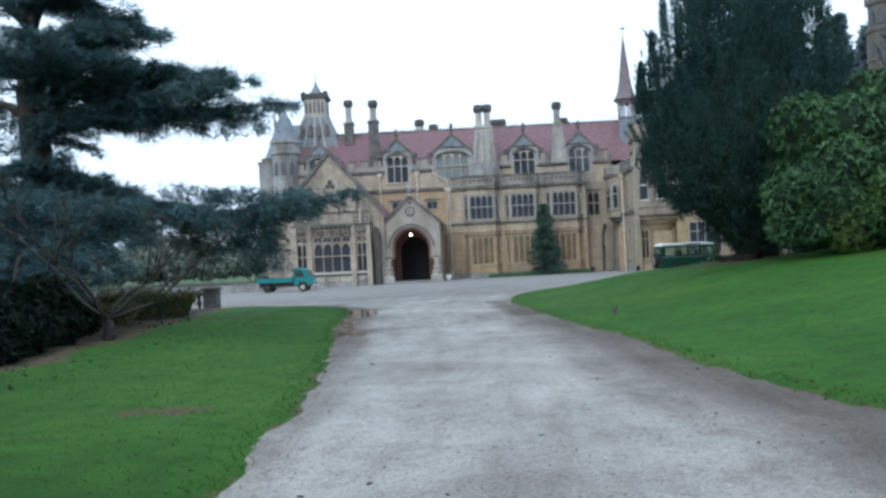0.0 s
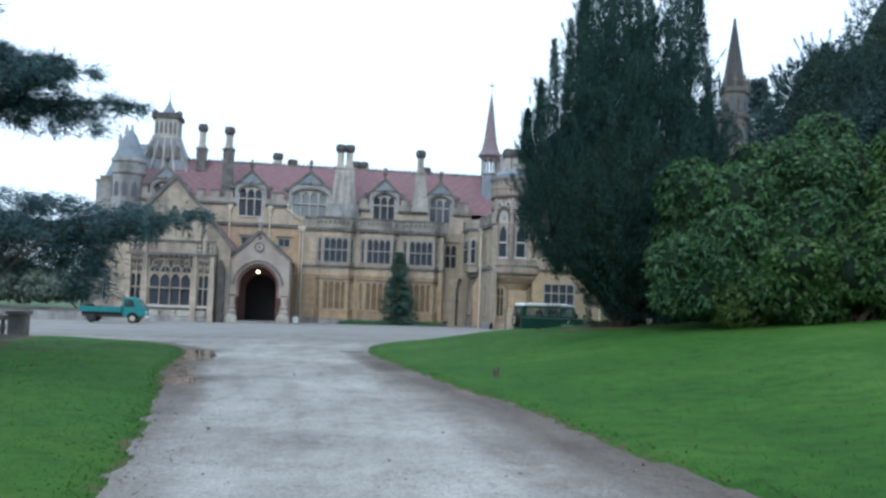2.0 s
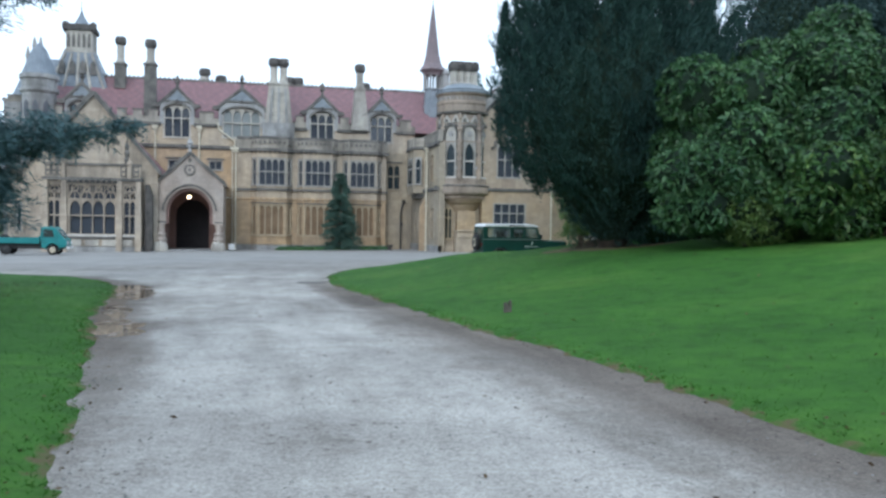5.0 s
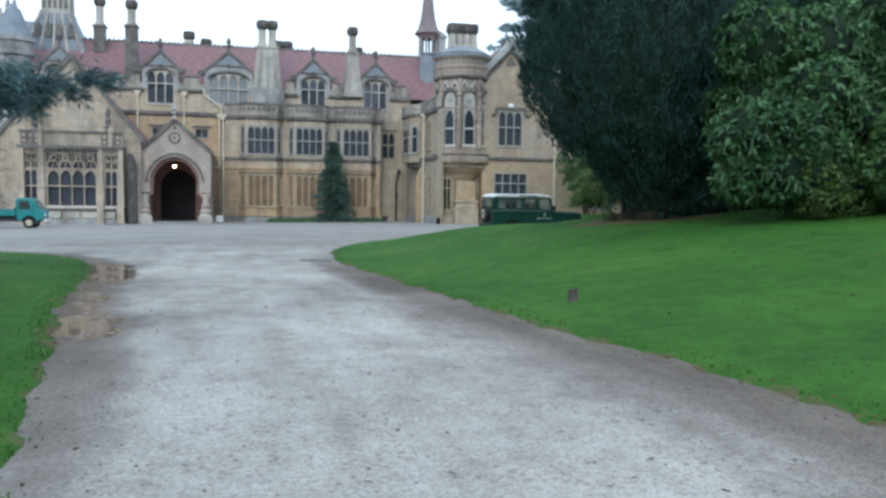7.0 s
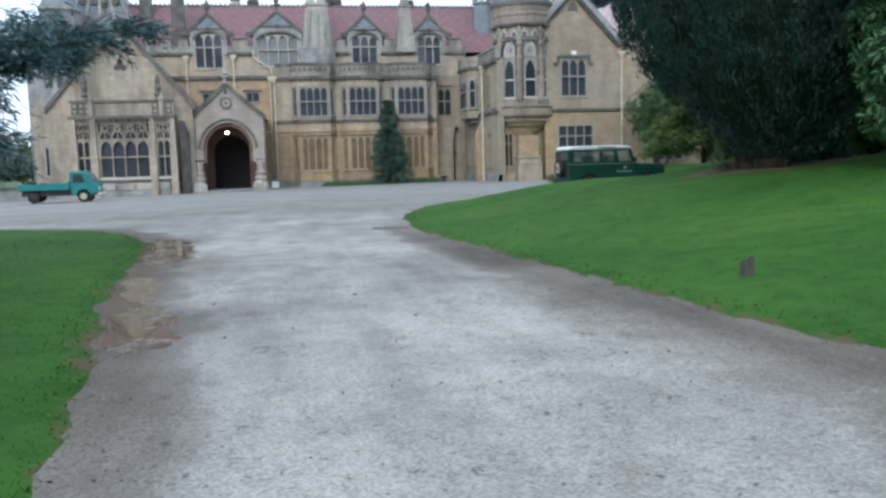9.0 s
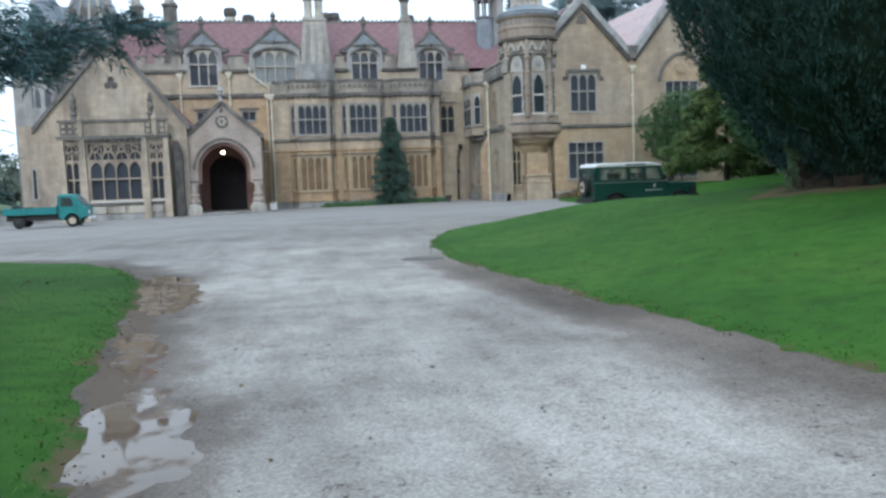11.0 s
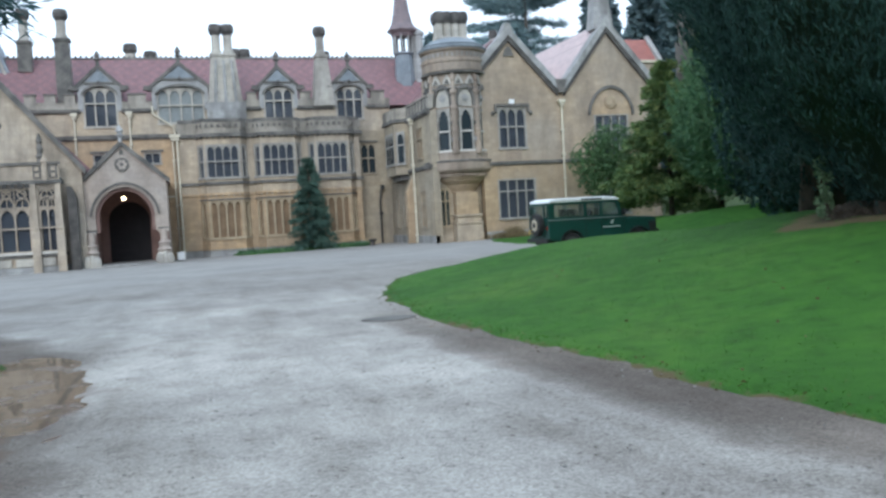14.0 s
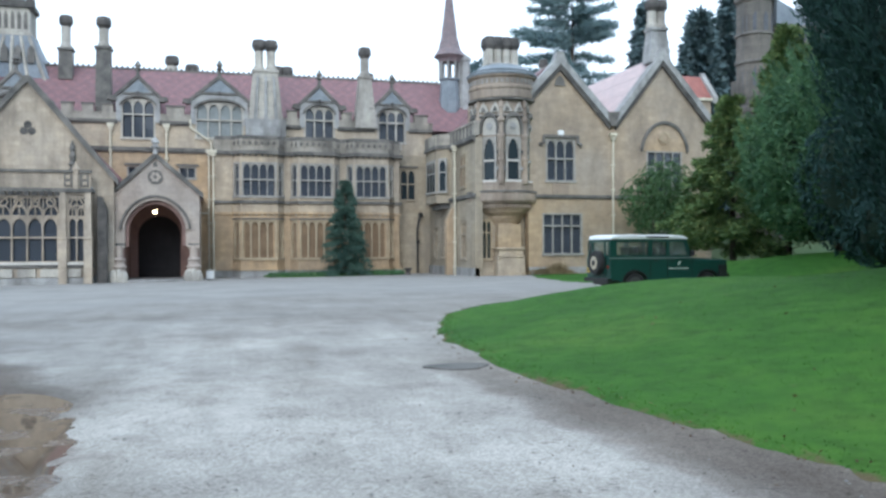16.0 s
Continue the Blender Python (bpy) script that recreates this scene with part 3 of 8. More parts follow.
def sheet(name, xs, ys, height, mat, keep=None, attr=None):
    x, y = np.meshgrid(xs, ys)
    z, d = height(x, y)
    v = np.stack([x, y, z], -1).reshape(-1, 3)
    nx = len(xs)
    i, k = np.meshgrid(np.arange(nx - 1), np.arange(len(ys) - 1))
    a = (k * nx + i).ravel()
    q = np.stack([a, a + 1, a + nx + 1, a + nx], 1)
    if keep is not None:
        q = q[(d.ravel()[q] > keep).any(1)]
        used, inv = np.unique(q, return_inverse=True)
        v, q, dd = v[used], inv.reshape(q.shape), d.ravel()[used]
    else:
        dd = d.ravel()
    ob = quick(name, v, q, mat, smooth=True)
    if attr:
        at = ob.data.attributes.new(attr[0], "FLOAT", "POINT")
        at.data.foreach_set("value", np.asarray(attr[1](v[:, 0], v[:, 1], dd), np.float32))
    return ob


def spread(*runs):
    return np.unique(np.round(np.concatenate([np.arange(a, b, s) for a, b, s in runs]), 3))


def country(x, y):
    r = np.hypot(x, y - 40)
    far = np.clip((r - 90) / 160, 0, 1)
    z = flat(x, y) - 0.35 + far * far * (9 + 9 * np.sin(np.arctan2(y - 40, x) * 2 + 0.7)) + 1.5 * waves(x, y, 0.02) * far
    z = z + np.clip((x - 30) / 60, 0, 1) * 16 * np.clip((y + 10) / 60, 0, 1)
    return z, r


ground = sheet("ground", spread((-2400, -200, 200), (-200, -60, 10), (-60, 100, 4), (100, 240, 10), (240, 2600, 200)),
               spread((-1500, -100, 200), (-100, -20, 10), (-20, 110, 4), (110, 260, 10), (260, 2900, 200)), country, FARGRASS)
tagged(ground, "rough green pasture and wooded slopes round the house", "ground", kind="structure")


# centre, half width, half length, turn and label of each puddle
PUDDLES = [(-5.92, 30.3, 0.60, 2.6, 9, "long puddle of brown rainwater at the drive's edge"),
           (-5.52, 25.2, 0.28, 1.2, 9, "narrow muddy puddle in the drive's worn edge"),
           (-5.08, 22.1, 0.46, 1.25, 8, "shallow muddy puddle in the drive's worn edge")]


def drive_height(x, y):
    crown = 0.03 * waves(x, y, 0.9) * np.clip((60 - y) / 30, 0.2, 1) + 0.012 * waves(x, y, 3.1, 1)
    hollow = 0.0
    for px, py, lx, ly, turn, label in PUDDLES:
        c, s = math.cos(radians(turn)), math.sin(radians(turn))
        u, v = (c * (x - px) + s * (y - py)) / lx, (c * (y - py) - s * (x - px)) / ly
        hollow = hollow + np.exp(-(u * u + v * v) ** 1.5)
    near = np.clip(hollow * 1.5, 0, 1)
    rough = 0.022 * waves(x, y * 0.7, 3.7, 0.5) + 0.020 * waves(x, y * 0.45, 9.0, 2) + 0.010 * waves(x, y * 0.6, 21.0)
    return flat(x, y) + crown * 0.6 * (1 - near) - 0.06 * np.minimum(hollow, 1.1) + rough * near, x * 0 + 1


def drive_damp(x, y, d):
    lr, ll = -inside(RIGHT_EDGE, x, y), -inside(LEFT_EDGE, x, y)
    w = 1.0 * np.exp(-(np.maximum(lr - 0.2, 0) / (0.95 + 0.5 * np.clip((16 - y) / 10, 0, 1))) ** 2) * np.clip((40 - y) / 10, 0.3, 1)
    w = np.maximum(w, 0.56 * np.exp(-(np.maximum(lr - 0.6, 0) / 2.0) ** 2) * np.clip((30 - y) / 8, 0, 1))
    w = np.maximum(w, 0.95 * np.exp(-(np.maximum(ll - 0.2, 0) / (0.85 + 0.4 * waves(x, y, 0.8))) ** 2) * np.clip((y - 12) / 8, 0.5, 1))
    court = np.clip((y - 31 + 4 * waves(x, y, 0.35)) / 14, 0, 1) * 0.55
    tracks = -0.16 * np.exp(-((x + 2.9 + 0.03 * y) / 0.5) ** 2) - 0.16 * np.exp(-((x + 0.7 + 0.03 * y) / 0.5) ** 2)
    return np.maximum(w, court) + tracks * np.clip((38 - y) / 8, 0, 1)


drive = sheet("road", spread((-34, -8, 1.0), (-8, -7, 0.16), (-7, -4.4, 0.06), (-4.4, 4, 0.2), (4, 26, 1.0)), spread((-28, 4, 1.0), (4, 20, 0.2), (20, 35, 0.1), (35, 46, 0.2), (46, 89.5, 1.0)), drive_height, GRAVEL,
              attr=("damp", drive_damp))
wet_mud = drive.data.attributes.new("mud", "FLOAT", "POINT")
dv = np.array([v.co[:2] for v in drive.data.vertices])
shore = -inside(LEFT_EDGE, dv[:, 0], dv[:, 1])
wet_mud.data.foreach_set("value", (0.85 * np.exp(-((shore - 0.25) / 0.42) ** 2) * np.clip((dv[:, 1] - 20.5) / 1.5, 0, 1) * np.clip((34.5 - dv[:, 1]) / 1.5, 0, 1)).astype(np.float32))
packed = drive.data.attributes.new("court", "FLOAT", "POINT")
packed.data.foreach_set("value", np.array([0.8 * min(1.0, max(0.0, (v.co.y - 33 + 6 * float(waves(v.co.x, v.co.y, 0.25))) / 26)) for v in drive.data.vertices], np.float32))
tagged(drive, "grey gravel drive widening into a damp forecourt", "driveway", kind="structure")


def right_bare(x, y, d):
    return 0.48 * np.exp(-np.maximum(d, 0) / 0.2) + 1.9 * np.exp(-(np.hypot(x - 8.9, y - 33.2) / 1.6) ** 2) + 0.9 * np.exp(-((x - 7.2) / 0.8) ** 2 - ((y - 33.5) / 0.5) ** 2)


lawn_r = sheet("ground_lawn", spread((-1, 6, 0.18), (6, 20, 0.5), (20, 95, 3.0)), spread((-29, 6, 0.8), (6, 50, 0.22), (50, 75.8, 0.8)), right_height, LAWN, keep=-0.45,
               attr=("bare", right_bare))
tagged(lawn_r, "mown bright green lawn rising as a bank beside the drive", "lawn", kind="structure")


def left_bare(x, y, d):
    bed = np.clip((-10.15 - 0.14 * (y - 20) - x + 0.5 * waves(x, y, 1.3)) / 0.8, 0, 1) * 1.6
    worn = 0.55 * np.exp(-(((x + 5.4) / 1.2) ** 2 + ((y - 10.2) / 0.5) ** 2))
    return np.maximum(0.52 * np.exp(-np.maximum(d, 0) / 0.25), np.maximum(bed, worn))


lawn_l = sheet("ground_lawn", spread((-59, -24, 2.0), (-24, -9, 0.5), (-9, -2, 0.18)), spread((-29, 4, 0.8), (4, 43, 0.22)), left_height, LAWN, keep=-0.45,
               attr=("bare", left_bare))
tagged(lawn_l, "mown green lawn with a dark leaf-strewn bed under a cedar", "lawn", kind="structure")


def ground_z(x, y):
    x, y = np.asarray(x, float), np.asarray(y, float)
    zr, dr = right_height(x, y)
    zl, dl = left_height(x, y)
    return np.where(dr > 0, zr, np.where(dl > 0, zl, flat(x, y)))


def gz(x, y):
    return float(ground_z(x, y))


def puddle(x, y, lx, ly, turn, label):
    """A level sheet of water; the hollow that it fills gives its shore."""
    c, s = math.cos(radians(turn)), math.sin(radians(turn))
    z = float(flat(x, y)) - 0.026
    ring = [(lx * 1.5 * math.cos(t), ly * 1.3 * math.sin(t)) for t in np.linspace(0, 2 * math.pi, 40, endpoint=False)]
    ob = link("puddle", Geo().plan([(x + c * p - s * q, y + s * p + c * q) for p, q in ring], z - 0.02, z), WATER)
    return tagged(ob, label, "puddle", "puddles along the drive's edge")


for pool in PUDDLES:
    puddle(*pool)
cz = float(drive_height(np.array(-1.1), np.array(34.0))[0])
cover = Geo().plan([(-1.1 + 0.42 * math.cos(a) * (1 + 0.2 * math.sin(3 * a)), 34.0 + 0.3 * math.sin(a)) for a in np.linspace(0, 2 * np.pi, 20, endpoint=False)], cz - 0.02, cz + 0.012)
tagged(link("drain_cover", cover, TRIM), "dark worn drain cover sunk in the gravel", "drain cover")


# ---- grass, leaves and grit ----
def blades(name, height, keep, x0, x1, y0, y1, n, label):
    x, y = rng.uniform(x0, x1, n), y0 + (y1 - y0) * rng.uniform(0, 1, n) ** 1.5
    z, d = height(x, y)
    ok = (d > 0.0) & (rng.uniform(0, 1, n) < np.where(d < 0.35, 1.0, keep))
    x, y, z, d = x[ok], y[ok], z[ok], d[ok]
    k = len(x)
    way = np.stack([rng.normal(0, 1.3, k), rng.normal(0, 1.3, k), np.ones(k)], 1)
    tall = rng.uniform(0.018, 0.04, k) * np.where(d < 0.3, 1.7, 1.0)
    ob = leaves(name, np.stack([x, y, z - 0.008], 1), way, tall, rng.uniform(0.006, 0.014, k), GRASSBLADE)
    return tagged(ob, label, "grass", kind="stuff")


blades("grass", left_height, 0.7, -9.5, -3.3, 6.0, 36, 70000, "short green grass blades of the lawn")
blades("grass", right_height, 0.6, -0.6, 9, 8.0, 46, 85000, "short green grass blades of the lawn bank")


def litter(name, n, x0, x1, y0, y1, size, mat, label, category):
    x, y = rng.uniform(x0, x1, n), y0 + (y1 - y0) * rng.uniform(0, 1, n) ** 1.6
    z = ground_z(x, y) + 0.012
    a = rng.uniform(0, 2 * np.pi, n)
    way = np.stack([np.cos(a), np.sin(a), rng.normal(0, 0.15, n)], 1)
    ob = leaves(name, np.stack([x, y, z], 1), way, rng.uniform(0.5, 1.3, n) * size, rng.uniform(0.4, 0.8, n) * size * 0.7, mat)
    return tagged(ob, label, category, kind="stuff")


litter("fallen_leaves", 900, -4.6, 1.6, 5, 34, 0.02, GRITLEAF, "scattered dark leaf bits and twigs on the gravel", "leaves")
litter("fallen_leaves", 60, -4.6, 1.6, 6, 40, 0.06, DEADLEAF, "scattered brown leaves on the gravel", "leaves")
litter("fallen_leaves", 500, -13, -8, 12, 34, 0.08, DEADLEAF, "brown leaves under the cedar", "leaves")
litter("fallen_leaves", 160, 1.0, 8, 9, 40, 0.07, DEADLEAF, "brown leaves on the lawn bank", "leaves")


def edge_litter(name, edge, n, size, mat, label, category):
    """Bits that gather along a lawn's edge."""
    pts = np.array([p for p in edge if 2 < p[1] < 49])
    k = rng.uniform(0, len(pts) - 1.001, n)
    i = k.astype(int)
    f = (k - i)[:, None]
    p = pts[i] * (1 - f) + pts[i + 1] * f + rng.normal(0, 0.16, (n, 2))
    a = rng.uniform(0, 2 * np.pi, n)
    way = np.stack([np.cos(a), np.sin(a), rng.normal(0.1, 0.2, n)], 1)
    ob = leaves(name, np.stack([p[:, 0], p[:, 1], ground_z(p[:, 0], p[:, 1]) + 0.015], 1), way, rng.uniform(0.5, 1.4, n) * size, rng.uniform(0.3, 0.8, n) * size * 0.7, mat)
    return tagged(ob, label, category, kind="stuff")


edge_litter("fallen_leaves", RIGHT_EDGE, 600, 0.045, DEADLEAF, "brown leaf bits gathered along the lawn's edge", "leaves")
edge_litter("fallen_leaves", LEFT_EDGE, 500, 0.04, DEADLEAF, "brown leaf bits gathered along the lawn's edge", "leaves")


def pebbles():
    n = 1100
    x, y = rng.uniform(-6, 2.6, n), 7 + 26 * rng.uniform(0, 1, n) ** 1.7
    e = np.array([p for p in LEFT_EDGE if 5 < p[1] < 20])
    f = rng.uniform(0, len(e) - 1.001, 260)
    i = f.astype(int)
    q = e[i] + (e[i + 1] - e[i]) * (f - i)[:, None]
    x, y = np.concatenate([x, q[:, 0] + np.abs(rng.normal(0, 0.3, 260))]), np.concatenate([y, q[:, 1]])
    ok = (inside(LEFT_EDGE, x, y) < -0.02) & (inside(RIGHT_EDGE, x, y) < -0.02)
    x, y = x[ok], y[ok]
    k = len(x)
    s = rng.uniform(0.005, 0.016, k)
    z = flat(x, y) + 0.006
    o = np.array([(1, 0, 0), (0, 1, 0), (-1, 0, 0), (0, -1, 0), (0.1, 0.1, 0.8)])
    v = np.stack([x, y, z], 1)[:, None, :] + o[None] * s[:, None, None] * rng.uniform(0.7, 1.4, (k, 5, 1))
    f = np.array([(0, 1, 4), (1, 2, 4), (2, 3, 4), (3, 0, 4)])
    q = (np.arange(k)[:, None, None] * 5 + f[None]).reshape(-1, 3)
    ob = quick("gravel_stones", v.reshape(-1, 3), q, LOOSESTONE)
    tagged(ob, "loose grey stones on the gravel drive", "stones", kind="stuff")


pebbles()


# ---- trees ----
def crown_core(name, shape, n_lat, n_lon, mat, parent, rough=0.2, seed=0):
    """A dark uneven inner mass, so that a dense crown is not see-through; its colour holds the crown's inner shade."""
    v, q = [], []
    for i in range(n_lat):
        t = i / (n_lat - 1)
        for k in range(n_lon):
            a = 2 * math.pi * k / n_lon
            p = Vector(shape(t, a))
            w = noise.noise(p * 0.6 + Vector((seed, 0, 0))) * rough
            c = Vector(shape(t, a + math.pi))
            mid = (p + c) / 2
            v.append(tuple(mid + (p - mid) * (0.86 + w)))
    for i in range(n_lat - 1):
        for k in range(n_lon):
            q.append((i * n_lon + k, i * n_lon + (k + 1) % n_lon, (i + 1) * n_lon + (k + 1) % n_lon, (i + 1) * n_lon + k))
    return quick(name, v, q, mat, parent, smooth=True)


def trunk(parent, path, radii, mat=BARK, name="trunk"):
    return link(name, Geo().tube(path, radii, 9), mat, parent, smooth=True)


def upright_tree(name, label, x, y, r_of, z0, height, n, mat, lean=1.0, length=0.45, width=0.11, core=True, clump=0.55, category="tree", seed=1, corefac=0.86, tufts=0, open_from=1.0):
    """A dense tree whose sprays sweep up and out; r_of(t) is its radius from foot (0) to top (1)."""
    g = gz(x, y)
    root = thing(name, label, category, x, y, g)
    top = z0 + height
    trunk(root, [(0, 0, -0.3), (0.05, 0, height * 0.35), (0, 0.05, top * 0.9)], [0.34 + height * 0.012, 0.22, 0.05])
    for i in range(9):
        a, t = i * 2.4 + seed, 0.12 + 0.08 * i
        rr = r_of(t) * 0.75
        link("limb", Geo().tube([(0, 0, z0 + height * t * 0.7), (rr * 0.5 * math.cos(a), rr * 0.5 * math.sin(a), z0 + height * t * 0.85), (rr * math.cos(a), rr * math.sin(a), z0 + height * t)],
                                [0.12, 0.08, 0.03], 6), BARK, root)
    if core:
        crown_core("crown_mass", lambda t, a: (r_of(t * (0.97 if open_from >= 1 else open_from)) * corefac * (1 if open_from >= 1 or t < 0.6 else 2.5 * (1 - t)) * math.cos(a), r_of(t * (0.97 if open_from >= 1 else open_from)) * corefac * (1 if open_from >= 1 or t < 0.6 else 2.5 * (1 - t)) * math.sin(a), z0 + height * t * (0.97 if open_from >= 1 else open_from)), 26, 28, CROWNSHADE, root, 0.12, seed)
    t = rng.uniform(0, 1, n * 2)
    rad = np.array([r_of(v) for v in np.linspace(0, 1, 200)])
    rr = np.interp(t, np.linspace(0, 1, 200), rad)
    ok = rng.uniform(0, 1, len(t)) < (rr + 0.25) / (rad.max() + 0.25)
    t, rr = t[ok][:n], rr[ok][:n]
    a = rng.uniform(0, 2 * np.pi, len(t))
    lump = 0.5 * np.sin(a * 5 + t * 17 + seed) + 0.5 * np.sin(a * 9 - t * 31 + 2 * seed) + 0.4 * np.sin(a * 17 + t * 53)
    depth = rng.uniform(0.0, 1.0, len(t)) ** 2
    rr = rr * (0.95 + 0.05 * lump + 0.06 * np.sin(a * 13 + 2.5 * np.sin(t * 5 + seed))) - depth * 0.9 + rng.normal(0, 0.10, len(t)) + clump * 0.25 * np.maximum(rng.normal(0, 1, len(t)) - 1.1, 0)
    rr = np.maximum(rr, 0.02)
    p = np.stack([rr * np.cos(a), rr * np.sin(a), z0 + height * t + 0.3 * lump * (1 - t)], 1)
    way = np.stack([np.cos(a) * 0.75, np.sin(a) * 0.75, np.full(len(t), lean)], 1) + rng.normal(0, 0.62, (len(t), 3))
    ln, wd = rng.uniform(0.6, 1.4, len(t)) * length, rng.uniform(0.6, 1.4, len(t)) * width
    if tufts:
        m = 96
        tt, ta = rng.uniform(0.12, 0.97, tufts), rng.uniform(0, 2 * np.pi, tufts)
        tr = np.interp(tt, np.linspace(0, 1, 200), rad)
        base = np.stack([tr * np.cos(ta), tr * np.sin(ta), z0 + height * tt], 1)
        axis = unit(np.stack([0.45 * np.cos(ta), 0.45 * np.sin(ta), np.ones(tufts)], 1) + rng.normal(0, 0.12, (tufts, 3))) * rng.uniform(0.6, 1.5, (tufts, 1))
        s = rng.uniform(0, 1, (tufts, m, 1))
        q = base[:, None] + axis[:, None] * s + rng.normal(0, 0.11, (tufts, m, 3)) * (1.05 - s) * 0.9
        w = np.repeat(axis, m, 0) + rng.normal(0, 0.45, (tufts * m, 3))
        p, way = np.concatenate([p, q.reshape(-1, 3)]), np.concatenate([way, w])
        ln, wd = np.concatenate([ln, rng.uniform(0.09, 0.2, tufts * m) * max(1, length / 0.2)]), np.concatenate([wd, rng.uniform(0.014, 0.033, tufts * m) * max(1, length / 0.2)])
    if open_from < 1:
        u = (p[:, 2] - z0) / height
        gap = np.sin(p[:, 0] * 3.1 + 0.5 * np.sin(p[:, 2] * 2) + seed) * np.sin(p[:, 1] * 0.6 + 1) * np.sin(p[:, 2] * 1.9 + 2) + 0.6 * np.sin(p[:, 0] * 6.1 + p[:, 2] * 2.2) * np.sin(p[:, 1] * 0.9 - p[:, 2] * 4.3)
        keep = gap > np.clip((u - open_from + 0.15) * 1.6, -0.2, 0.5) - 0.30
        p, way, ln, wd = p[keep], way[keep], ln[keep], wd[keep]
    leaves("crown", p, way, ln, wd, mat, root)
    return root


def profile(*pts):
    px, py = [p[0] for p in pts], [p[1] for p in pts]
    return lambda t: float(np.interp(t, px, py))


def spires(root, places, mat, z_low, n=3200):
    """Upright leaders that stand out above a crown."""
    for x, y, top, r in places:
        t = rng.uniform(0, 1, n)
        a = rng.uniform(0, 2 * np.pi, n)
        rr = r * (1 - t) ** 0.75 * rng.uniform(0.35, 1.1, n)
        p = np.stack([x + rr * np.cos(a), y + rr * np.sin(a), z_low + (top - z_low) * t], 1)
        way = np.stack([np.cos(a) * 0.5, np.sin(a) * 0.5, np.ones(n)], 1) + rng.normal(0, 0.25, (n, 3))
        leaves("leader", p, way, rng.uniform(0.12, 0.28, n), rng.uniform(0.02, 0.045, n), mat, root)


yew = upright_tree("yew_tree", "broad dark blue-green yew with upswept sprays", 8.4, 32.9, profile((0, 0.55), (0.04, 1.0), (0.1, 1.95), (0.18, 3.1), (0.27, 3.6), (0.34, 3.68), (0.48, 3.4), (0.58, 2.65), (0.68, 1.8), (0.8, 1.05), (0.92, 0.5), (1, 0.15)),
                   0.2, 12.2, 96000, YEW, 1.3, 0.17, 0.032, seed=1, tufts=560, open_from=0.7)
spires(yew, [(-3.7, 0.1, 7.5, 0.24), (-3.3, -0.2, 8.6, 0.26), (-2.75, 0.2, 10.2, 0.27), (-2.3, -0.3, 10.8, 0.26), (-1.75, 0.1, 11.8, 0.28), (-1.2, -0.4, 12.3, 0.3), (-0.6, 0.3, 12.9, 0.32), (0.1, -0.1, 13.2, 0.34), (0.8, 0.2, 12.8, 0.34)], YEW, 5.6, 1700)
crowd = random.Random(17)
spires(yew, [(q * math.cos(a), q * math.sin(a), 13.4 - 1.6 * q + crowd.uniform(-0.8, 0.4), crowd.uniform(0.2, 0.3)) for q, a in ((crowd.uniform(0.6, 3.3), crowd.uniform(0, 6.28)) for _ in range(26))], YEW, 5.8, 1100)


def shoots(root, r_of, z0, height, count, mat, seed):
    """Loose upright sprays that stand clear of a dense crown."""
    r = np.random.default_rng(seed)
    m = 90
    t, a = r.uniform(0.15, 0.8, count), r.uniform(0, 2 * np.pi, count)
    rad = np.array([r_of(v) for v in t])
    base = np.stack([rad * 0.97 * np.cos(a), rad * 0.97 * np.sin(a), z0 + height * t], 1)
    axis = unit(np.stack([0.32 * np.cos(a), 0.32 * np.sin(a), np.ones(count)], 1) + r.normal(0, 0.1, (count, 3))) * r.uniform(0.9, 2.0, (count, 1))
    u = r.uniform(0, 1, (count, m, 1))
    p = base[:, None] + axis[:, None] * u + r.normal(0, 0.13, (count, m, 3)) * (1.05 - u) * np.array([1, 1, 0.6])
    way = np.repeat(axis, m, 0) + r.normal(0, 0.5, (count * m, 3))
    leaves("upright_spray", p.reshape(-1, 3), way, r.uniform(0.12, 0.26, count * m), r.uniform(0.018, 0.04, count * m), mat, root)


shoots(yew, profile((0, 0.55), (0.04, 1.0), (0.1, 1.95), (0.18, 3.1), (0.27, 3.6), (0.34, 3.68), (0.5, 3.4), (0.62, 2.7), (0.75, 1.8), (0.88, 1.0)), 0.2, 12.2, 330, YEW, 31)
yew2 = upright_tree("yew_tree", "tall dark yew with a ragged high top", 10.4, 37.2, profile((0, 0.8), (0.05, 1.7), (0.12, 2.3), (0.3, 2.3), (0.5, 2.35), (0.65, 2.35), (0.8, 2.0), (0.92, 1.4), (1, 0.2)),
                    0.4, 18.5, 62000, YEW, 1.1, 0.19, 0.045, seed=3, corefac=0.34, tufts=480, open_from=0.42)
spires(yew2, [(1.6, -1.0, 16.2, 0.8), (2.4, -0.4, 14.2, 0.6), (1.0, -1.5, 18.2, 0.9), (-1.4, -1.2, 17.5, 0.9), (-2.2, 0, 15.8, 0.8), (-2.5, -0.5, 13.9, 0.6), (0, 0, 19.5, 0.9)], YEW, 10.0, 3400)


def rosettes(p, out, n_leaf, length, width, spreadout=0.9):
    """Whorls of leaves at the shoots' ends."""
    k = len(p)
    base = np.repeat(p, n_leaf, 0)
    o = np.repeat(out, n_leaf, 0)
    side = unit(np.cross(o, rng.normal(size=(k * n_leaf, 3))))
    way = o * rng.uniform(0.15, 0.8, (k * n_leaf, 1)) + side * spreadout
    way[:, 2] -= 0.18
    return base, way, rng.uniform(0.7, 1.25, k * n_leaf) * length, rng.uniform(0.8, 1.2, k * n_leaf) * width


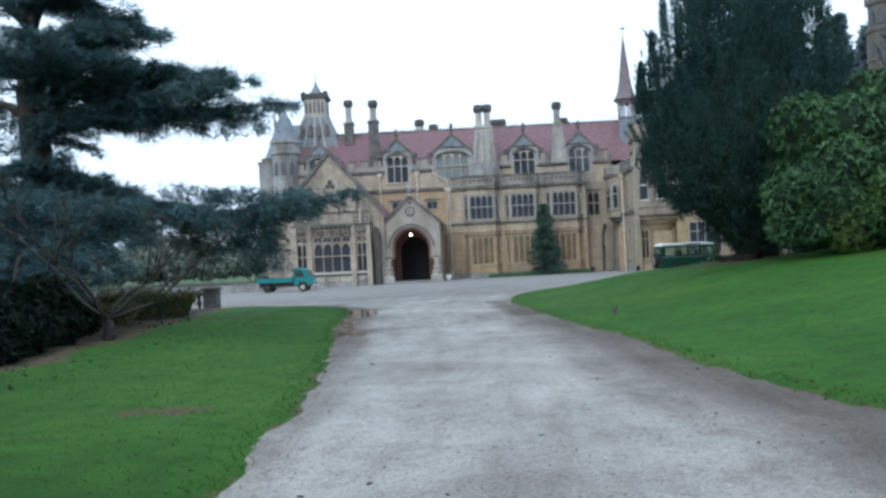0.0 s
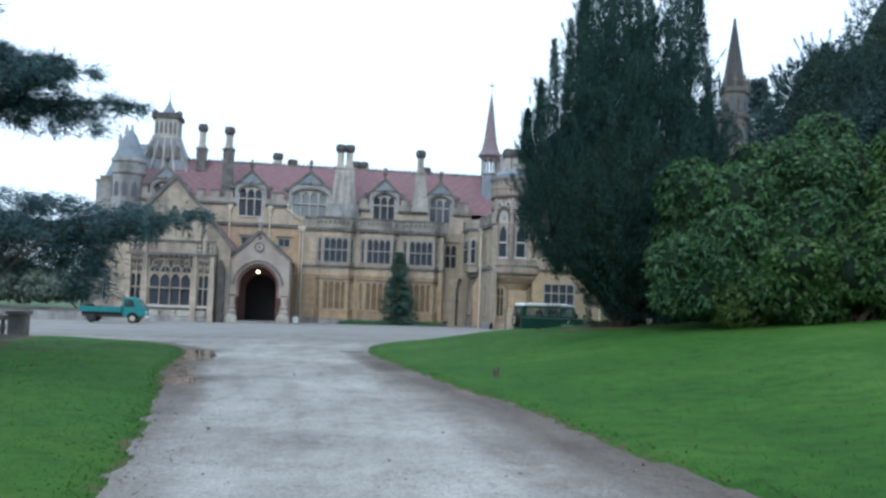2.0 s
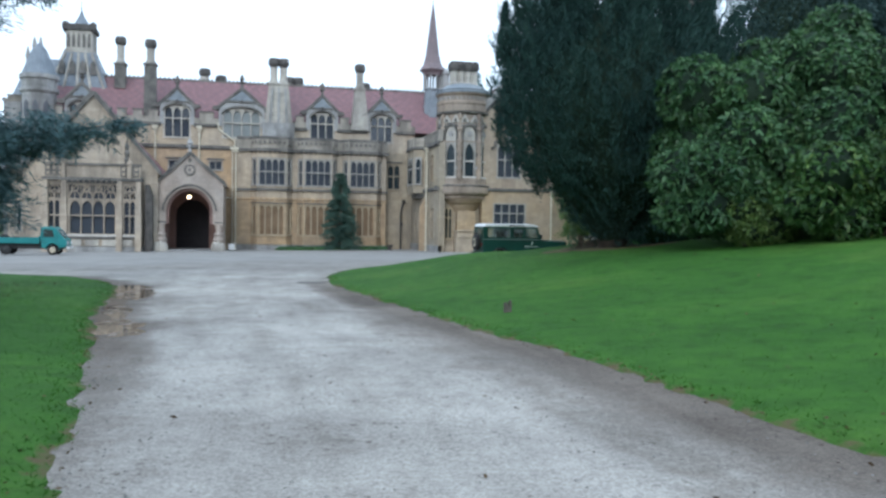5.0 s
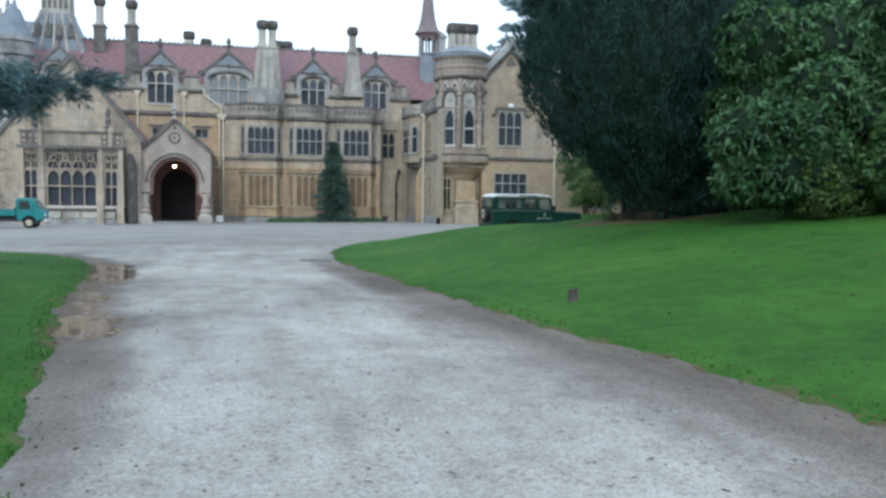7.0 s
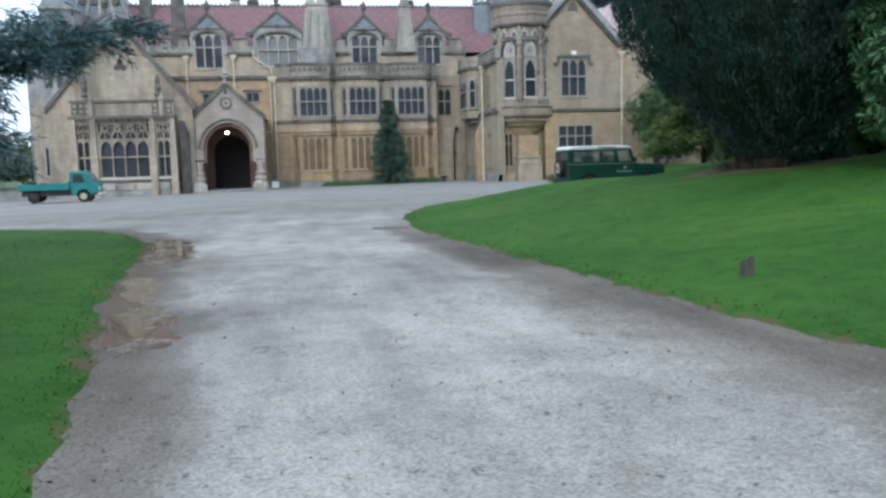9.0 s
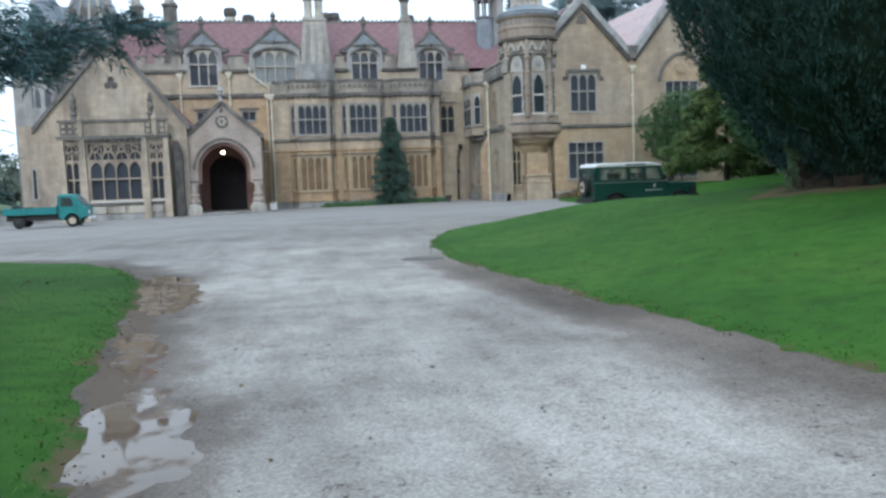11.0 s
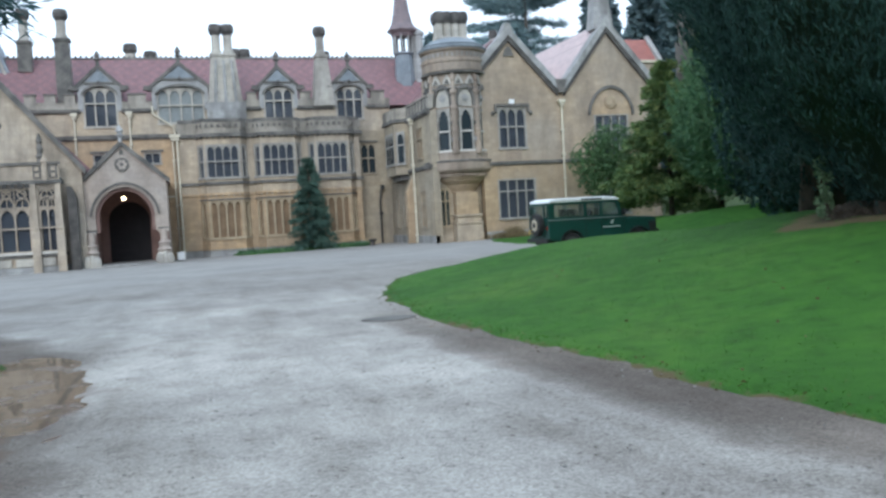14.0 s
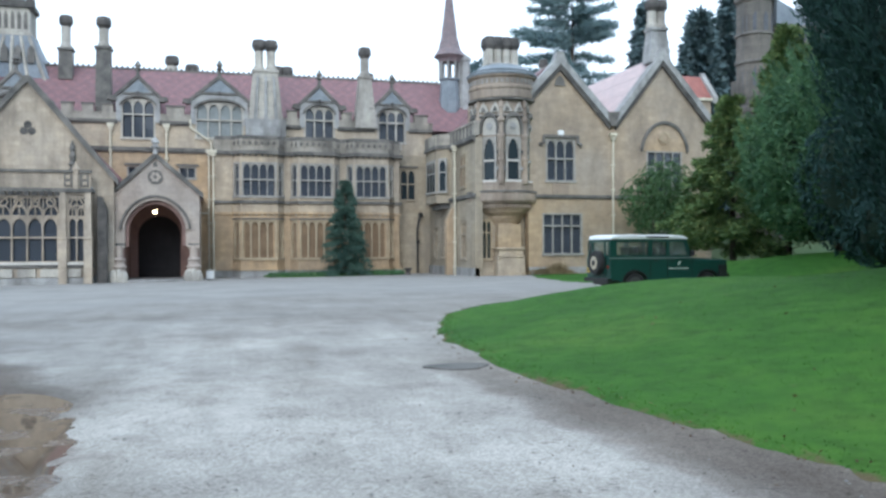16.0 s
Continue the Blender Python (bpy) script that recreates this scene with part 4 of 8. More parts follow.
def mound_shrub(name, label, x, y, lobes, n, mat, length=0.17, width=0.055, n_leaf=7, core=CROWNSHADE, category="shrub"):
    """A shrub of overlapping rounded masses; lobes are (dx, dy, z, rx, ry, rz)."""
    root = thing(name, label, category, x, y, gz(x, y))
    for i in range(5 if lobes[0][3] > 0.15 else 1):
        a = i * 1.9
        q = lobes[i % len(lobes)]
        trunk(root, [(0.3 * math.cos(a), 0.3 * math.sin(a), -0.3), (q[0] * 0.5 + 0.3 * math.cos(a), q[1] * 0.5, q[2] * 0.5), (q[0], q[1], q[2])], [0.09, 0.07, 0.03], BARK, "stem")
    area = np.array([q[3] * q[4] + q[3] * q[5] + q[4] * q[5] for q in lobes])
    pts, outs = [], []
    for i, (q, w) in enumerate(zip(lobes, area / area.sum())):
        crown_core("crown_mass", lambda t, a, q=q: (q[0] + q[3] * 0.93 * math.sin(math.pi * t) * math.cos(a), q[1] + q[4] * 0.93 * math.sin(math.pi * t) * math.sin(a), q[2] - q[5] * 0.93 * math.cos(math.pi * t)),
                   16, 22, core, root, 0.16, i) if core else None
        k = int(n * w)
        o = unit(rng.normal(size=(k, 3)))
        lump = 1 + 0.07 * np.sin(o[:, 0] * 7 + i) * np.sin(o[:, 1] * 6 + 2 * i) * np.sin(o[:, 2] * 8) + 0.06 * np.sin(o[:, 0] * 17 + o[:, 2] * 15 + i)
        s = np.array(q[3:6])
        deep = 1 - (0.16 if core else 0.6) * rng.uniform(0, 1, (k, 1)) ** 2
        pts.append(np.array(q[:3]) + o * s * lump[:, None] * deep)
        outs.append(unit(o / s))
    p, o = np.concatenate(pts), np.concatenate(outs)
    ok = p[:, 2] > -0.1
    base, way, ln, wd = rosettes(p[ok], o[ok], n_leaf, length, width)
    leaves("crown", base, way, ln, wd, mat, root, fold=0.12)
    return root


def lobes_over(big, count, r0, r1, seed):
    """Many small uneven masses that together make a large rounded shrub."""
    r = random.Random(seed)
    out = [(q[0], q[1], q[2], q[3] * 0.72, q[4] * 0.72, q[5] * 0.72) for q in big]
    for _ in range(count):
        q = big[r.randrange(len(big))]
        o = Vector((r.gauss(-0.35, 1), r.gauss(-0.35, 1), r.gauss(0.1, 0.8))).normalized()
        s = r.uniform(r0, r1)
        out.append((q[0] + o.x * q[3] * 0.78, q[1] + o.y * q[4] * 0.78, max(q[2] + o.z * q[5] * 0.78, 0.5), s, s * r.uniform(0.85, 1.1), s * r.uniform(0.7, 0.95)))
    return out


mound_shrub("rhododendron", "large glossy green rhododendron on the lawn bank", 12.2, 29.0,
            lobes_over([(-3.0, -0.7, 1.0, 1.35, 1.3, 1.35), (-2.4, 0.1, 3.0, 1.6, 1.5, 1.5), (-2.2, -0.6, 1.6, 1.7, 1.7, 1.7), (-1.0, 0.4, 3.3, 2.3, 2.2, 2.0), (0.6, -1.4, 2.3, 2.3, 2.1, 2.4), (1.8, 0.8, 4.4, 2.8, 2.6, 2.4), (-2.0, 0.6, 2.9, 1.25, 1.25, 1.2), (-0.8, 0.6, 3.5, 1.7, 1.6, 1.5), (0.6, 0.8, 4.3, 2.0, 1.9, 1.75)], 56, 0.55, 1.05, 4), 15500, RHODO, 0.23, 0.072)
mound_shrub("rhododendron", "spreading pale-tipped rhododendron beside the larger one", 11.8, 24.6,
            lobes_over([(-0.8, 0.6, 1.1, 1.2, 1.2, 1.2), (0.9, 0.2, 1.7, 1.7, 1.6, 1.7), (2.7, -0.4, 2.8, 2.2, 2.1, 2.2), (3.7, 1.6, 4.2, 2.5, 2.4, 2.3)], 26, 0.5, 0.95, 9), 6000,
            foliage("pale_rhododendron_leaves", (0.03, 0.08, 0.024), (0.062, 0.135, 0.038), 0.45, (0.12, 0.19, 0.05)), 0.22, 0.07)
mound_shrub("rhododendron", "dark rhododendron high on the bank under the trees", 17.5, 31.5,
            lobes_over([(0, 0, 3.0, 3.0, 3.0, 2.5), (2.8, -2.0, 4.0, 3.0, 2.8, 2.5), (-1.0, 2.0, 4.0, 2.6, 2.6, 2.2)], 24, 0.7, 1.2, 3), 6000, RHODO, 0.24, 0.08)
mound_shrub("shrub", "small yellow-green shrub before the rhododendrons", 9.7, 27.0, [(0, 0, 0.6, 0.75, 0.7, 0.65), (0.35, 0.1, 1.05, 0.6, 0.55, 0.5), (-0.4, -0.1, 0.85, 0.5, 0.5, 0.45), (0.1, -0.35, 0.4, 0.8, 0.5, 0.4)], 900,
            foliage("yellow_green_leaves", (0.05, 0.10, 0.025), (0.10, 0.17, 0.045), 0.5, (0.18, 0.24, 0.07)), 0.17, 0.055)
mound_shrub("sapling", "pale-leaved sapling at the yew's edge", 7.35, 33.65, [(0, 0, 0.32, 0.14, 0.12, 0.3), (0.02, 0, 0.72, 0.12, 0.1, 0.3), (-0.05, 0, 1.0, 0.1, 0.08, 0.2)], 60, PALELEAF, 0.10, 0.05, core=None)
mound_shrub("shrub", "low tangle of dry twigs and dead leaves under the yew", 8.0, 33.6, [(0, 0, 0.08, 0.14, 0.4, 0.12), (0.3, 0.1, 0.1, 0.4, 0.3, 0.14), (-0.3, 0, 0.06, 0.35, 0.25, 0.1)], 220, TWIGHEAP, 0.13, 0.018, core=None)
mound_shrub("shrub", "low leafy laurel at the foot of the yew", 13.6, 35.4, [(0, 0, 0.9, 1.2, 1.0, 1.1), (1.4, 0.6, 1.3, 1.3, 1.2, 1.4)], 1200, GREENTREE)


def conifer(name, label, x, y, z0, height, radius, n, mat, length=0.5, width=0.14, droop=-0.25, category="tree", layers=0, trunk_r=0.25, sparse=0.0, first=0.06, shape=0.85, inner=0.7):
    """A tiered conifer: whorled branches, each with its own sprays."""
    root = thing(name, label, category, x, y, gz(x, y) if z0 is None else z0)
    trunk(root, [(0, 0, -0.3), (0, 0, height * 0.5), (0, 0, height * 0.97)], [trunk_r, trunk_r * 0.6, 0.03])
    k = layers or int(height * 3.2)
    tips = []
    for i in range(k):
        t = first + (0.98 - first) * i / k
        for j in range(6):
            if rng.uniform() < sparse:
                continue
            a = rng.uniform(0, 2 * math.pi)
            r = radius * (1 - t) ** shape * rng.uniform(0.7, 1.12) + 0.08
            tips.append((math.cos(a), math.sin(a), r, height * t))
    tips = np.array(tips)
    m = rng.integers(0, len(tips), n)
    u = rng.uniform(0.12, 1.0, n) ** inner
    c, s, r, h = tips[m].T
    off = rng.normal(0, 0.16, n) * (0.3 + r * 0.5) * (1.1 - u * 0.6)
    p = np.stack([c * r * u - s * off, s * r * u + c * off, h + droop * r * u * u + rng.normal(0, 0.05, n) * (1 + r * 0.4)], 1)
    way = np.stack([c, s, np.full(n, droop * 0.6)], 1) + rng.normal(0, 0.45, (n, 3))
    leaves("crown", p, way, rng.uniform(0.6, 1.4, n) * length, rng.uniform(0.6, 1.4, n) * width, mat, root)
    g = Geo()
    for c1, s1, r1, h1 in tips[::7]:
        g.tube([(0, 0, h1 - droop * 0.1), (c1 * r1 * 0.8, s1 * r1 * 0.8, h1 + droop * r1 * 0.64)], [0.03, 0.012], 4)
    tagged(link("branchwork", g, BARK, root), kind="stuff")
    return root


conifer("christmas_tree", "decorated spruce standing before the house wall", 4.95, 84.6, float(flat(4.95, 84.6)), 7.2, 2.0, 24000, XMAS, 0.24, 0.055, -0.16, "christmas tree", trunk_r=0.07, shape=0.8, inner=1.0)
conifer("golden_conifer", "yellow-green conifer standing beyond the parked car", 20.6, 60.0, None, 8.4, 4.0, 52000, GOLDEN, 0.28, 0.075, -0.1, trunk_r=0.16, first=0.07)
conifer("golden_conifer", "slender golden-tipped conifer before the chapel turret", 21.7, 57.2, None, 11.2, 3.8, 52000, GOLDEN, 0.28, 0.075, 0.15, trunk_r=0.16, first=0.08)
upright_tree("small_tree", "feathery mid-green tree at the edge of the lawn", 22.1, 54.0, profile((0, 2.2), (0.1, 3.4), (0.3, 4.1), (0.5, 3.9), (0.7, 3.1), (0.86, 1.9), (1, 0.3)), 0.6, 8.6, 60000, GREENTREE, 0.1, 0.24, 0.06, seed=21, corefac=0.7, tufts=260)
mound_shrub("small_tree", "round-headed small green tree close to the gable wall", 23.6, 73.0, [(-0.6, 0, 4.6, 1.8, 1.5, 1.7), (0.8, 0, 5.6, 2.0, 1.6, 1.7), (0, 0, 3.3, 1.7, 1.4, 1.2), (1.8, 0, 3.6, 1.6, 1.4, 1.4)], 2600, SAPLING, 0.20, 0.07, core=None, category="tree")
mound_shrub("shrub", "dark evergreen undergrowth beneath the yews", 15.8, 43.5, [(0, 0, 1.4, 2.2, 1.8, 1.5), (3.0, 0.5, 2.0, 2.5, 2.2, 2.2), (1.2, 3.0, 3.0, 2.4, 2.2, 2.6)], 2600, YEW, 0.24, 0.07)
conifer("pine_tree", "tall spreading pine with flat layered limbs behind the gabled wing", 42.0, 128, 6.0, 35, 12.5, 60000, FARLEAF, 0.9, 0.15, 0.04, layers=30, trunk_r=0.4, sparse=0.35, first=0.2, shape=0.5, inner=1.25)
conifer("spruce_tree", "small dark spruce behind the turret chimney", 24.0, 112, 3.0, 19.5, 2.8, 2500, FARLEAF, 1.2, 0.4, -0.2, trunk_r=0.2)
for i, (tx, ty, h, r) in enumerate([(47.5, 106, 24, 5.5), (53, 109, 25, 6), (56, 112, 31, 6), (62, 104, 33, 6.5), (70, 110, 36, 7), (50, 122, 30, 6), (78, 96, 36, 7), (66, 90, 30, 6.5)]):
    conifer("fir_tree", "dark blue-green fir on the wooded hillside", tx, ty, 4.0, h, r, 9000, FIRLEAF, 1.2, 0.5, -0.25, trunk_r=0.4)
for i, (tx, ty, h, r) in enumerate([(26.3, 49, 14.5, 4.6), (31, 38, 16, 6), (33.5, 51, 19, 6), (22, 33, 9.5, 4.2), (38, 34, 20, 6.5), (28, 26, 15, 5), (29, 58, 11, 4.5)]):
    upright_tree("evergreen_tree", "dark evergreen tree on the bank behind the shrubs", tx, ty, profile((0, 0.5), (0.15, r * 0.6), (0.4, r), (0.7, r * 0.85), (0.9, r * 0.45), (1, 0.2)), 0.8, h, 26000, HILLTREE, 0.35, 0.30, 0.085, seed=10 + i, corefac=0.8, tufts=200)


# added tree, never in view, that only darkens the lawn near the start
upright_tree("evergreen_tree", "unseen evergreen added out of view to shade the lawn", -15.5, 4.0, profile((0, 0.5), (0.12, 4.0), (0.35, 6.2), (0.65, 5.2), (0.9, 2.4), (1, 0.2)), 1.0, 17.0, 16000, HILLTREE, 0.4, 0.45, 0.13, seed=41, corefac=0.85, tufts=60)


# ---- cedar and its bed ----
def cedar_tree():
    x0, y0 = -16.8, 29.5
    z0 = gz(x0, y0)
    root = thing("cedar_tree", "spreading blue-green cedar with flat layered limbs", "tree", x0, y0, z0)
    trunk(root, [(0, 0, -0.4), (0.1, 0, 3), (-0.2, 0.1, 8), (0.1, 0, 13), (0, 0, 18)], [0.75, 0.62, 0.48, 0.3, 0.06])
    # tip, height at the trunk, breadth of the sprays, sag
    limbs = [((8.7, 0.6, 7.35), 7.4, 0.9, 0.1), ((7.4, -0.6, 8.0), 7.6, 1.3, 0.3), ((5.6, 0.9, 7.3), 7.2, 1.2, 0.3), ((4.4, -0.5, 8.6), 8.2, 1.3, 0.3), ((4.5, -1.4, 9.5), 9.0, 1.4, 0.4), ((6.0, 1.8, 8.7), 8.2, 1.4, 0.4),
             ((3.0, 1.0, 10.7), 10.0, 1.4, 0.4), ((2.5, -2.2, 11.8), 11.0, 1.4, 0.4), ((2.2, 1.8, 12.9), 12.0, 1.3, 0.4), ((2.2, 2.4, 14.8), 14.0, 1.2, 0.4), ((1.3, -2.2, 15.6), 14.8, 1.2, 0.4), ((4.0, -2.6, 8.4), 8.0, 1.4, 0.4), ((2.6, -4.6, 8.8), 8.2, 1.5, 0.4),
             ((10.9, 0.7, 4.2), 6.3, 0.85, -1.35), ((9.4, 1.6, 3.75), 6.1, 0.8, -1.2), ((8.2, -0.4, 3.5), 6.0, 0.9, -0.75), ((6.4, -1.6, 3.2), 5.7, 1.0, -0.4), ((4.4, 0.8, 3.9), 5.2, 1.0, -0.2), ((4.8, -4.6, 3.7), 5.2, 1.1, -0.2), ((2.8, -7.0, 3.6), 5.0, 1.3, 0.0),
             ((2.6, -1.5, 4.8), 5.5, 1.1, 0.0), ((1.7, -2.6, 5.4), 5.5, 1.2, 0.0), ((3.2, -0.6, 4.4), 5.6, 0.8, -0.2), ((1.4, -1.4, 6.9), 6.6, 1.2, 0.1), ((-3.5, -3.0, 5.5), 5.0, 2.0, 0.4), ((-4.5, 2.0, 8.5), 7.6, 2.0, 0.4), ((-2.5, 4.5, 6.0), 5.6, 2.0, 0.4), ((-3.0, -2.0, 12.0), 11.0, 1.8, 0.4), ((2.5, 5.0, 8.0), 7.4, 1.7, 0.4)]
    # heavy low boughs that sweep down towards the bed
    limbs += [((3.4, -5.6, 2.6), 4.6, 1.3, 0.5), ((1.8, -8.0, 2.2), 4.4, 1.4, 0.6), ((-0.4, -7.2, 2.4), 4.4, 1.5, 0.6), ((-2.0, -9.0, 2.0), 4.6, 1.6, 0.6), ((0.6, -10.2, 1.7), 4.8, 1.5, 0.7),
              ((5.0, -3.6, 2.5), 4.4, 1.1, 0.4), ((3.2, -2.6, 2.9), 4.2, 1.2, 0.4), ((-1.6, -5.2, 3.0), 4.6, 1.6, 0.5), ((2.6, -4.0, 1.7), 3.6, 1.2, 0.4), ((0.2, -4.6, 1.6), 3.6, 1.4, 0.4), ((2.6, -10.6, 1.1), 4.4, 1.5, 0.6), ((1.2, -12.4, 1.0), 4.6, 1.6, 0.7), ((-1.0, -11.4, 1.2), 4.4, 1.6, 0.7), ((3.6, -8.4, 1.2), 4.2, 1.3, 0.5), ((-2.6, -12.6, 1.1), 4.6, 1.6, 0.7), ((4.1, -9.4, 1.2), 4.0, 1.3, 0.6), ((4.6, -8.0, 1.4), 4.0, 1.2, 0.6), ((5.2, -6.6, 1.6), 4.2, 1.0, 0.4)]
    r = random.Random(11)
    for i in (1, 4, 8):
        q = limbs[i]
        k = r.uniform(0.5, 0.85)
        limbs.append(((q[0][0] * k, q[0][1] * k + r.uniform(-1.6, 1.6), q[0][2] + r.uniform(-0.5, 0.7)), q[1] + r.uniform(-0.3, 0.6), q[2] * r.uniform(0.9, 1.1), 0.3))
    for i in range(9):
        z = 3.4 + 0.95 * i + r.uniform(-0.3, 0.3)
        if 4.5 < z < 7.6:
            z += 3.6
        if z > 7.6 and i % 2:
            continue
        limbs.append(((r.uniform(0.3, 4.2), r.uniform(-5.0, -1.2), z), z + r.uniform(-0.2, 0.6), r.uniform(1.3, 1.7), 0.2))
    pts, ways = [], []
    for i, (tip, z_s, wide, sag) in enumerate(limbs):
        wide *= 0.84 if tip[2] > 7.5 else 1.0
        g = Geo()
        tip = Vector(tip)
        way = Vector((tip.x, tip.y, 0)).normalized()
        side = Vector((-way.y, way.x, 0))
        start = Vector((0, 0, z_s - 0.7))
        midp = start.lerp(tip, 0.5) + Vector((0, 0, sag))
        path = [start, start.lerp(midp, 0.55) + Vector((0, 0, sag * (0.5 if sag > 0 else 0.1))), midp, midp.lerp(tip, 0.6) + Vector((0, 0, sag * (0.35 if sag > 0 else 0.1))), tip]
        g.tube([tuple(p) for p in path], [0.2, 0.15, 0.1, 0.06, 0.02], 6)
        length = tip.length
        curve = np.array([tuple(p) for p in path])
        # each limb carries side sprays of its own, some rising, some hanging
        sprays = int(4 + length * 1.1)
        for k in range(sprays):
            uu = 0.16 + 0.84 * (k + r.random()) / sprays
            a = Vector([float(np.interp(uu, np.linspace(0, 1, 5), curve[:, c]))for c in range(3)])
            s = 1 if k % 2 else -1
            reach = wide * (0.5 + 1.25 * (1 - uu)) * r.uniform(0.55, 1.25)
            dirn = (side * s * r.uniform(0.45, 1.0) + way * r.uniform(0.35, 1.0)).normalized() * reach
            lift = r.uniform(-0.42, 0.2) * reach
            n = int(24 + 64 * reach)
            t = rng.uniform(0, 1, n)
            fan = rng.normal(0, 0.17, n) * (0.45 + t * 0.8) * reach
            cr = Vector((-dirn.y, dirn.x, 0)).normalized()
            p = np.array(tuple(a)) + np.outer(t, np.array(tuple(dirn))) + np.outer(fan, np.array(tuple(cr)))
            p[:, 2] += lift * t * t + rng.normal(0, 0.06, n) - 0.2 * np.abs(fan)
            pts.append(p)
            ways.append(np.array(tuple(dirn.normalized())) + np.outer(fan * 1.4, np.array(tuple(cr))) + rng.normal(0, 0.3, (n, 3)) + np.array([0, 0, -0.12]))
        for s in (-1, 1):
            for uu in (0.35, 0.5, 0.65, 0.8):
                a = Vector([float(np.interp(uu, np.linspace(0, 1, 5), curve[:, k])) for k in range(3)])
                g.tube([tuple(a), tuple(a + (side * s * wide * 0.9 + way * wide * 0.6) * (1.2 - uu))], [0.03, 0.01], 4)
        link("limb", g, BARK, root, smooth=True)
    # a heavy end that hangs from the long lower limb
    n = 520
    t = rng.uniform(0, 1, n)
    pts.append(np.stack([7.7 + rng.normal(0, 0.3, n) * (1.1 - 0.6 * t), 0.6 + rng.normal(0, 0.4, n) * (1.1 - 0.6 * t), 4.3 - 1.9 * t], 1))
    ways.append(np.stack([rng.normal(0.3, 0.4, n), rng.normal(0, 0.4, n), np.full(n, -0.8)], 1))
    for q in range(11):
        lx = 4.4 + 3.8 * (q + r.random()) / 11
        m, hang = 130, 0.7 + (1.1 if abs(lx - 7.5) < 0.55 else r.uniform(0.0, 0.8))
        t = rng.uniform(0, 1, m)
        c = np.array([lx, 0.5 + r.uniform(-0.9, 0.9), 3.3 - 0.08 * abs(lx - 6.5)])
        pts.append(c + np.stack([0.25 * t + rng.normal(0, 0.26, m) * (1.15 - 0.6 * t), rng.normal(0, 0.34, m) * (1.1 - 0.5 * t), 0.2 - hang * t], 1))
        ways.append(np.stack([rng.normal(0.45, 0.5, m), rng.normal(0, 0.5, m), np.full(m, -0.4)], 1))
    for i in (0, 1, 5, 13, 15):
        tip, z_s = limbs[i][0], limbs[i][1]
        for q in range(9):
            f = 0.42 + 0.055 * q + r.uniform(-0.03, 0.03)
            m, hang = 120, r.uniform(0.5, 1.15)
            t = rng.uniform(0, 1, m)
            c = np.array([tip[0] * f + r.uniform(-0.3, 0.3), tip[1] * f + r.uniform(-0.7, 0.7), (z_s - 0.7) * (1 - f) + tip[2] * f + (0.25 if limbs[i][3] > 0 else -0.45) * (1 - abs(2 * f - 1))])
            pts.append(c + np.stack([rng.normal(0, 0.30, m) * (1.1 - 0.5 * t), rng.normal(0, 0.36, m) * (1.1 - 0.5 * t), 0.15 - hang * t], 1))
            ways.append(np.stack([rng.normal(0.35, 0.5, m), rng.normal(0, 0.5, m), np.full(m, -0.45)], 1))
    p, w = np.concatenate(pts), np.concatenate(ways)
    # small upright tufts of needles along each spray
    k = 6
    p2 = np.repeat(p, k, 0) + unit(np.repeat(w, k, 0)) * rng.uniform(0, 0.35, (len(p) * k, 1)) + rng.normal(0, 0.04, (len(p) * k, 3))
    w2 = np.repeat(w, k, 0) * 0.8 + rng.normal(0, 1, (len(p) * k, 3)) * np.array([0.55, 0.55, 0.25])
    leaves("crown", p2, w2, rng.uniform(0.13, 0.32, len(p2)), rng.uniform(0.016, 0.036, len(p2)), CEDAR, root)
    return root


cedar_tree()


def bare_shrub():
    """An old shrub with twisting pale bare limbs."""
    x, y = -10.9, 21.2
    root = thing("old_shrub", "old shrub with twisting pale bare limbs", "shrub", x, y, gz(x, y))
    r = random.Random(5)

    def grow(g, p, w, ln, rad, depth):
        path, rr = [p], [rad]
        for i in range(4):
            w = (w + Vector((r.uniform(-.35, .35), r.uniform(-.35, .35), r.uniform(-.15, .25)))).normalized()
            p = p + w * ln / 4
            path.append(p)
            rr.append(rad * (1 - 0.14 * (i + 1)))
        g.tube([tuple(q) for q in path], rr, 6)
        if depth:
            for _ in range(3):
                grow(g, path[r.randint(2, 4)], (w + Vector((r.uniform(-1, 1), r.uniform(-1, 1), r.uniform(-.2, .7)))).normalized(), ln * 0.6, rad * 0.5, depth - 1)
    link("trunk", Geo().tube([(0, 0, -0.2), (0.05, 0, 0.3), (0.0, 0.05, 0.62)], [0.17, 0.13, 0.1], 8), PALEBARK, root, smooth=True)
    for a, up, ln in ((0.3, 0.8, 1.9), (2.7, 0.8, 2.4), (1.4, 1.4, 1.8), (3.6, 0.6, 2.6), (0.0, 0.5, 2.3), (4.6, 1.0, 1.7)):
        g = Geo()
        grow(g, Vector((0, 0, 0.5)), Vector((math.cos(a), math.sin(a), up)).normalized(), ln, 0.056, 3)
        link("limb", g, PALEBARK, root, smooth=True)
    n = 1500
    a, rr = rng.uniform(0, 2 * np.pi, n), 3.0 * np.sqrt(rng.uniform(0, 1, n))
    p = np.stack([rr * np.cos(a) - 0.8, rr * np.sin(a), rng.uniform(0.7, 2.6, n) * (1 - rr / 5)], 1)
    leaves("crown", p, rng.normal(0, 1, (n, 3)), rng.uniform(0.06, 0.16, n), rng.uniform(0.02, 0.05, n), SHADELEAF, root)


bare_shrub()


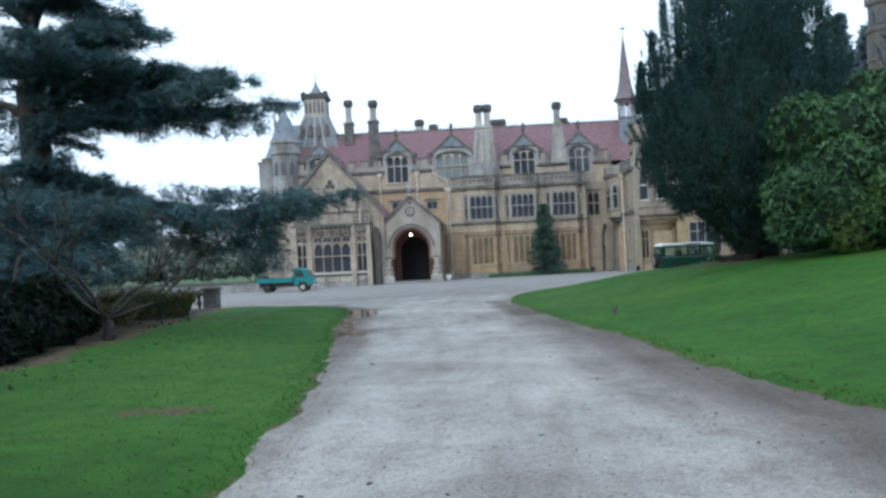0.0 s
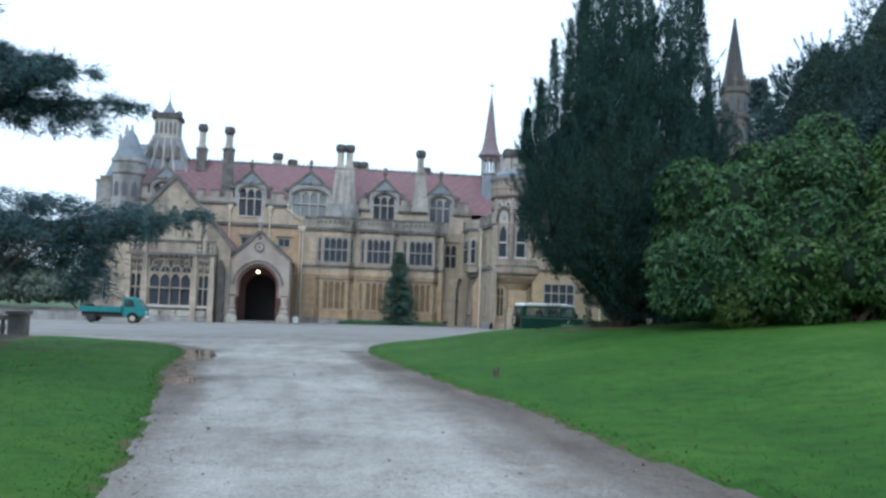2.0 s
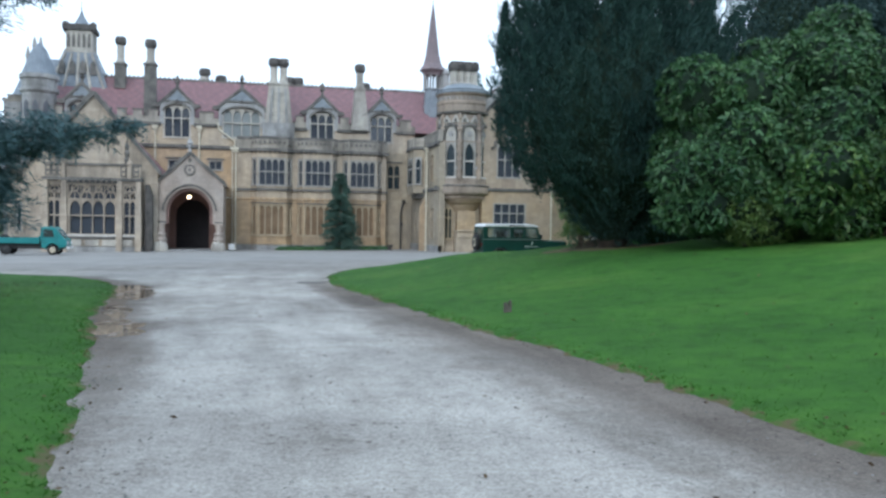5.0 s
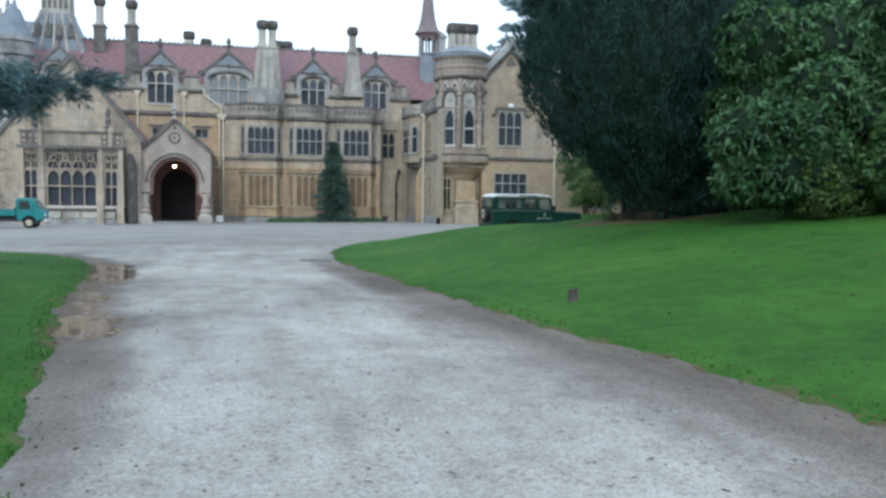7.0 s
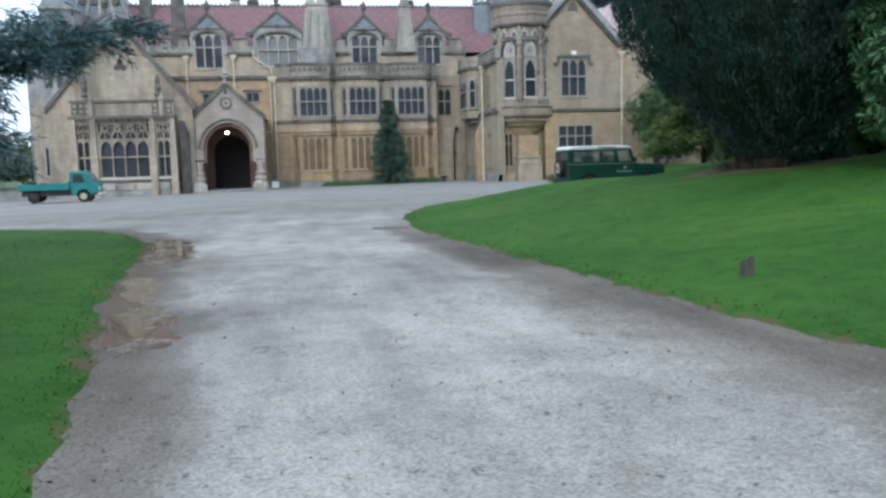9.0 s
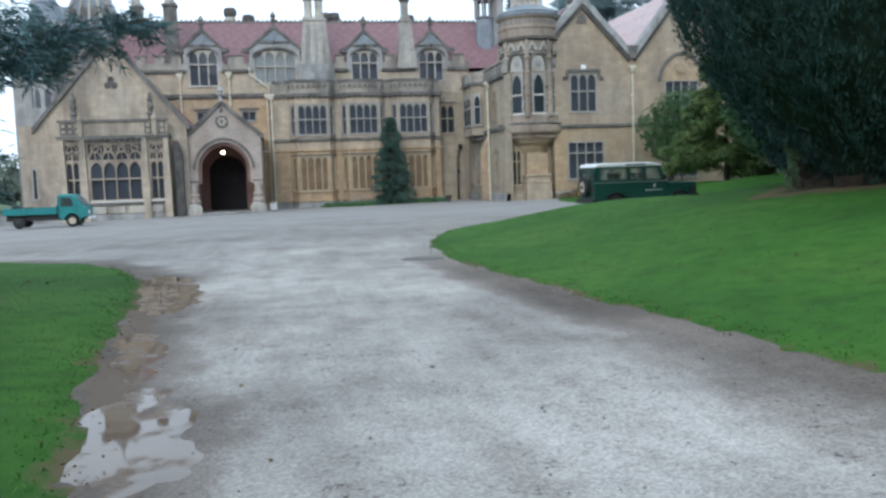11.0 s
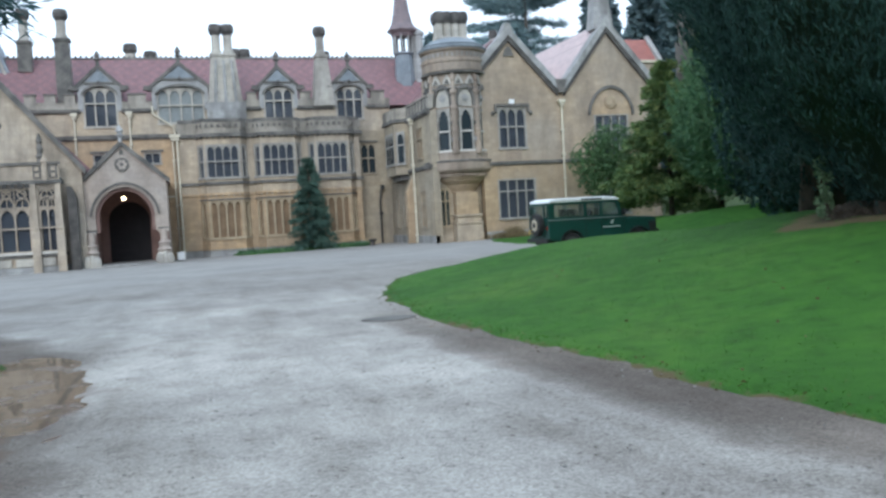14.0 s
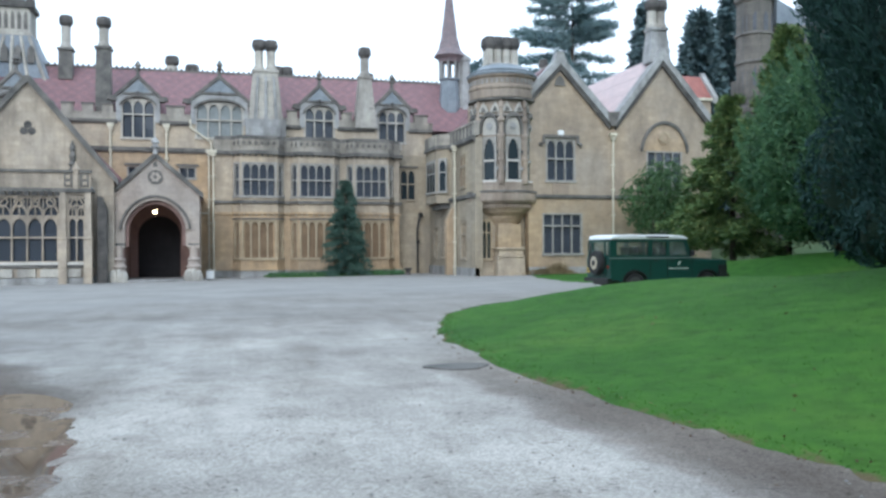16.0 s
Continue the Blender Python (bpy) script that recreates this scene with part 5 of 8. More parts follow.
def grass_clump(x, y, h, r, n):
    root = thing("ornamental_grass", "pale straw-coloured clump of tall grass", "grass clump", x, y, gz(x, y), group="grass clumps under the cedar")
    a = rng.uniform(0, 2 * np.pi, n)
    q = r * 0.5 * np.sqrt(rng.uniform(0, 1, n))
    p = np.stack([q * np.cos(a), q * np.sin(a), np.zeros(n)], 1)
    leaves("blades", p, np.stack([np.cos(a) * 0.4, np.sin(a) * 0.4, np.ones(n)], 1) + rng.normal(0, 0.12, (n, 3)), rng.uniform(0.6, 1.1, n) * h, 0.03, STRAW, root, fold=0.12)


grass_clump(-12.95, 31.4, 1.3, 1.0, 900)
grass_clump(-13.9, 31.0, 1.25, 1.0, 900)
grass_clump(-14.9, 31.6, 1.5, 1.1, 900)
grass_clump(-13.4, 27.6, 1.0, 0.9, 700)
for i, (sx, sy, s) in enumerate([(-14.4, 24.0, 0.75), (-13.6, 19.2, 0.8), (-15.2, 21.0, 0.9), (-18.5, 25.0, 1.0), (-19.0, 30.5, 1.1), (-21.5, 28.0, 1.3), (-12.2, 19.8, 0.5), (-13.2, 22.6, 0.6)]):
    mound_shrub("shrub", "dark low evergreen shrub in the cedar's shade", sx, sy, [(0, 0, 0.7 * s, 1.7 * s, 1.6 * s, 0.9 * s), (0.9 * s, 0.5 * s, 1.0 * s, 1.1 * s, 1.1 * s, 0.9 * s), (-0.8 * s, -0.6 * s, 1.3 * s, 0.7 * s, 0.8 * s, 0.6 * s), (0.2 * s, 0.8 * s, 1.6 * s, 0.6 * s, 0.6 * s, 0.5 * s)], 1300, SHADELEAF, 0.3, 0.075)
# these fill the dark shaded zone in front of the bed
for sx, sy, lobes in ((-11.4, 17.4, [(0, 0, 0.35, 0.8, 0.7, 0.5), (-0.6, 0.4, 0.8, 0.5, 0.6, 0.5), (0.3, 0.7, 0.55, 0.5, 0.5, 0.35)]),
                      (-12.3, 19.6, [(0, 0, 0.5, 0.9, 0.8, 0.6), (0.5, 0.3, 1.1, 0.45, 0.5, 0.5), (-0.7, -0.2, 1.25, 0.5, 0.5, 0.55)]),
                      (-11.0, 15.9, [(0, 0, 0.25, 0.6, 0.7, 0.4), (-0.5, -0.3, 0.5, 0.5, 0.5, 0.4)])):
    mound_shrub("shrub", "ragged evergreen shrub, near-black for shade, at the lawn's edge", sx, sy, lobes, 700, SHADELEAF, 0.26, 0.07, 6)
# far park leaves, greyed and lightened to carry the haze
FARPARK = foliage("hazed_park_leaves", (0.15, 0.19, 0.165), (0.20, 0.235, 0.20), 0.8)
NEARPARK = foliage("park_tree_leaves", (0.045, 0.068, 0.05), (0.075, 0.10, 0.07), 0.7)
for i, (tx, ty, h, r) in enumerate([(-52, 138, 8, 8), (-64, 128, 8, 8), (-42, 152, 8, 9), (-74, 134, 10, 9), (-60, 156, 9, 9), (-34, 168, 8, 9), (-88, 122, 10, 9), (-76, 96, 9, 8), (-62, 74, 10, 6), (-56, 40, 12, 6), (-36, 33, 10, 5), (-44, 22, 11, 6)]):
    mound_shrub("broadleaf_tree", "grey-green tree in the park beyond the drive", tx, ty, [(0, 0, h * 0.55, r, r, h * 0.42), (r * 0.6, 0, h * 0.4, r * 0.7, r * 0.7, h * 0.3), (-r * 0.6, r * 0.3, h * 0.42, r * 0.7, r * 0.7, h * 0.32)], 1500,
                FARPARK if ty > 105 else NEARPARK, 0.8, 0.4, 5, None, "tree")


def woodland():
    """Unseen tall woods behind the drive's start, inferred from dark panes and sized for their reflections."""
    n = 15000
    x, u = rng.uniform(-95, 95, n), rng.uniform(0, 1, n)
    top = 25 + 4 * np.sin(x * 0.21) + 3 * np.sin(x * 0.53 + 1) + 2 * np.sin(x * 1.3)
    z = u ** 0.8 * top
    y = -58 - 4 * np.sin(x * 0.3) + 5 * (u - 0.5) ** 2 * 4 + rng.normal(0, 2.0, n)
    ob = leaves("woodland", np.stack([x, y, z + flat(x, y)], 1), rng.normal(0, 1, (n, 3)) + np.array([0, 0.2, 0.1]), rng.uniform(1.5, 3.4, n), rng.uniform(0.9, 2.0, n), YEW)
    tagged(ob, "tall dark woods closing the park behind the drive", "woodland", kind="stuff")


woodland()


# ---- the house ----
mansion = thing("mansion", "large Victorian Gothic country house of golden limestone with red tiled roofs", "house")
FRONT = Matrix.Diagonal((1, -1, 1, 1))


def facing(y):
    """Frame of a wall that faces the drive: u is x, d comes out of the wall."""
    return Matrix.Translation((0, y, 0)) @ FRONT


def turned(x, y, deg):
    """Frame of a wall whose outward side is turned by deg from the drive's, clockwise from above."""
    return Matrix.Translation((x, y, 0)) @ Matrix.Rotation(radians(-deg), 4, "Z") @ FRONT


def pointed(u0, u1, zs, rise, k=4):
    """The curve of a pointed arch from its left springing to its right one."""
    w = u1 - u0
    mid = (u0 + u1) / 2
    left = [(u0 + (mid - u0) * (1 - math.cos(a)) ** 0.9 if a else u0, zs + rise * math.sin(a)) for a in [math.pi / 2 * i / k for i in range(k + 1)]]
    return left + [(2 * mid - u, z) for u, z in left[-2::-1]]


def light_head(g, u0, u1, zs, zt, d0, d1, rise):
    g.prism([(u0, zs), (u0, zt), (u1, zt), (u1, zs)] + pointed(u0, u1, zs, rise)[-2:0:-1], d0, d1)


def stone_window(m, u0, u1, z0, z1, lights, transom=None, heads=True, pane=GLASS, deep=0.22, label="", frame_mat=None, bar=0.075, pane_label=""):
    """A mullioned window set into an opening: stone frame, and each light's pane under it."""
    g = Geo(m)
    mat = frame_mat or MULLION
    jamb = 0.10
    g.box(u0 - 0.02, u0 + jamb, -deep, 0.03, z0, z1)
    g.box(u1 - jamb, u1 + 0.02, -deep, 0.03, z0, z1)
    g.box(u0 + jamb, u1 - jamb, -deep, 0.03, z1 - jamb, z1)
    g.box(u0 - 0.08, u1 + 0.08, -deep, 0.10, z0 - 0.10, z0 + 0.06)
    w = (u1 - u0 - 2 * jamb - bar * (lights - 1)) / lights
    xs = [u0 + jamb + i * (w + bar) for i in range(lights)]
    for x in xs[1:]:
        g.box(x - bar, x, -deep + 0.03, 0.015, z0 + 0.06, z1 - jamb)
    if transom:
        g.box(u0 + jamb, u1 - jamb, -deep + 0.03, 0.02, transom - 0.05, transom + 0.05)
    if heads:
        rise = min(w * 0.75, (z1 - z0) * 0.25)
        for x in xs:
            light_head(g, x, x + w, z1 - jamb - rise - 0.05, z1 - jamb + 0.005, -deep + 0.05, -0.01, rise)
    win = link("window", g, mat, mansion, label)
    for x in xs:
        link("pane", Geo(m).box(x - 0.01, x + w + 0.01, -deep * 0.75, -deep * 0.75 + 0.02, z0 + 0.05, z1 - jamb + 0.01), pane, win, pane_label)
    return win


def band(m, u0, u1, z, h=0.22, out=0.16, mat=TRIM, name="string_course"):
    return link(name, Geo(m).prism([(u0, z), (u1, z), (u1, z + h), (u0, z + h)], -0.05, out).box(u0, u1, -0.05, out * 0.55, z - h * 0.45, z), mat, mansion)


def battlement(m, u0, u1, z, low=0.5, high=1.1, mat=WEATHERED, step=1.15):
    """A crenellated parapet with capped merlons."""
    caps = []
    g = Geo(m).box(u0, u1, -0.35, 0.06, z, z + low)
    n = max(1, int((u1 - u0) / step))
    s = (u1 - u0) / n
    for i in range(n):
        a = u0 + i * s + s * 0.22
        g.box(a, a + s * 0.56, -0.35, 0.06, z + low, z + high)
        caps.append((a - 0.06, a + s * 0.56 + 0.06, -0.42, 0.13, z + high, z + high + 0.12))
    for i in range(n + 1):
        a = u0 + i * s
        g.box(max(a - s * 0.2, u0), min(a + s * 0.2, u1), -0.4, 0.11, z + low, z + low + 0.08)
    wall = link("parapet", g, mat, mansion, "weathered crenellated stone parapet")
    for c in caps:
        link("merlon_cap", Geo(m).box(*c), TRIM, wall)
    return wall


def finial(x, y, z, h, parent, mat=GREY):
    prof = [(0.15, 0), (0.12, h * 0.3), (0.30, h * 0.42), (0.12, h * 0.52), (0.26, h * 0.66), (0.2, h * 0.76), (0.04, h)]
    return link("finial", Geo().lathe(x, y, [(r, z + k) for r, k in prof], 6), mat, parent)


# walls of the main range
MW = 88.0
front = facing(MW)
OPEN_ATTIC = [(-10.72, -8.38, 9.75, 12.4), (-5.5, -2.1, 9.9, 12.3), (2.35, 4.65, 9.95, 12.3), (8.03, 10.23, 9.95, 12.3), (-18.7, -16.5, 9.8, 12.4)]
OPEN_SMALL = [(-10.3, -9.1, 6.9, 7.75), (-6.75, -5.55, 6.9, 7.75)]
link("wall", Geo(front).wall(-20.5, 12.4, 8.95, 11.0, -0.6, 0, [(a, b, c, min(d, 11.0)) for a, b, c, d in OPEN_ATTIC]), STONE, mansion, "golden upper wall of weathered ashlar")
link("wall", Geo(front).wall(-20.5, -4.2, -1.2, 8.95, -0.6, 0.0, OPEN_SMALL), ORANGE, mansion, "orange-toned lower wall of limestone")
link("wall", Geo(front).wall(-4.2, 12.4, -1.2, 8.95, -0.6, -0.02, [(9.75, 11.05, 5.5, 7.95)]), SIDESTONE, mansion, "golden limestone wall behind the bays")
for a, b, c, d in OPEN_SMALL:
    stone_window(front, a, b, c, d, 2, None, False)
    link("hood_mould", Geo(front).box(a - 0.2, b + 0.2, 0, 0.14, d + 0.05, d + 0.2), TRIM, mansion)
stone_window(front, 9.75, 11.05, 5.5, 7.95, 2, 6.75, True, DARKPANE, 0.2, "dark two-light corner window", SIDESTONE)
link("hood_mould", Geo(front).box(9.6, 11.2, 0, 0.14, 8.02, 8.16), TRIM, mansion)
band(front, -20.5, -4.0, 8.85, 0.26, 0.2)
link("attic_floor", Geo().box(-20.4, 12.3, 88.4, 98, 8.7, 8.9), DARKROOM, mansion)
link("back_wall", Geo().box(-20.5, 30, 98, 98.5, -1.2, 11.5), STONE, mansion)
link("dark_room", Geo().box(-20.3, 11.8, 91.5, 91.6, -1, 13.6), DARKROOM, mansion, "dark sheet standing in for unlit rooms behind the windows")
for a, b in ((-20.5, -18.9), (-16.3, -10.95), (-8.1, -5.85), (-1.75, 2.1), (4.9, 7.75), (10.5, 12.4)):
    battlement(front, a, b, 11.0)
    band(front, a, b, 10.84, 0.2, 0.22)


def gabled_roof(name, x0, x1, y0, y1, eave, ridge, mat, along="x", over=0.0, label=""):
    g = Geo()
    if along == "x":
        ym = (y0 + y1) / 2
        g.add([(x0, y0, eave), (x1, y0, eave), (x1, ym, ridge), (x0, ym, ridge), (x0, y1, eave), (x1, y1, eave)], [(0, 1, 2, 3), (3, 2, 5, 4), (0, 3, 4), (1, 5, 2), (0, 4, 5, 1)])
    else:
        xm = (x0 + x1) / 2
        g.add([(x0, y0, eave), (x0, y1, eave), (xm, y1, ridge), (xm, y0, ridge), (x1, y0, eave), (x1, y1, eave)], [(0, 1, 2, 3), (3, 2, 5, 4), (0, 3, 4), (1, 5, 2), (0, 4, 5, 1)])
    return link(name, g, mat, mansion, label)


gabled_roof("roof", -20.6, 17.0, 88.45, 97.6, 11.05, 15.72, ROOF, label="steep roof of red tiles laid in lozenges")
crest = Geo().box(-20.6, 16.5, 92.95, 93.1, 15.62, 15.82)
for i in range(93):
    crest.box(-20.4 + i * 0.4, -20.25 + i * 0.4, 92.99, 93.06, 15.82, 15.98)
link("ridge_cresting", crest, TRIM, mansion)


def dormer(cx, half, z0, z1, apex, top, lights, pane=GLASS, pane_label=""):
    """A gabled attic window that rises through the parapet."""
    w = half - 0.34
    g = Geo(front)
    eave = z1 + 0.35
    g.box(cx - half, cx - w, -0.5, 0.12, 10.9, eave - 0.2)
    g.box(cx + w, cx + half, -0.5, 0.12, 10.9, eave - 0.2)
    g.prism([(cx - half, eave - 0.2), (cx - w, eave - 0.2), (cx - w, z1 - 0.45)] + pointed(cx - w, cx + w, z1 - 0.45, 0.62, 6)[1:-1] + [(cx + w, z1 - 0.45), (cx + w, eave - 0.2), (cx + half, eave - 0.2), (cx + half * 0.92, eave), (cx, apex - 0.12), (cx - half * 0.92, eave)], -0.5, 0.12)
    body = link("dormer", g, GREY, mansion, "gabled stone dormer with cusped lights")
    cop = Geo(front)
    for s in (-1, 1):
        a, b = (cx + s * (half + 0.18), eave - 0.15), (cx, apex)
        cop.prism([a, b, (b[0], b[1] - 0.32), (a[0], a[1] - 0.26)] if s < 0 else [b, a, (a[0], a[1] - 0.26), (b[0], b[1] - 0.32)], -0.55, 0.26)
        cop.box(cx + s * (half + 0.16) - 0.2, cx + s * (half + 0.16) + 0.2, -0.5, 0.28, eave - 0.5, eave - 0.25)
    link("coping", cop, TRIM, body)
    hood = Geo(front)
    arc = pointed(cx - w - 0.12, cx + w + 0.12, z1 - 0.45, 0.78, 6)
    inner = pointed(cx - w, cx + w, z1 - 0.47, 0.64, 6)
    hood.prism(arc + inner[::-1], 0.1, 0.24)
    link("hood_mould", hood, TRIM, body)
    k = half / 1.4
    link("gable_panel", Geo(front).prism([(cx - 0.78 * k, apex - 1.32), (cx + 0.78 * k, apex - 1.32), (cx, apex - 0.36)], 0.1, 0.17), LEAD, body, "lead-grey panel in the dormer's gable")
    link("gable_mould", Geo(front).box(cx - 1.0 * k, cx + 1.0 * k, 0.08, 0.24, apex - 1.46, apex - 1.34), TRIM, body)
    link("boss", Geo(front).prism([(cx - 0.13, apex - 1.36), (cx, apex - 1.58), (cx + 0.13, apex - 1.36), (cx, apex - 1.2)], 0.2, 0.3), SOOTSHADE, body)
    for s in (-1, 1):
        u = cx + s * (half + 0.36)
        link("kneeler", Geo(front).prism([(u - 0.26, eave - 0.42), (u + 0.26, eave - 0.42), (u + 0.26 - 0.12 * (s > 0), eave - 0.12), (u - 0.26 + 0.12 * (s < 0), eave - 0.12)], -0.3, 0.24), TRIM, body)
    finial(cx, MW - 0.05, apex - 0.1, top - apex + 0.4, body, TRIM)
    # dark sheet close behind the panes in place of an unlit room
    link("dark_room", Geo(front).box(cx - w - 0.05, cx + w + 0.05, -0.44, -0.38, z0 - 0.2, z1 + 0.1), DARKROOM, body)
    rf = Geo()
    rf.add([(cx - half, MW + 0.3, eave - 0.1), (cx, MW + 0.3, apex - 0.25), (cx + half, MW + 0.3, eave - 0.1), (cx - half, MW + 4.2, eave - 0.1), (cx, MW + 4.2, apex - 0.25), (cx + half, MW + 4.2, eave - 0.1)],
           [(0, 3, 4, 1), (1, 4, 5, 2), (0, 1, 2), (3, 5, 4), (0, 2, 5, 3)])
    link("roof", rf, ROOF, body)
    stone_window(front, cx - w, cx + w, z0, z1 + 0.05, lights, z0 + (z1 - z0) * (0.62 if lights == 3 else 0.52), True, pane, 0.3, "attic window with cusped stone lights", PALE, 0.1, pane_label=pane_label)


dormer(-9.55, 1.5, 9.75, 12.55, 14.36, 15.05, 3)
dormer(-3.85, 2.05, 9.9, 12.5, 14.6, 15.4, 4, DULLGLASS, "pale blinded pane")
dormer(3.5, 1.48, 9.95, 12.45, 14.3, 15.05, 3)
dormer(9.13, 1.43, 9.95, 12.45, 14.28, 15.03, 3)
dormer(-17.6, 1.43, 9.8, 12.5, 14.4, 15.1, 3)


# the two-storey block with three canted bays
def bay_outline(y_wall, y_bay, centres, half_front, half_back, x0, x1, grow=0.0):
    pts = [(x0 - grow, MW - 0.1), (x0 - grow, y_wall - grow)]
    for c in centres:
        pts += [(c - half_back - grow * 0.4, y_wall - grow), (c - half_front - grow * 0.4, y_bay - grow), (c + half_front + grow * 0.4, y_bay - grow), (c + half_back + grow * 0.4, y_wall - grow)]
    return pts + [(x1 + grow, y_wall - grow), (x1 + grow, MW - 0.1)]


BAYS, YW, YB, HF, HB = (-1.1, 3.05, 7.2), 87.0, 86.25, 1.3, 1.85
BX0, BX1 = -4.2, 9.5


def bay_faces():
    for c in BAYS:
        yield c, facing(YB), c - HF, c + HF, 4
        ang = math.degrees(math.atan2(YW - YB, HB - HF))
        ln = math.hypot(YW - YB, HB - HF)
        yield c, turned(c - HB, YW, ang), 0.0, ln, 1
        yield c, turned(c + HF, YB, -ang), 0.0, ln, 1


def bay_block():
    piers = [(BX0, BAYS[0] - HB), (BAYS[0] + HB, BAYS[1] - HB), (BAYS[1] + HB, BAYS[2] - HB), (BAYS[2] + HB, BX1)]
    for a, b in piers:
        link("wall", Geo(facing(YW)).box(a, b, -0.5, 0, -1.2, 4.3), ORANGE, mansion)
        link("wall", Geo(facing(YW)).box(a, b, -0.5, 0, 4.3, 8.85), STONE, mansion)
    link("wall", Geo().box(BX0, BX0 + 0.5, YW + 0.5, MW, -1.2, 8.85), STONE, mansion)
    link("wall", Geo().box(BX1 - 0.5, BX1, YW + 0.5, MW, -1.2, 8.85), STONE, mansion)
    for c, m, a, b, lights in bay_faces():
        e = 0.07 if lights > 1 else 0.12
        up, dn = (a + e, b - e, 5.55, 8.05), (a + e, b - e, 1.0, 3.85)
        link("wall", Geo(m).wall(a, b, 4.3, 8.85, -0.4, 0, [up]), STONE, mansion)
        link("wall", Geo(m).wall(a, b, -1.2, 4.3, -0.4, 0, [dn]), ORANGE, mansion)
        stone_window(m, *up, lights, 6.78, True, GLASS, 0.22, "mullioned stone window with cusped lights")
        stone_window(m, *dn, lights, None, True, BLIND, 0.30, "blind window filled with plain stone panels", WARMMULLION, 0.11, "plain stone infill panel")
        link("drip_mould", Geo(m).box(a + 0.01, b - 0.01, -0.02, 0.1, 3.87, 3.97), TRIM, mansion)
    for z, h, out in ((8.62, 0.26, 0.24), (5.05, 0.2, 0.16), (4.25, 0.16, 0.12), (0.15, 0.12, 0.16)):
        link("string_course", Geo().plan(bay_outline(YW, YB, BAYS, HF, HB, BX0, BX1, out), z, z + h), TRIM if h > 0.17 else ORANGE, mansion)
    for c, m, a, b, lights in bay_faces():
        k = max(1, int((b - a) / 0.42))
        for q in range(k):
            u = a + (q + 0.5) * (b - a) / k
            link("carved_boss", Geo(m).prism([(u + (0.09 if j % 2 else 0.05) * math.cos(j * math.pi / 4), 4.2 + (0.07 if j % 2 else 0.04) * math.sin(j * math.pi / 4)) for j in range(8)], 0.0, 0.07), PALE, mansion)
            link("cornice_bracket", Geo(m).prism([(u - 0.07, 8.5), (u + 0.07, 8.5), (u + 0.05, 8.62), (u - 0.05, 8.62)], 0.0, 0.16), TRIM, mansion)
    link("plinth", Geo().plan(bay_outline(YW, YB, BAYS, HF, HB, BX0, BX1, 0.1), -1.2, 0.15), GREY, mansion)
    g = Geo()
    o = bay_outline(YW, YB, BAYS, HF, HB, BX0, BX1, 0.05)
    i = bay_outline(YW + 0.3, YB + 0.3, BAYS, HF, HB, BX0 + 0.3, BX1 - 0.3, -0.02)
    top = Geo()
    for z0, z1 in ((8.88, 9.15), (9.72, 9.98)):
        for k in range(len(o) - 1):
            (ax, ay), (bx, by), (cx, cy), (dx, dy) = o[k], o[k + 1], i[k + 1], i[k]
            (g if z0 < 9 else top).add([(ax, ay, z0), (bx, by, z0), (cx, cy, z0), (dx, dy, z0), (ax, ay, z1), (bx, by, z1), (cx, cy, z1), (dx, dy, z1)],
                  [(0, 1, 2, 3), (7, 6, 5, 4), (0, 4, 5, 1), (2, 6, 7, 3), (1, 5, 6, 2), (0, 3, 7, 4)])
    for k in range(len(o) - 1):
        (ax, ay), (bx, by), (cx, cy), (dx, dy) = [(p[0] * 0.85 + q[0] * 0.15, p[1] * 0.85 + q[1] * 0.15) for p, q in ((o[k], i[k]), (o[k + 1], i[k + 1]))] + [i[k + 1], i[k]]
        g.add([(ax, ay, 9.15), (bx, by, 9.15), (cx, cy, 9.15), (dx, dy, 9.15), (ax, ay, 9.72), (bx, by, 9.72), (cx, cy, 9.72), (dx, dy, 9.72)],
              [(0, 1, 2, 3), (7, 6, 5, 4), (0, 4, 5, 1), (2, 6, 7, 3), (1, 5, 6, 2), (0, 3, 7, 4)])
    rail = link("balustrade", g, WEATHERED, mansion, "weathered pierced stone balustrade over the bays")
    link("rail", top, TRIM, rail)
    for k in range(len(o) - 1):
        (ax, ay), (bx, by) = o[k], o[k + 1]
        ln = math.hypot(bx - ax, by - ay)
        m = max(1, int(ln / 0.42))
        for j in range(m if k < len(o) - 2 else m + 1):
            t = j / m
            x, y = ax + (bx - ax) * t, ay + (by - ay) * t + 0.12
            s = 0.11 if j in (0, m) else 0.06
            link("baluster", Geo().box(x - s, x + s, y - 0.15, y + 0.1, 9.15, 9.72), WEATHERED, rail)
    # dark raised shapes painted in for the shaded pierced holes; the backing is solid
    for c, m, a, b, lights in bay_faces():
        k = max(1, int((b - a) / 0.43))
        for q in range(k):
            u = a + (q + 0.5) * (b - a) / k
            link("quatrefoil", Geo(m).prism([(u + (0.15 if j % 2 else 0.08) * math.cos(j * math.pi / 4 + math.pi / 4), 9.44 + (0.18 if j % 2 else 0.09) * math.sin(j * math.pi / 4 + math.pi / 4)) for j in range(8)], 0.0, 0.065), TRIM, rail)
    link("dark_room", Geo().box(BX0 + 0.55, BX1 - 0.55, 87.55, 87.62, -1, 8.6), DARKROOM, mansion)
    link("room_floor", Geo().box(BX0 + 0.55, BX1 - 0.55, 87.05, 87.5, 4.5, 4.6), DARKROOM, mansion)
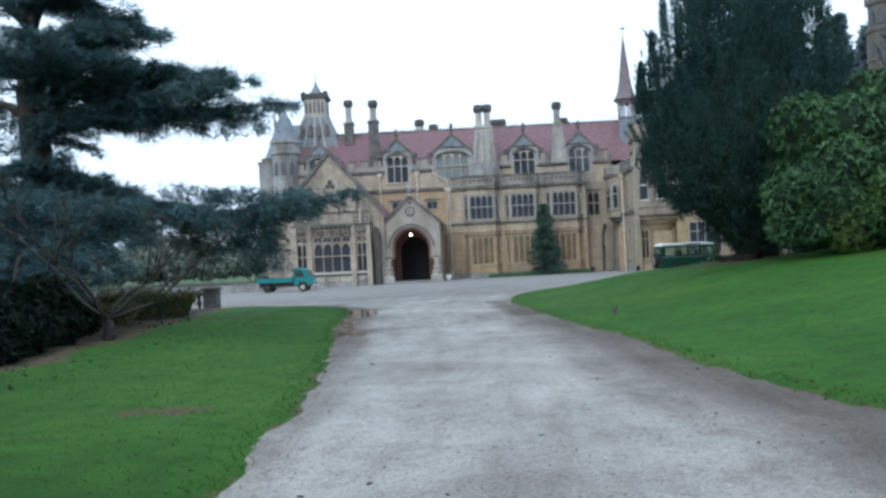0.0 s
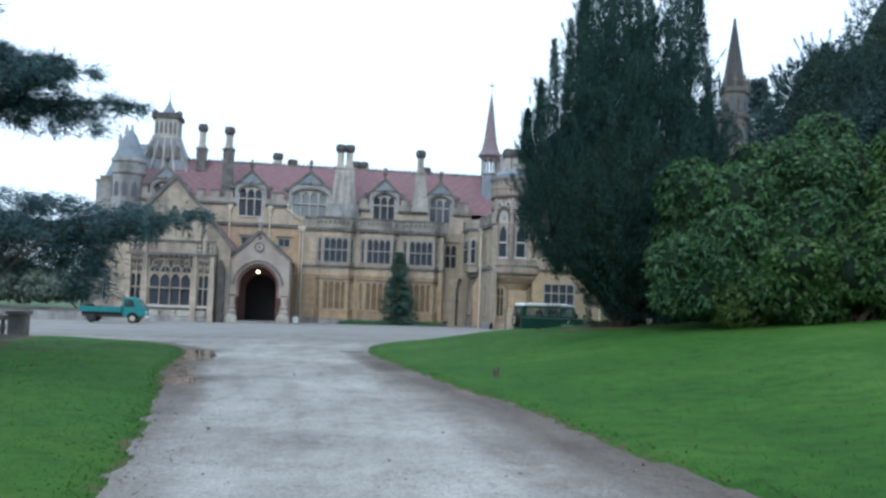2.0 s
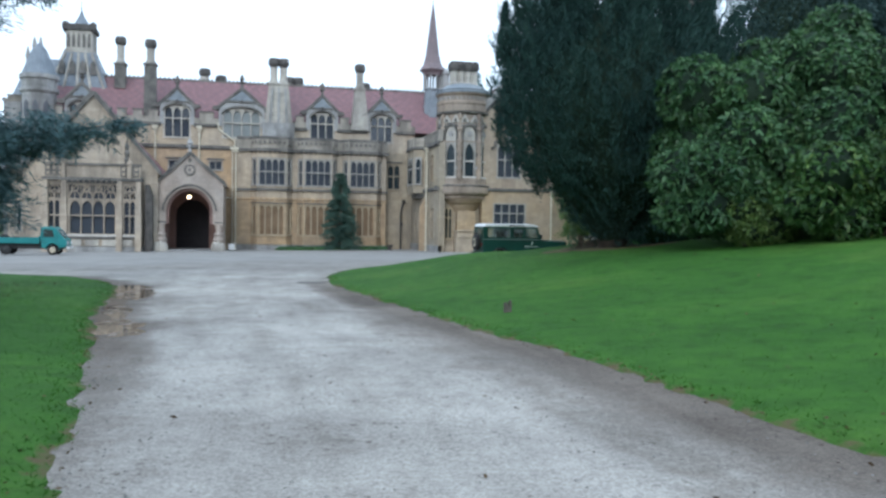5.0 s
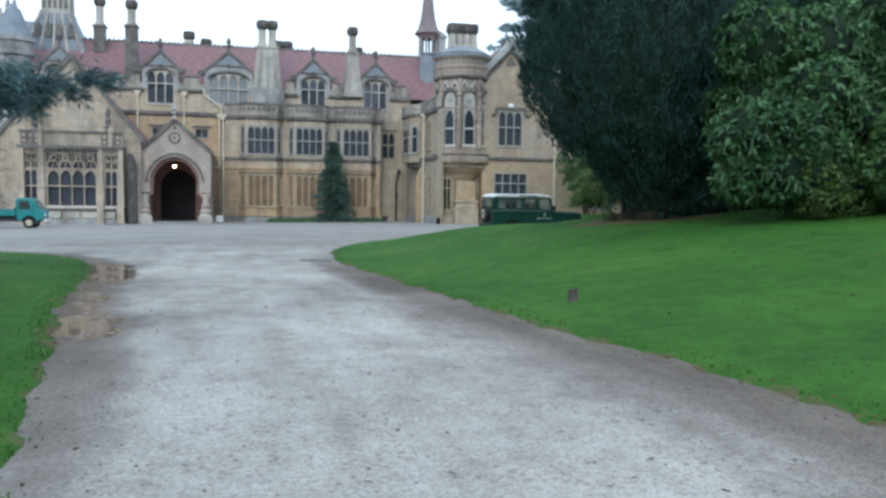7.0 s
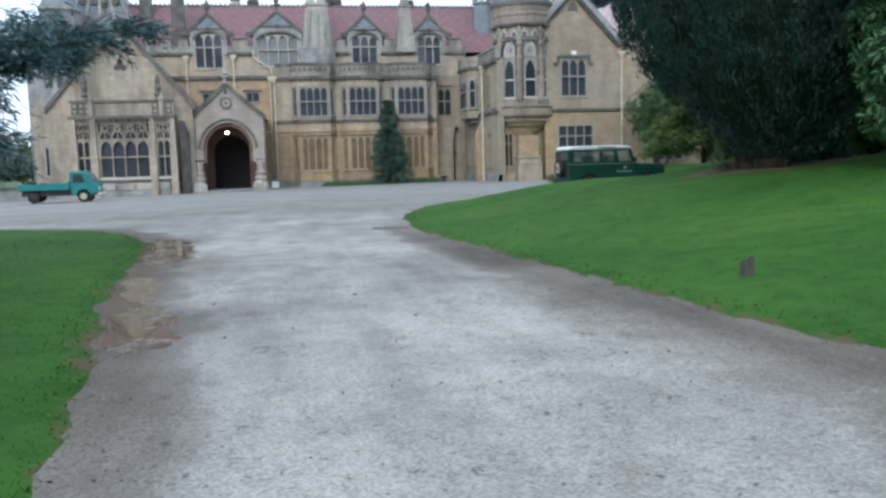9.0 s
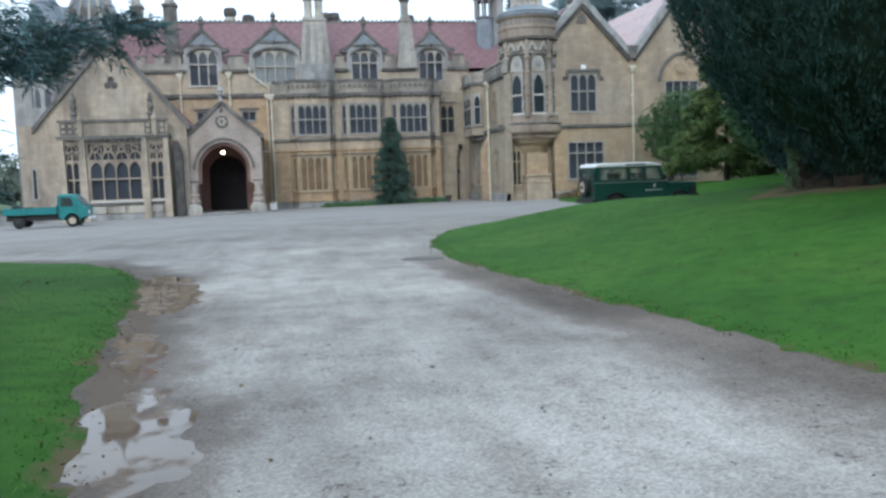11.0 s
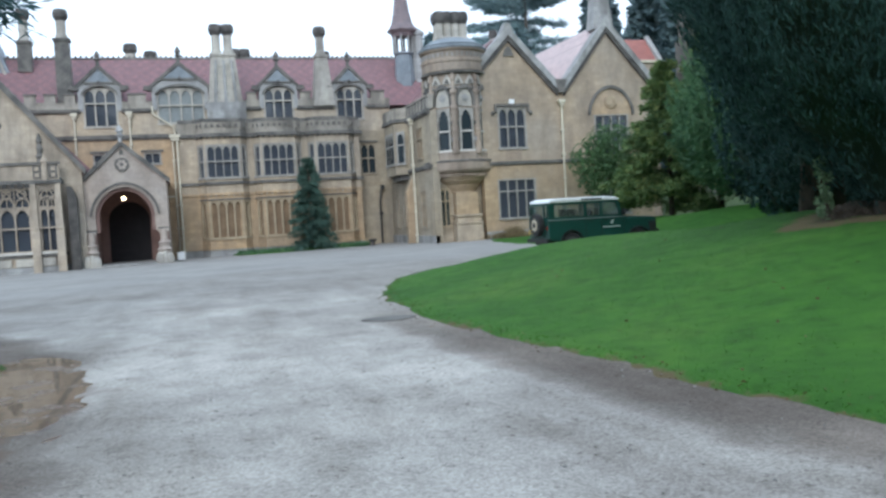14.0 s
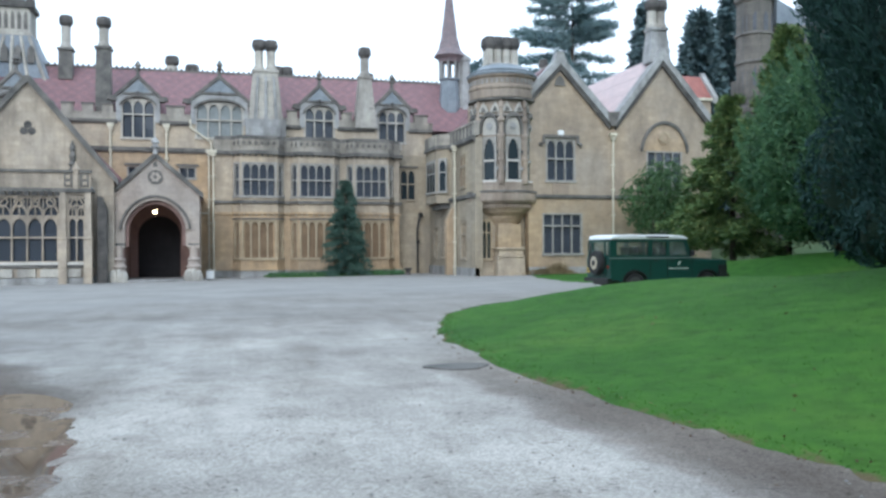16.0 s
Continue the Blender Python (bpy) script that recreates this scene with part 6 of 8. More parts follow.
    link("flat_roof", Geo().plan(bay_outline(YW + 0.2, YB + 0.2, BAYS, HF, HB, BX0 + 0.2, BX1 - 0.2, 0), 8.86, 8.95), LEAD, mansion)


bay_block()


# chimneys
def flue(parent, x, y, z0, z1, r, cap=True, mat=PALE):
    g = Geo().lathe(x, y, [(r * 1.25, z0), (r * 1.25, z0 + 0.25), (r, z0 + 0.4), (r, z1 - 0.85)], 8, 0.39)
    sh = link("flue", g, mat, parent)
    link("chimney_cap", Geo().lathe(x, y, [(r, z1 - 0.85), (r * 1.12, z1 - 0.75), (r * 1.5, z1 - 0.58), (r * 1.55, z1 - 0.3), (r * 1.35, z1 - 0.12), (r * 1.42, z1 - 0.08), (r * 1.15, z1)], 10, 0.39), SOOTSHADE, sh, "sooty crenellated chimney cap")


def stack(x, y, z0, zb, z1, wx, wy, flues, r, label, mat=GREY, taper=0.85):
    g = Geo()
    g.add([(x - wx, y - wy, z0), (x + wx, y - wy, z0), (x + wx, y + wy, z0), (x - wx, y + wy, z0), (x - wx * taper, y - wy * taper, zb), (x + wx * taper, y - wy * taper, zb), (x + wx * taper, y + wy * taper, zb), (x - wx * taper, y + wy * taper, zb)],
          [(3, 2, 1, 0), (4, 5, 6, 7), (0, 1, 5, 4), (1, 2, 6, 5), (2, 3, 7, 6), (3, 0, 4, 7)])
    g.box(x - wx * taper - 0.1, x + wx * taper + 0.1, y - wy * taper - 0.1, y + wy * taper + 0.1, zb - 0.02, zb + 0.16)
    ch = link("chimney", g, mat, mansion, label)
    for dx, dy in flues:
        flue(ch, x + dx, y + dy, zb + 0.14, z1, r)
    return ch


stack(-0.55, 88.0, 10.9, 14.9, 17.35, 1.3, 0.8, [(-0.44, 0), (0.44, 0)], 0.345, "tall double chimney of weathered stone", PALE, taper=0.68)
for dx in (-0.8, 0.0, 0.8):
    link("chimney_buttress", Geo().prism([(-0.55 + dx - 0.13, 10.9), (-0.55 + dx + 0.13, 10.9), (-0.55 + dx * 0.72 + 0.08, 14.5), (-0.55 + dx * 0.72 - 0.08, 14.5)], 87.12, 87.6), GREY, mansion)
link("chimney_base", Geo().box(-2.0, 0.9, 86.9, 88.5, 10.0, 11.3).box(-1.6, 0.5, 86.7, 88.5, 10.0, 10.7), GREY, mansion, "stepped stone foot of the chimney")
stack(7.05, 88.3, 11.0, 14.9, 17.3, 0.85, 0.7, [(0, 0)], 0.34, "single tall chimney of weathered stone", PALE, taper=0.55)
stack(-12.0, 89.3, 11.5, 16.3, 18.65, 0.55, 0.55, [(0, 0)], 0.36, "tall dark-based single chimney", TRIM, 0.9)
stack(-15.0, 92.2, 14.5, 16.7, 19.35, 0.5, 0.5, [(0, 0)], 0.34, "slender single chimney on the ridge", TRIM, 0.95)
stack(-7.5, 94.5, 14.0, 15.9, 17.2, 0.4, 0.4, [(0, 0)], 0.38, "short chimney behind the ridge", GREY, 0.95)
stack(-5.95, 94.5, 14.0, 15.6, 16.6, 0.4, 0.4, [(0, 0)], 0.38, "short chimney behind the ridge", GREY, 0.95)
stack(1.2, 94.5, 14.0, 15.6, 16.8, 0.75, 0.4, [(-0.4, 0), (0.4, 0)], 0.34, "short double chimney behind the ridge", GREY, 0.95)
stack(8.4, 94.5, 14.0, 15.5, 16.6, 0.4, 0.4, [(0, 0)], 0.34, "short chimney behind the ridge", GREY, 0.95)


# left-hand towers
def left_towers():
    g = Geo().lathe(-21.2, 88.4, [(1.42, -1.2), (1.42, 13.1), (1.62, 13.3), (1.62, 13.55), (1.45, 13.6), (1.5, 14.3), (1.66, 14.4), (1.66, 14.75)], 14)
    t = link("turret", g, GREY, mansion, "round stone stair turret with a slate cone")
    link("roof", Geo().lathe(-21.2, 88.4, [(1.5, 14.75), (1.0, 16.0), (0.6, 17.0), (0.1, 17.6)], 14), SLATE, t)
    for dx, h in ((-1.0, 17.3), (-0.45, 18.2), (0.05, 18.2)):
        link("pinnacle", Geo().lathe(-21.2 + dx, 88.6, [(0.16, 14.9), (0.16, h - 1.0), (0.24, h - 0.9), (0.06, h)], 6), GREY, t)
    for z in (11.0, 8.2):
        for a in (200, 235, 270, 305):
            x, y = -21.2 + 1.43 * math.cos(radians(a)), 88.4 + 1.43 * math.sin(radians(a))
            m = Matrix.Translation((x, y, 0)) @ Matrix.Rotation(radians(a + 90), 4, "Z") @ FRONT
            link("window", Geo(m).prism([(-0.22, z), (0.22, z), (0.22, z + 1.1), (0, z + 1.5), (-0.22, z + 1.1)], -0.05, 0.03), DARKROOM, t, "narrow pointed turret light")
    link("wall", Geo().box(-24.3, -22.0, 89.2, 97, -1.2, 12.6), GREY, mansion)
    battlement(facing(89.2), -24.4, -22.4, 12.5, 0.2, 0.5)
    sk = Geo().add([(-21.9, 91.6, 13.2), (-15.6, 91.6, 13.2), (-15.6, 98, 13.2), (-21.9, 98, 13.2), (-19.95, 92.3, 17.9), (-17.45, 92.3, 17.9), (-17.45, 95.0, 17.9), (-19.95, 95.0, 17.9)],
                   [(3, 2, 1, 0), (4, 5, 6, 7), (0, 1, 5, 4), (1, 2, 6, 5), (2, 3, 7, 6), (3, 0, 4, 7)])
    link("roof", sk, SLATE, mansion, "steep blue slate roof round the tower")
    link("roof", Geo().add([(-24.6, 92.6, 13.2), (-19.5, 92.6, 13.2), (-19.5, 98.4, 13.2), (-24.6, 98.4, 13.2), (-23.6, 95.5, 17.5), (-19.5, 95.5, 17.5)],
                           [(3, 2, 1, 0), (0, 1, 5, 4), (2, 3, 4, 5), (1, 2, 5), (3, 0, 4)]), SLATE, mansion, "blue slate roof ridge behind the turret")
    tw = Geo().box(-19.85, -17.55, 92.4, 94.9, 17.8, 19.9).box(-20.0, -17.4, 92.25, 95.05, 17.7, 17.95)
    for i in range(5):
        f = i / 4
        lo, hi = (-21.2 + 4.9 * f, 91.7, 14.0), (-19.85 + 2.3 * f, 92.22, 17.6)
        link("roof_rib", Geo().tube([lo, hi], 0.13, 6), PALE, mansion)
        if i < 4:
            mx = (lo[0] + hi[0]) / 2 + 0.45
            link("louvre", Geo(facing(91.9)).prism([(mx - 0.25, 15.6), (mx + 0.25, 15.6), (mx + 0.22, 16.6), (mx, 16.9), (mx - 0.22, 16.6)], -0.3, 0.12), TRIM, mansion)
    t2 = link("tower", tw, PALE, mansion, "square stone lantern tower with blind arcades")
    link("parapet", Geo().box(-20.05, -17.35, 92.2, 95.1, 19.8, 20.2).box(-19.95, -17.45, 92.3, 95.0, 20.2, 20.36), SOOTSHADE, t2)
    for px in (-19.9, -17.5):
        link("corner_bartizan", Geo().lathe(px, 92.55, [(0.1, 19.5), (0.3, 19.85), (0.34, 20.25), (0.28, 20.5), (0.08, 20.62)], 8), SOOTSHADE, t2)
    # dark slabs proud of the wall paint the shade of the arcade
    for i in range(5):
        x = -19.75 + i * 0.45
        link("recess_shade_slab", Geo(facing(92.4)).prism([(x, 18.2), (x + 0.26, 18.2), (x + 0.26, 19.2), (x + 0.13, 19.6), (x, 19.2)], -0.05, 0.02), TRIM, t2)
    link("spirelet", Geo().lathe(-18.7, 93.6, [(0.85, 20.3), (0.5, 20.9), (0.22, 21.4), (0.06, 21.9), (0.03, 22.8)], 8), SLATE, t2)


left_towers()


# hall with its great window
def hall():
    y0 = 80.0
    m = facing(y0)
    xl, xr, ap = -21.6, -10.35, (-15.3, 12.15)
    g = Geo(m).prism([(xl, 5.3), (xr, 5.3), (xr, 6.45), (ap[0] + 0.2, ap[1]), (ap[0] - 0.2, ap[1]), (-20.4, 6.3), (xl, 6.3)], -0.6, 0)
    link("wall", g, HALL, mansion, "broad gable wall of pale stone")
    link("wall", Geo(m).wall(xl, -18.75, -1.2, 5.3, -0.6, 0, [(-20.95, -20.55, 1.2, 3.4)]), HALL, mansion)
    link("wall", Geo(m).box(-11.6, xr, -0.6, 0, -1.2, 5.3), HALL, mansion)
    stone_window(m, -20.95, -20.55, 1.2, 3.4, 1, None, True)
    for s, (ex, ez) in ((-1, (-20.7, 6.15)), (1, (xr + 0.25, 6.15))):
        pts = [(ex, ez), (ap[0] + s * 0.15, ap[1] + 0.25), (ap[0], ap[1] + 0.25), (ap[0], ap[1] - 0.12), (ex, ez - 0.4)]
        link("coping", Geo(m).prism(pts if s < 0 else pts[::-1], -0.6, 0.22), TRIM, mansion)
    # solid dark plates paint the unlit trefoil; the wall is not pierced
    tre = Geo(m)
    for a in (90, 210, 330):
        c = (-15.3 + 0.26 * math.cos(radians(a)), 9.15 + 0.26 * math.sin(radians(a)))
        tre.prism([(c[0] + 0.24 * math.cos(k * math.pi / 5), c[1] + 0.24 * math.sin(k * math.pi / 5)) for k in range(10)], -0.1, 0.02)
    link("trefoil", tre, SOOTSHADE, mansion, "dark trefoil slab standing in for an opening in the gable")
    gabled_roof("roof", -20.9, -9.75, 80.4, 88.3, 5.8, 11.9, ROOF, "y", label="red tiled roof of the hall")
    link("wall", Geo().box(xr - 0.6, xr, 80.6, 88, -1.2, 6.0), HALL, mansion)
    link("wall", Geo().box(xl, xl + 0.6, 80.6, 88, -1.2, 6.0), HALL, mansion)
    link("dark_room", Geo().box(xl + 0.7, xr - 0.7, 85, 85.1, -1, 6), DARKROOM, mansion)
    # square bay in front
    yb = 79.0
    mb = facing(yb)
    bl, br_ = -18.75, -11.6
    holes = [(-18.5, -17.5, 0.95, 5.05), (-16.95, -13.4, 0.95, 5.05), (-12.9, -11.9, 0.95, 5.05)]
    link("wall", Geo(mb).wall(bl, br_, -1.2, 5.3, -0.5, 0, holes), HALL, mansion, "square bay of pale stone with traceried windows")
    for a in (bl, br_ - 0.5):
        link("wall", Geo().box(a, a + 0.5, yb + 0.5, y0, -1.2, 5.3), HALL, mansion)
    for (a, b, c, d), n in zip(holes, (2, 4, 2)):
        stone_window(mb, a, b, c, 3.75, n, 2.45, True, GLASS, 0.3, "tall window with pointed stone lights", HALL)
        tr = Geo(mb)
        w = (b - a) / (n * 2)
        for k in range(n * 2):
            tr.box(a + k * w - 0.025, a + k * w + 0.025, -0.2, -0.06, 3.7, 4.3 if k % 2 else 5.0)
        for k in range(n):
            c = a + (k + 0.5) * 2 * w
            for q in range(8):
                e = [(c + rr * math.cos((q + s) * math.pi / 4), 4.62 + rr * math.sin((q + s) * math.pi / 4)) for rr, s in ((0.3, 0), (0.3, 1), (0.22, 1), (0.22, 0))]
                tr.prism(e, -0.2, -0.05)
            o1, i1 = pointed(a + 2 * k * w, a + 2 * (k + 1) * w, 3.8, 0.6, 5), pointed(a + 2 * k * w + 0.06, a + 2 * (k + 1) * w - 0.06, 3.8, 0.52, 5)
            tr.prism(o1 + i1[::-1], -0.22, -0.03)
        for k in range(n - 1):
            o1, i1 = pointed(a + 2 * k * w, a + 2 * (k + 2) * w, 3.8, 1.15, 6), pointed(a + 2 * k * w + 0.07, a + 2 * (k + 2) * w - 0.07, 3.8, 1.05, 6)
            tr.prism(o1 + i1[::-1], -0.24, -0.02)
        tr.box(a, b, -0.28, 0.0, 3.68, 3.8).box(a, b, -0.28, 0.02, 4.9, 5.0)
        tw = link("tracery", tr, HALL, mansion, "stone tracery over the window's lights")
        link("pane", Geo(mb).box(a, b, -0.22, -0.2, 3.8, 4.95), GLASS, tw)
    for u in (bl + 0.12, -17.25, -13.15, br_ - 0.12):
        b1 = Geo(mb).box(u - 0.24, u + 0.24, 0, 0.35, -1.2, 2.4).prism([(u - 0.2, 2.4), (u + 0.2, 2.4), (u + 0.16, 5.2), (u - 0.16, 5.2)], 0, 0.22)
        b1.box(u - 0.27, u + 0.27, 0, 0.4, 2.35, 2.5)
        link("buttress", b1, HALL, mansion)
    link("string_course", Geo().box(bl - 0.15, br_ + 0.15, yb - 0.2, y0, 5.22, 5.45), TRIM, mansion)
    link("string_course", Geo().box(bl - 0.12, br_ + 0.12, yb - 0.16, y0, 0.62, 0.8), TRIM, mansion)
    link("plinth", Geo().box(bl - 0.1, br_ + 0.1, yb - 0.12, y0, -1.2, 0.0).box(xl - 0.08, xr + 0.08, y0 - 0.1, y0 + 0.5, -1.2, 0.05), GREY, mansion)
    par = link("parapet", Geo(mb).box(bl, br_, -0.25, 0.0, 5.45, 6.42), HALL, mansion, "solid stone parapet with carved end panels over the square bay")
    link("coping", Geo(mb).box(bl - 0.06, br_ + 0.06, -0.32, 0.12, 6.42, 6.58), TRIM, par)
    for u0, u1 in ((bl + 0.08, bl + 1.45), (br_ - 1.5, br_ - 0.08)):
        link("panel", Geo(mb).box(u0, u1, -0.02, 0.03, 5.55, 6.36), TRIM, par, "dark carved panel")
        for i in range(3):
            c = u0 + (i + 0.5) * (u1 - u0) / 3
            for dz in (5.76, 6.16):
                link("carving", Geo(mb).prism([(c + (0.19 if q % 2 else 0.1) * math.cos(q * math.pi / 4), dz + (0.19 if q % 2 else 0.1) * math.sin(q * math.pi / 4)) for q in range(8)], 0.02, 0.1), HALL, par)
    link("flat_roof", Geo().box(bl, br_, yb + 0.2, y0, 5.45, 5.6), LEAD, mansion)
    link("pinnacle", Geo().lathe(-12.4, yb - 0.05, [(0.2, 5.4), (0.2, 6.5), (0.26, 6.6), (0.1, 6.9), (0.03, 7.1)], 6), HALL, mansion)
    link("pinnacle", Geo().lathe(-17.3, yb - 0.05, [(0.2, 5.4), (0.2, 6.5), (0.26, 6.6), (0.03, 7.0)], 6), HALL, mansion)
    for u in (-17.9, -12.75):
        link("gable_finial", Geo().lathe(u, y0 - 0.12, [(0.2, 6.5), (0.16, 6.9), (0.26, 7.0), (0.13, 7.2), (0.2, 7.55), (0.1, 7.8), (0.18, 8.0), (0.03, 8.5)], 6), TRIM, mansion, "dark weathered crocketed finial")
    for k in range(9):
        u = -16.9 + k * 0.43
        link("cresting", Geo(mb).prism([(u - 0.2, 5.0), (u + 0.2, 5.0), (u + 0.14, 5.16), (u, 5.3 + 0.05 * (k % 3)), (u - 0.14, 5.16)], 0.0, 0.14), SOOTSHADE, mansion)
    link("sill_course", Geo(mb).box(bl - 0.05, br_ + 0.05, 0.0, 0.2, 0.8, 0.95), PALEDRESS, mansion, "pale sill course under the great window")
    for k in range(5):
        link("plinth_panel", Geo(mb).box(bl + 0.5 + k * 1.28, bl + 1.5 + k * 1.28, 0.1, 0.14, 0.05, 0.55), PALE, mansion)
    link("buttress", Geo(m).prism([(-11.25, -1.2), (-10.7, -1.2), (-10.7, 4.2), (-11.0, 5.0), (-11.25, 5.0)], 0, 0.75), SOOTSHADE, mansion, "dark corner buttress beside the porch")


hall()


# porch
def porch():
    y0 = 80.4
    m = facing(y0)
    arch = pointed(-9.75, -6.05, 3.05, 1.85, 8)
    g = Geo(m).prism([(-10.4, 1.9), (-10.4, 5.55), (-7.9, 7.65), (-5.2, 5.55), (-5.2, 1.9), (-6.05, 1.9)] + arch[::-1] + [(-9.75, 1.9)], -0.55, 0)
    link("porch_front", g, PINK, mansion, "pinkish stone porch gable with a pointed arch")
    for s, ex in ((-1, -10.65), (1, -4.95)):
        pts = [(ex, 5.35), (-7.9, 7.95), (-7.9, 7.6), (ex, 5.02)]
        link("coping", Geo(m).prism(pts if s < 0 else pts[::-1], -0.6, 0.2), TRIM, mansion)
    finial(-7.9, y0 - 0.1, 7.8, 1.15, mansion)
    for k, (g0, mat, out, name) in enumerate(((0.16, PINK, 0.10, "archivolt"), (0.34, TRIM, 0.20, "hood_mould"))):
        o, i = pointed(-9.75 - g0, -6.05 + g0, 3.0, 1.85 + g0, 8), pointed(-9.75 - g0 + 0.13, -6.05 + g0 - 0.13, 3.0, 1.85 + g0 - 0.13, 8)
        link(name, Geo(m).prism(o + i[::-1], -0.02, out), mat, mansion)
    link("rosette", Geo(m).prism([(-7.9 + 0.46 * math.cos(k * math.pi / 8), 6.35 + 0.46 * math.sin(k * math.pi / 8)) for k in range(16)], -0.02, 0.08), TRIM, mansion, "round carved panel in the porch gable")
    ro = Geo(m)
    for k in range(6):
        a = k * math.pi / 3
        ro.prism([(-7.9 + 0.22 * math.cos(a) + 0.12 * math.cos(q * math.pi / 4), 6.35 + 0.22 * math.sin(a) + 0.12 * math.sin(q * math.pi / 4)) for q in range(8)], 0.05, 0.12)
    link("rosette_carving", ro, PINK, mansion)
    for x in (-10.1, -5.55):
        link("pier", Geo(m).box(x - 0.3, x + 0.3, -0.5, 0.02, 1.2, 1.95), REDSTONE, mansion)
        link("column", Geo().lathe(x, y0 - 0.05, [(0.5, -0.9), (0.5, -0.05), (0.42, 0.05), (0.42, 0.5), (0.5, 0.6), (0.36, 0.75), (0.36, 0.95), (0.44, 1.05), (0.25, 1.2), (0.23, 1.95)], 10), PINK, mansion, "stout stone column at the porch mouth")
        link("capital", Geo(m).box(x - 0.36, x + 0.36, -0.5, 0.12, 1.9, 2.1), TRIM, mansion)
    for x, a in ((-10.4, 0.45), (-5.65, 0.45)):
        link("wall", Geo().box(x, x + a, y0 + 0.5, MW, -1.2, 5.4), PINK, mansion)
    for x in (-9.93, -5.75):
        link("porch_lining", Geo().box(x, x + 0.08, y0 + 0.55, 85.2, -1.0, 5.2), REDSTONE, mansion)
    link("porch_ceiling", Geo().box(-9.9, -5.7, y0 + 0.55, 85.2, 5.0, 5.15), REDSTONE, mansion)
    gabled_roof("roof", -10.6, -5.0, y0 + 0.4, 88, 5.3, 7.6, ROOF, "y")
    door_arch = pointed(-9.35, -6.55, 2.8, 1.25, 6)
    back = Geo(facing(85.2)).prism([(-9.9, -0.9), (-9.9, 5.1), (-5.7, 5.1), (-5.7, -0.9), (-6.55, -0.9)] + door_arch[::-1] + [(-9.35, -0.9)], -0.4, 0)
    link("inner_wall", back, REDSTONE, mansion, "red-toned inner porch wall")
    dr = link("door", Geo(facing(85.35)).prism([(-9.35, -0.9), (-6.55, -0.9)] + door_arch[::-1], -0.12, 0), OAK, mansion, "dark oak double door, shut")
    for k in range(9):
        u = -9.2 + k * 0.29
        link("board", Geo(facing(85.35)).box(u, u + 0.2, 0, 0.03, -0.35, 2.6), OAK, dr)
    o, i = pointed(-9.75, -6.05, 3.0, 1.85, 8), pointed(-9.53, -6.27, 3.0, 1.63, 8)
    link("inner_order", Geo(m).prism([(-9.75, 1.9)] + o + [(-6.05, 1.9), (-6.27, 1.9)] + i[::-1] + [(-9.53, 1.9)], -0.5, -0.22), REDSTONE, mansion, "reddish inner order of the arch")
    for x in (-10.1, -5.55):
        for dx, h in ((-0.3, 0.42), (0.28, 0.34), (0.0, 0.5)):
            link("foot_stone", Geo().lathe(x + dx, y0 - 0.35, [(0.3, -0.9), (0.32, 0.0), (0.24, h * 0.7), (0.1, h)], 7, dx), PALE, mansion, bevel=0.02)
        for k in range(4):
            link("carved_leaf", Geo().lathe(x - 0.27 + 0.18 * k, y0 - 0.14, [(0.03, 1.72), (0.09, 1.8), (0.11, 1.9), (0.04, 1.98)], 6), PINK, mansion)
    # dark plate that paints the niche's shade on the flat gable
    link("niche_shade_slab", Geo(m).prism([(-8.03, 7.0), (-7.77, 7.0), (-7.77, 7.22), (-7.9, 7.4), (-8.03, 7.22)], -0.02, 0.03), TRIM, mansion)
    link("porch_step", Geo().box(-10.3, -5.3, 79.9, 85.3, -1.0, float(flat(-8, 80)) + 0.12), GREY, mansion)
    lamp = link("porch_lamp", Geo().lathe(-8.05, 82.2, [(0.04, 4.08), (0.11, 4.1), (0.14, 4.18), (0.11, 4.26), (0.05, 4.3)], 10), HALFLIT, mansion, "lit lantern hanging in the porch", smooth=True)
    link("lamp_rod", Geo().tube([(-8.05, 82.2, 4.4), (-8.05, 82.2, 5.05)], 0.02, 5), BLACK, lamp)


porch()
lamp_light = new("porch_lamp_light", bpy.data.lights.new("porch_lamp_light", "POINT"))
lamp_light.data.energy, lamp_light.data.color, lamp_light.data.shadow_soft_size = 5, (1.0, 0.62, 0.34), 0.2
lamp_light.location = (-8.05, 81.9, 3.85)


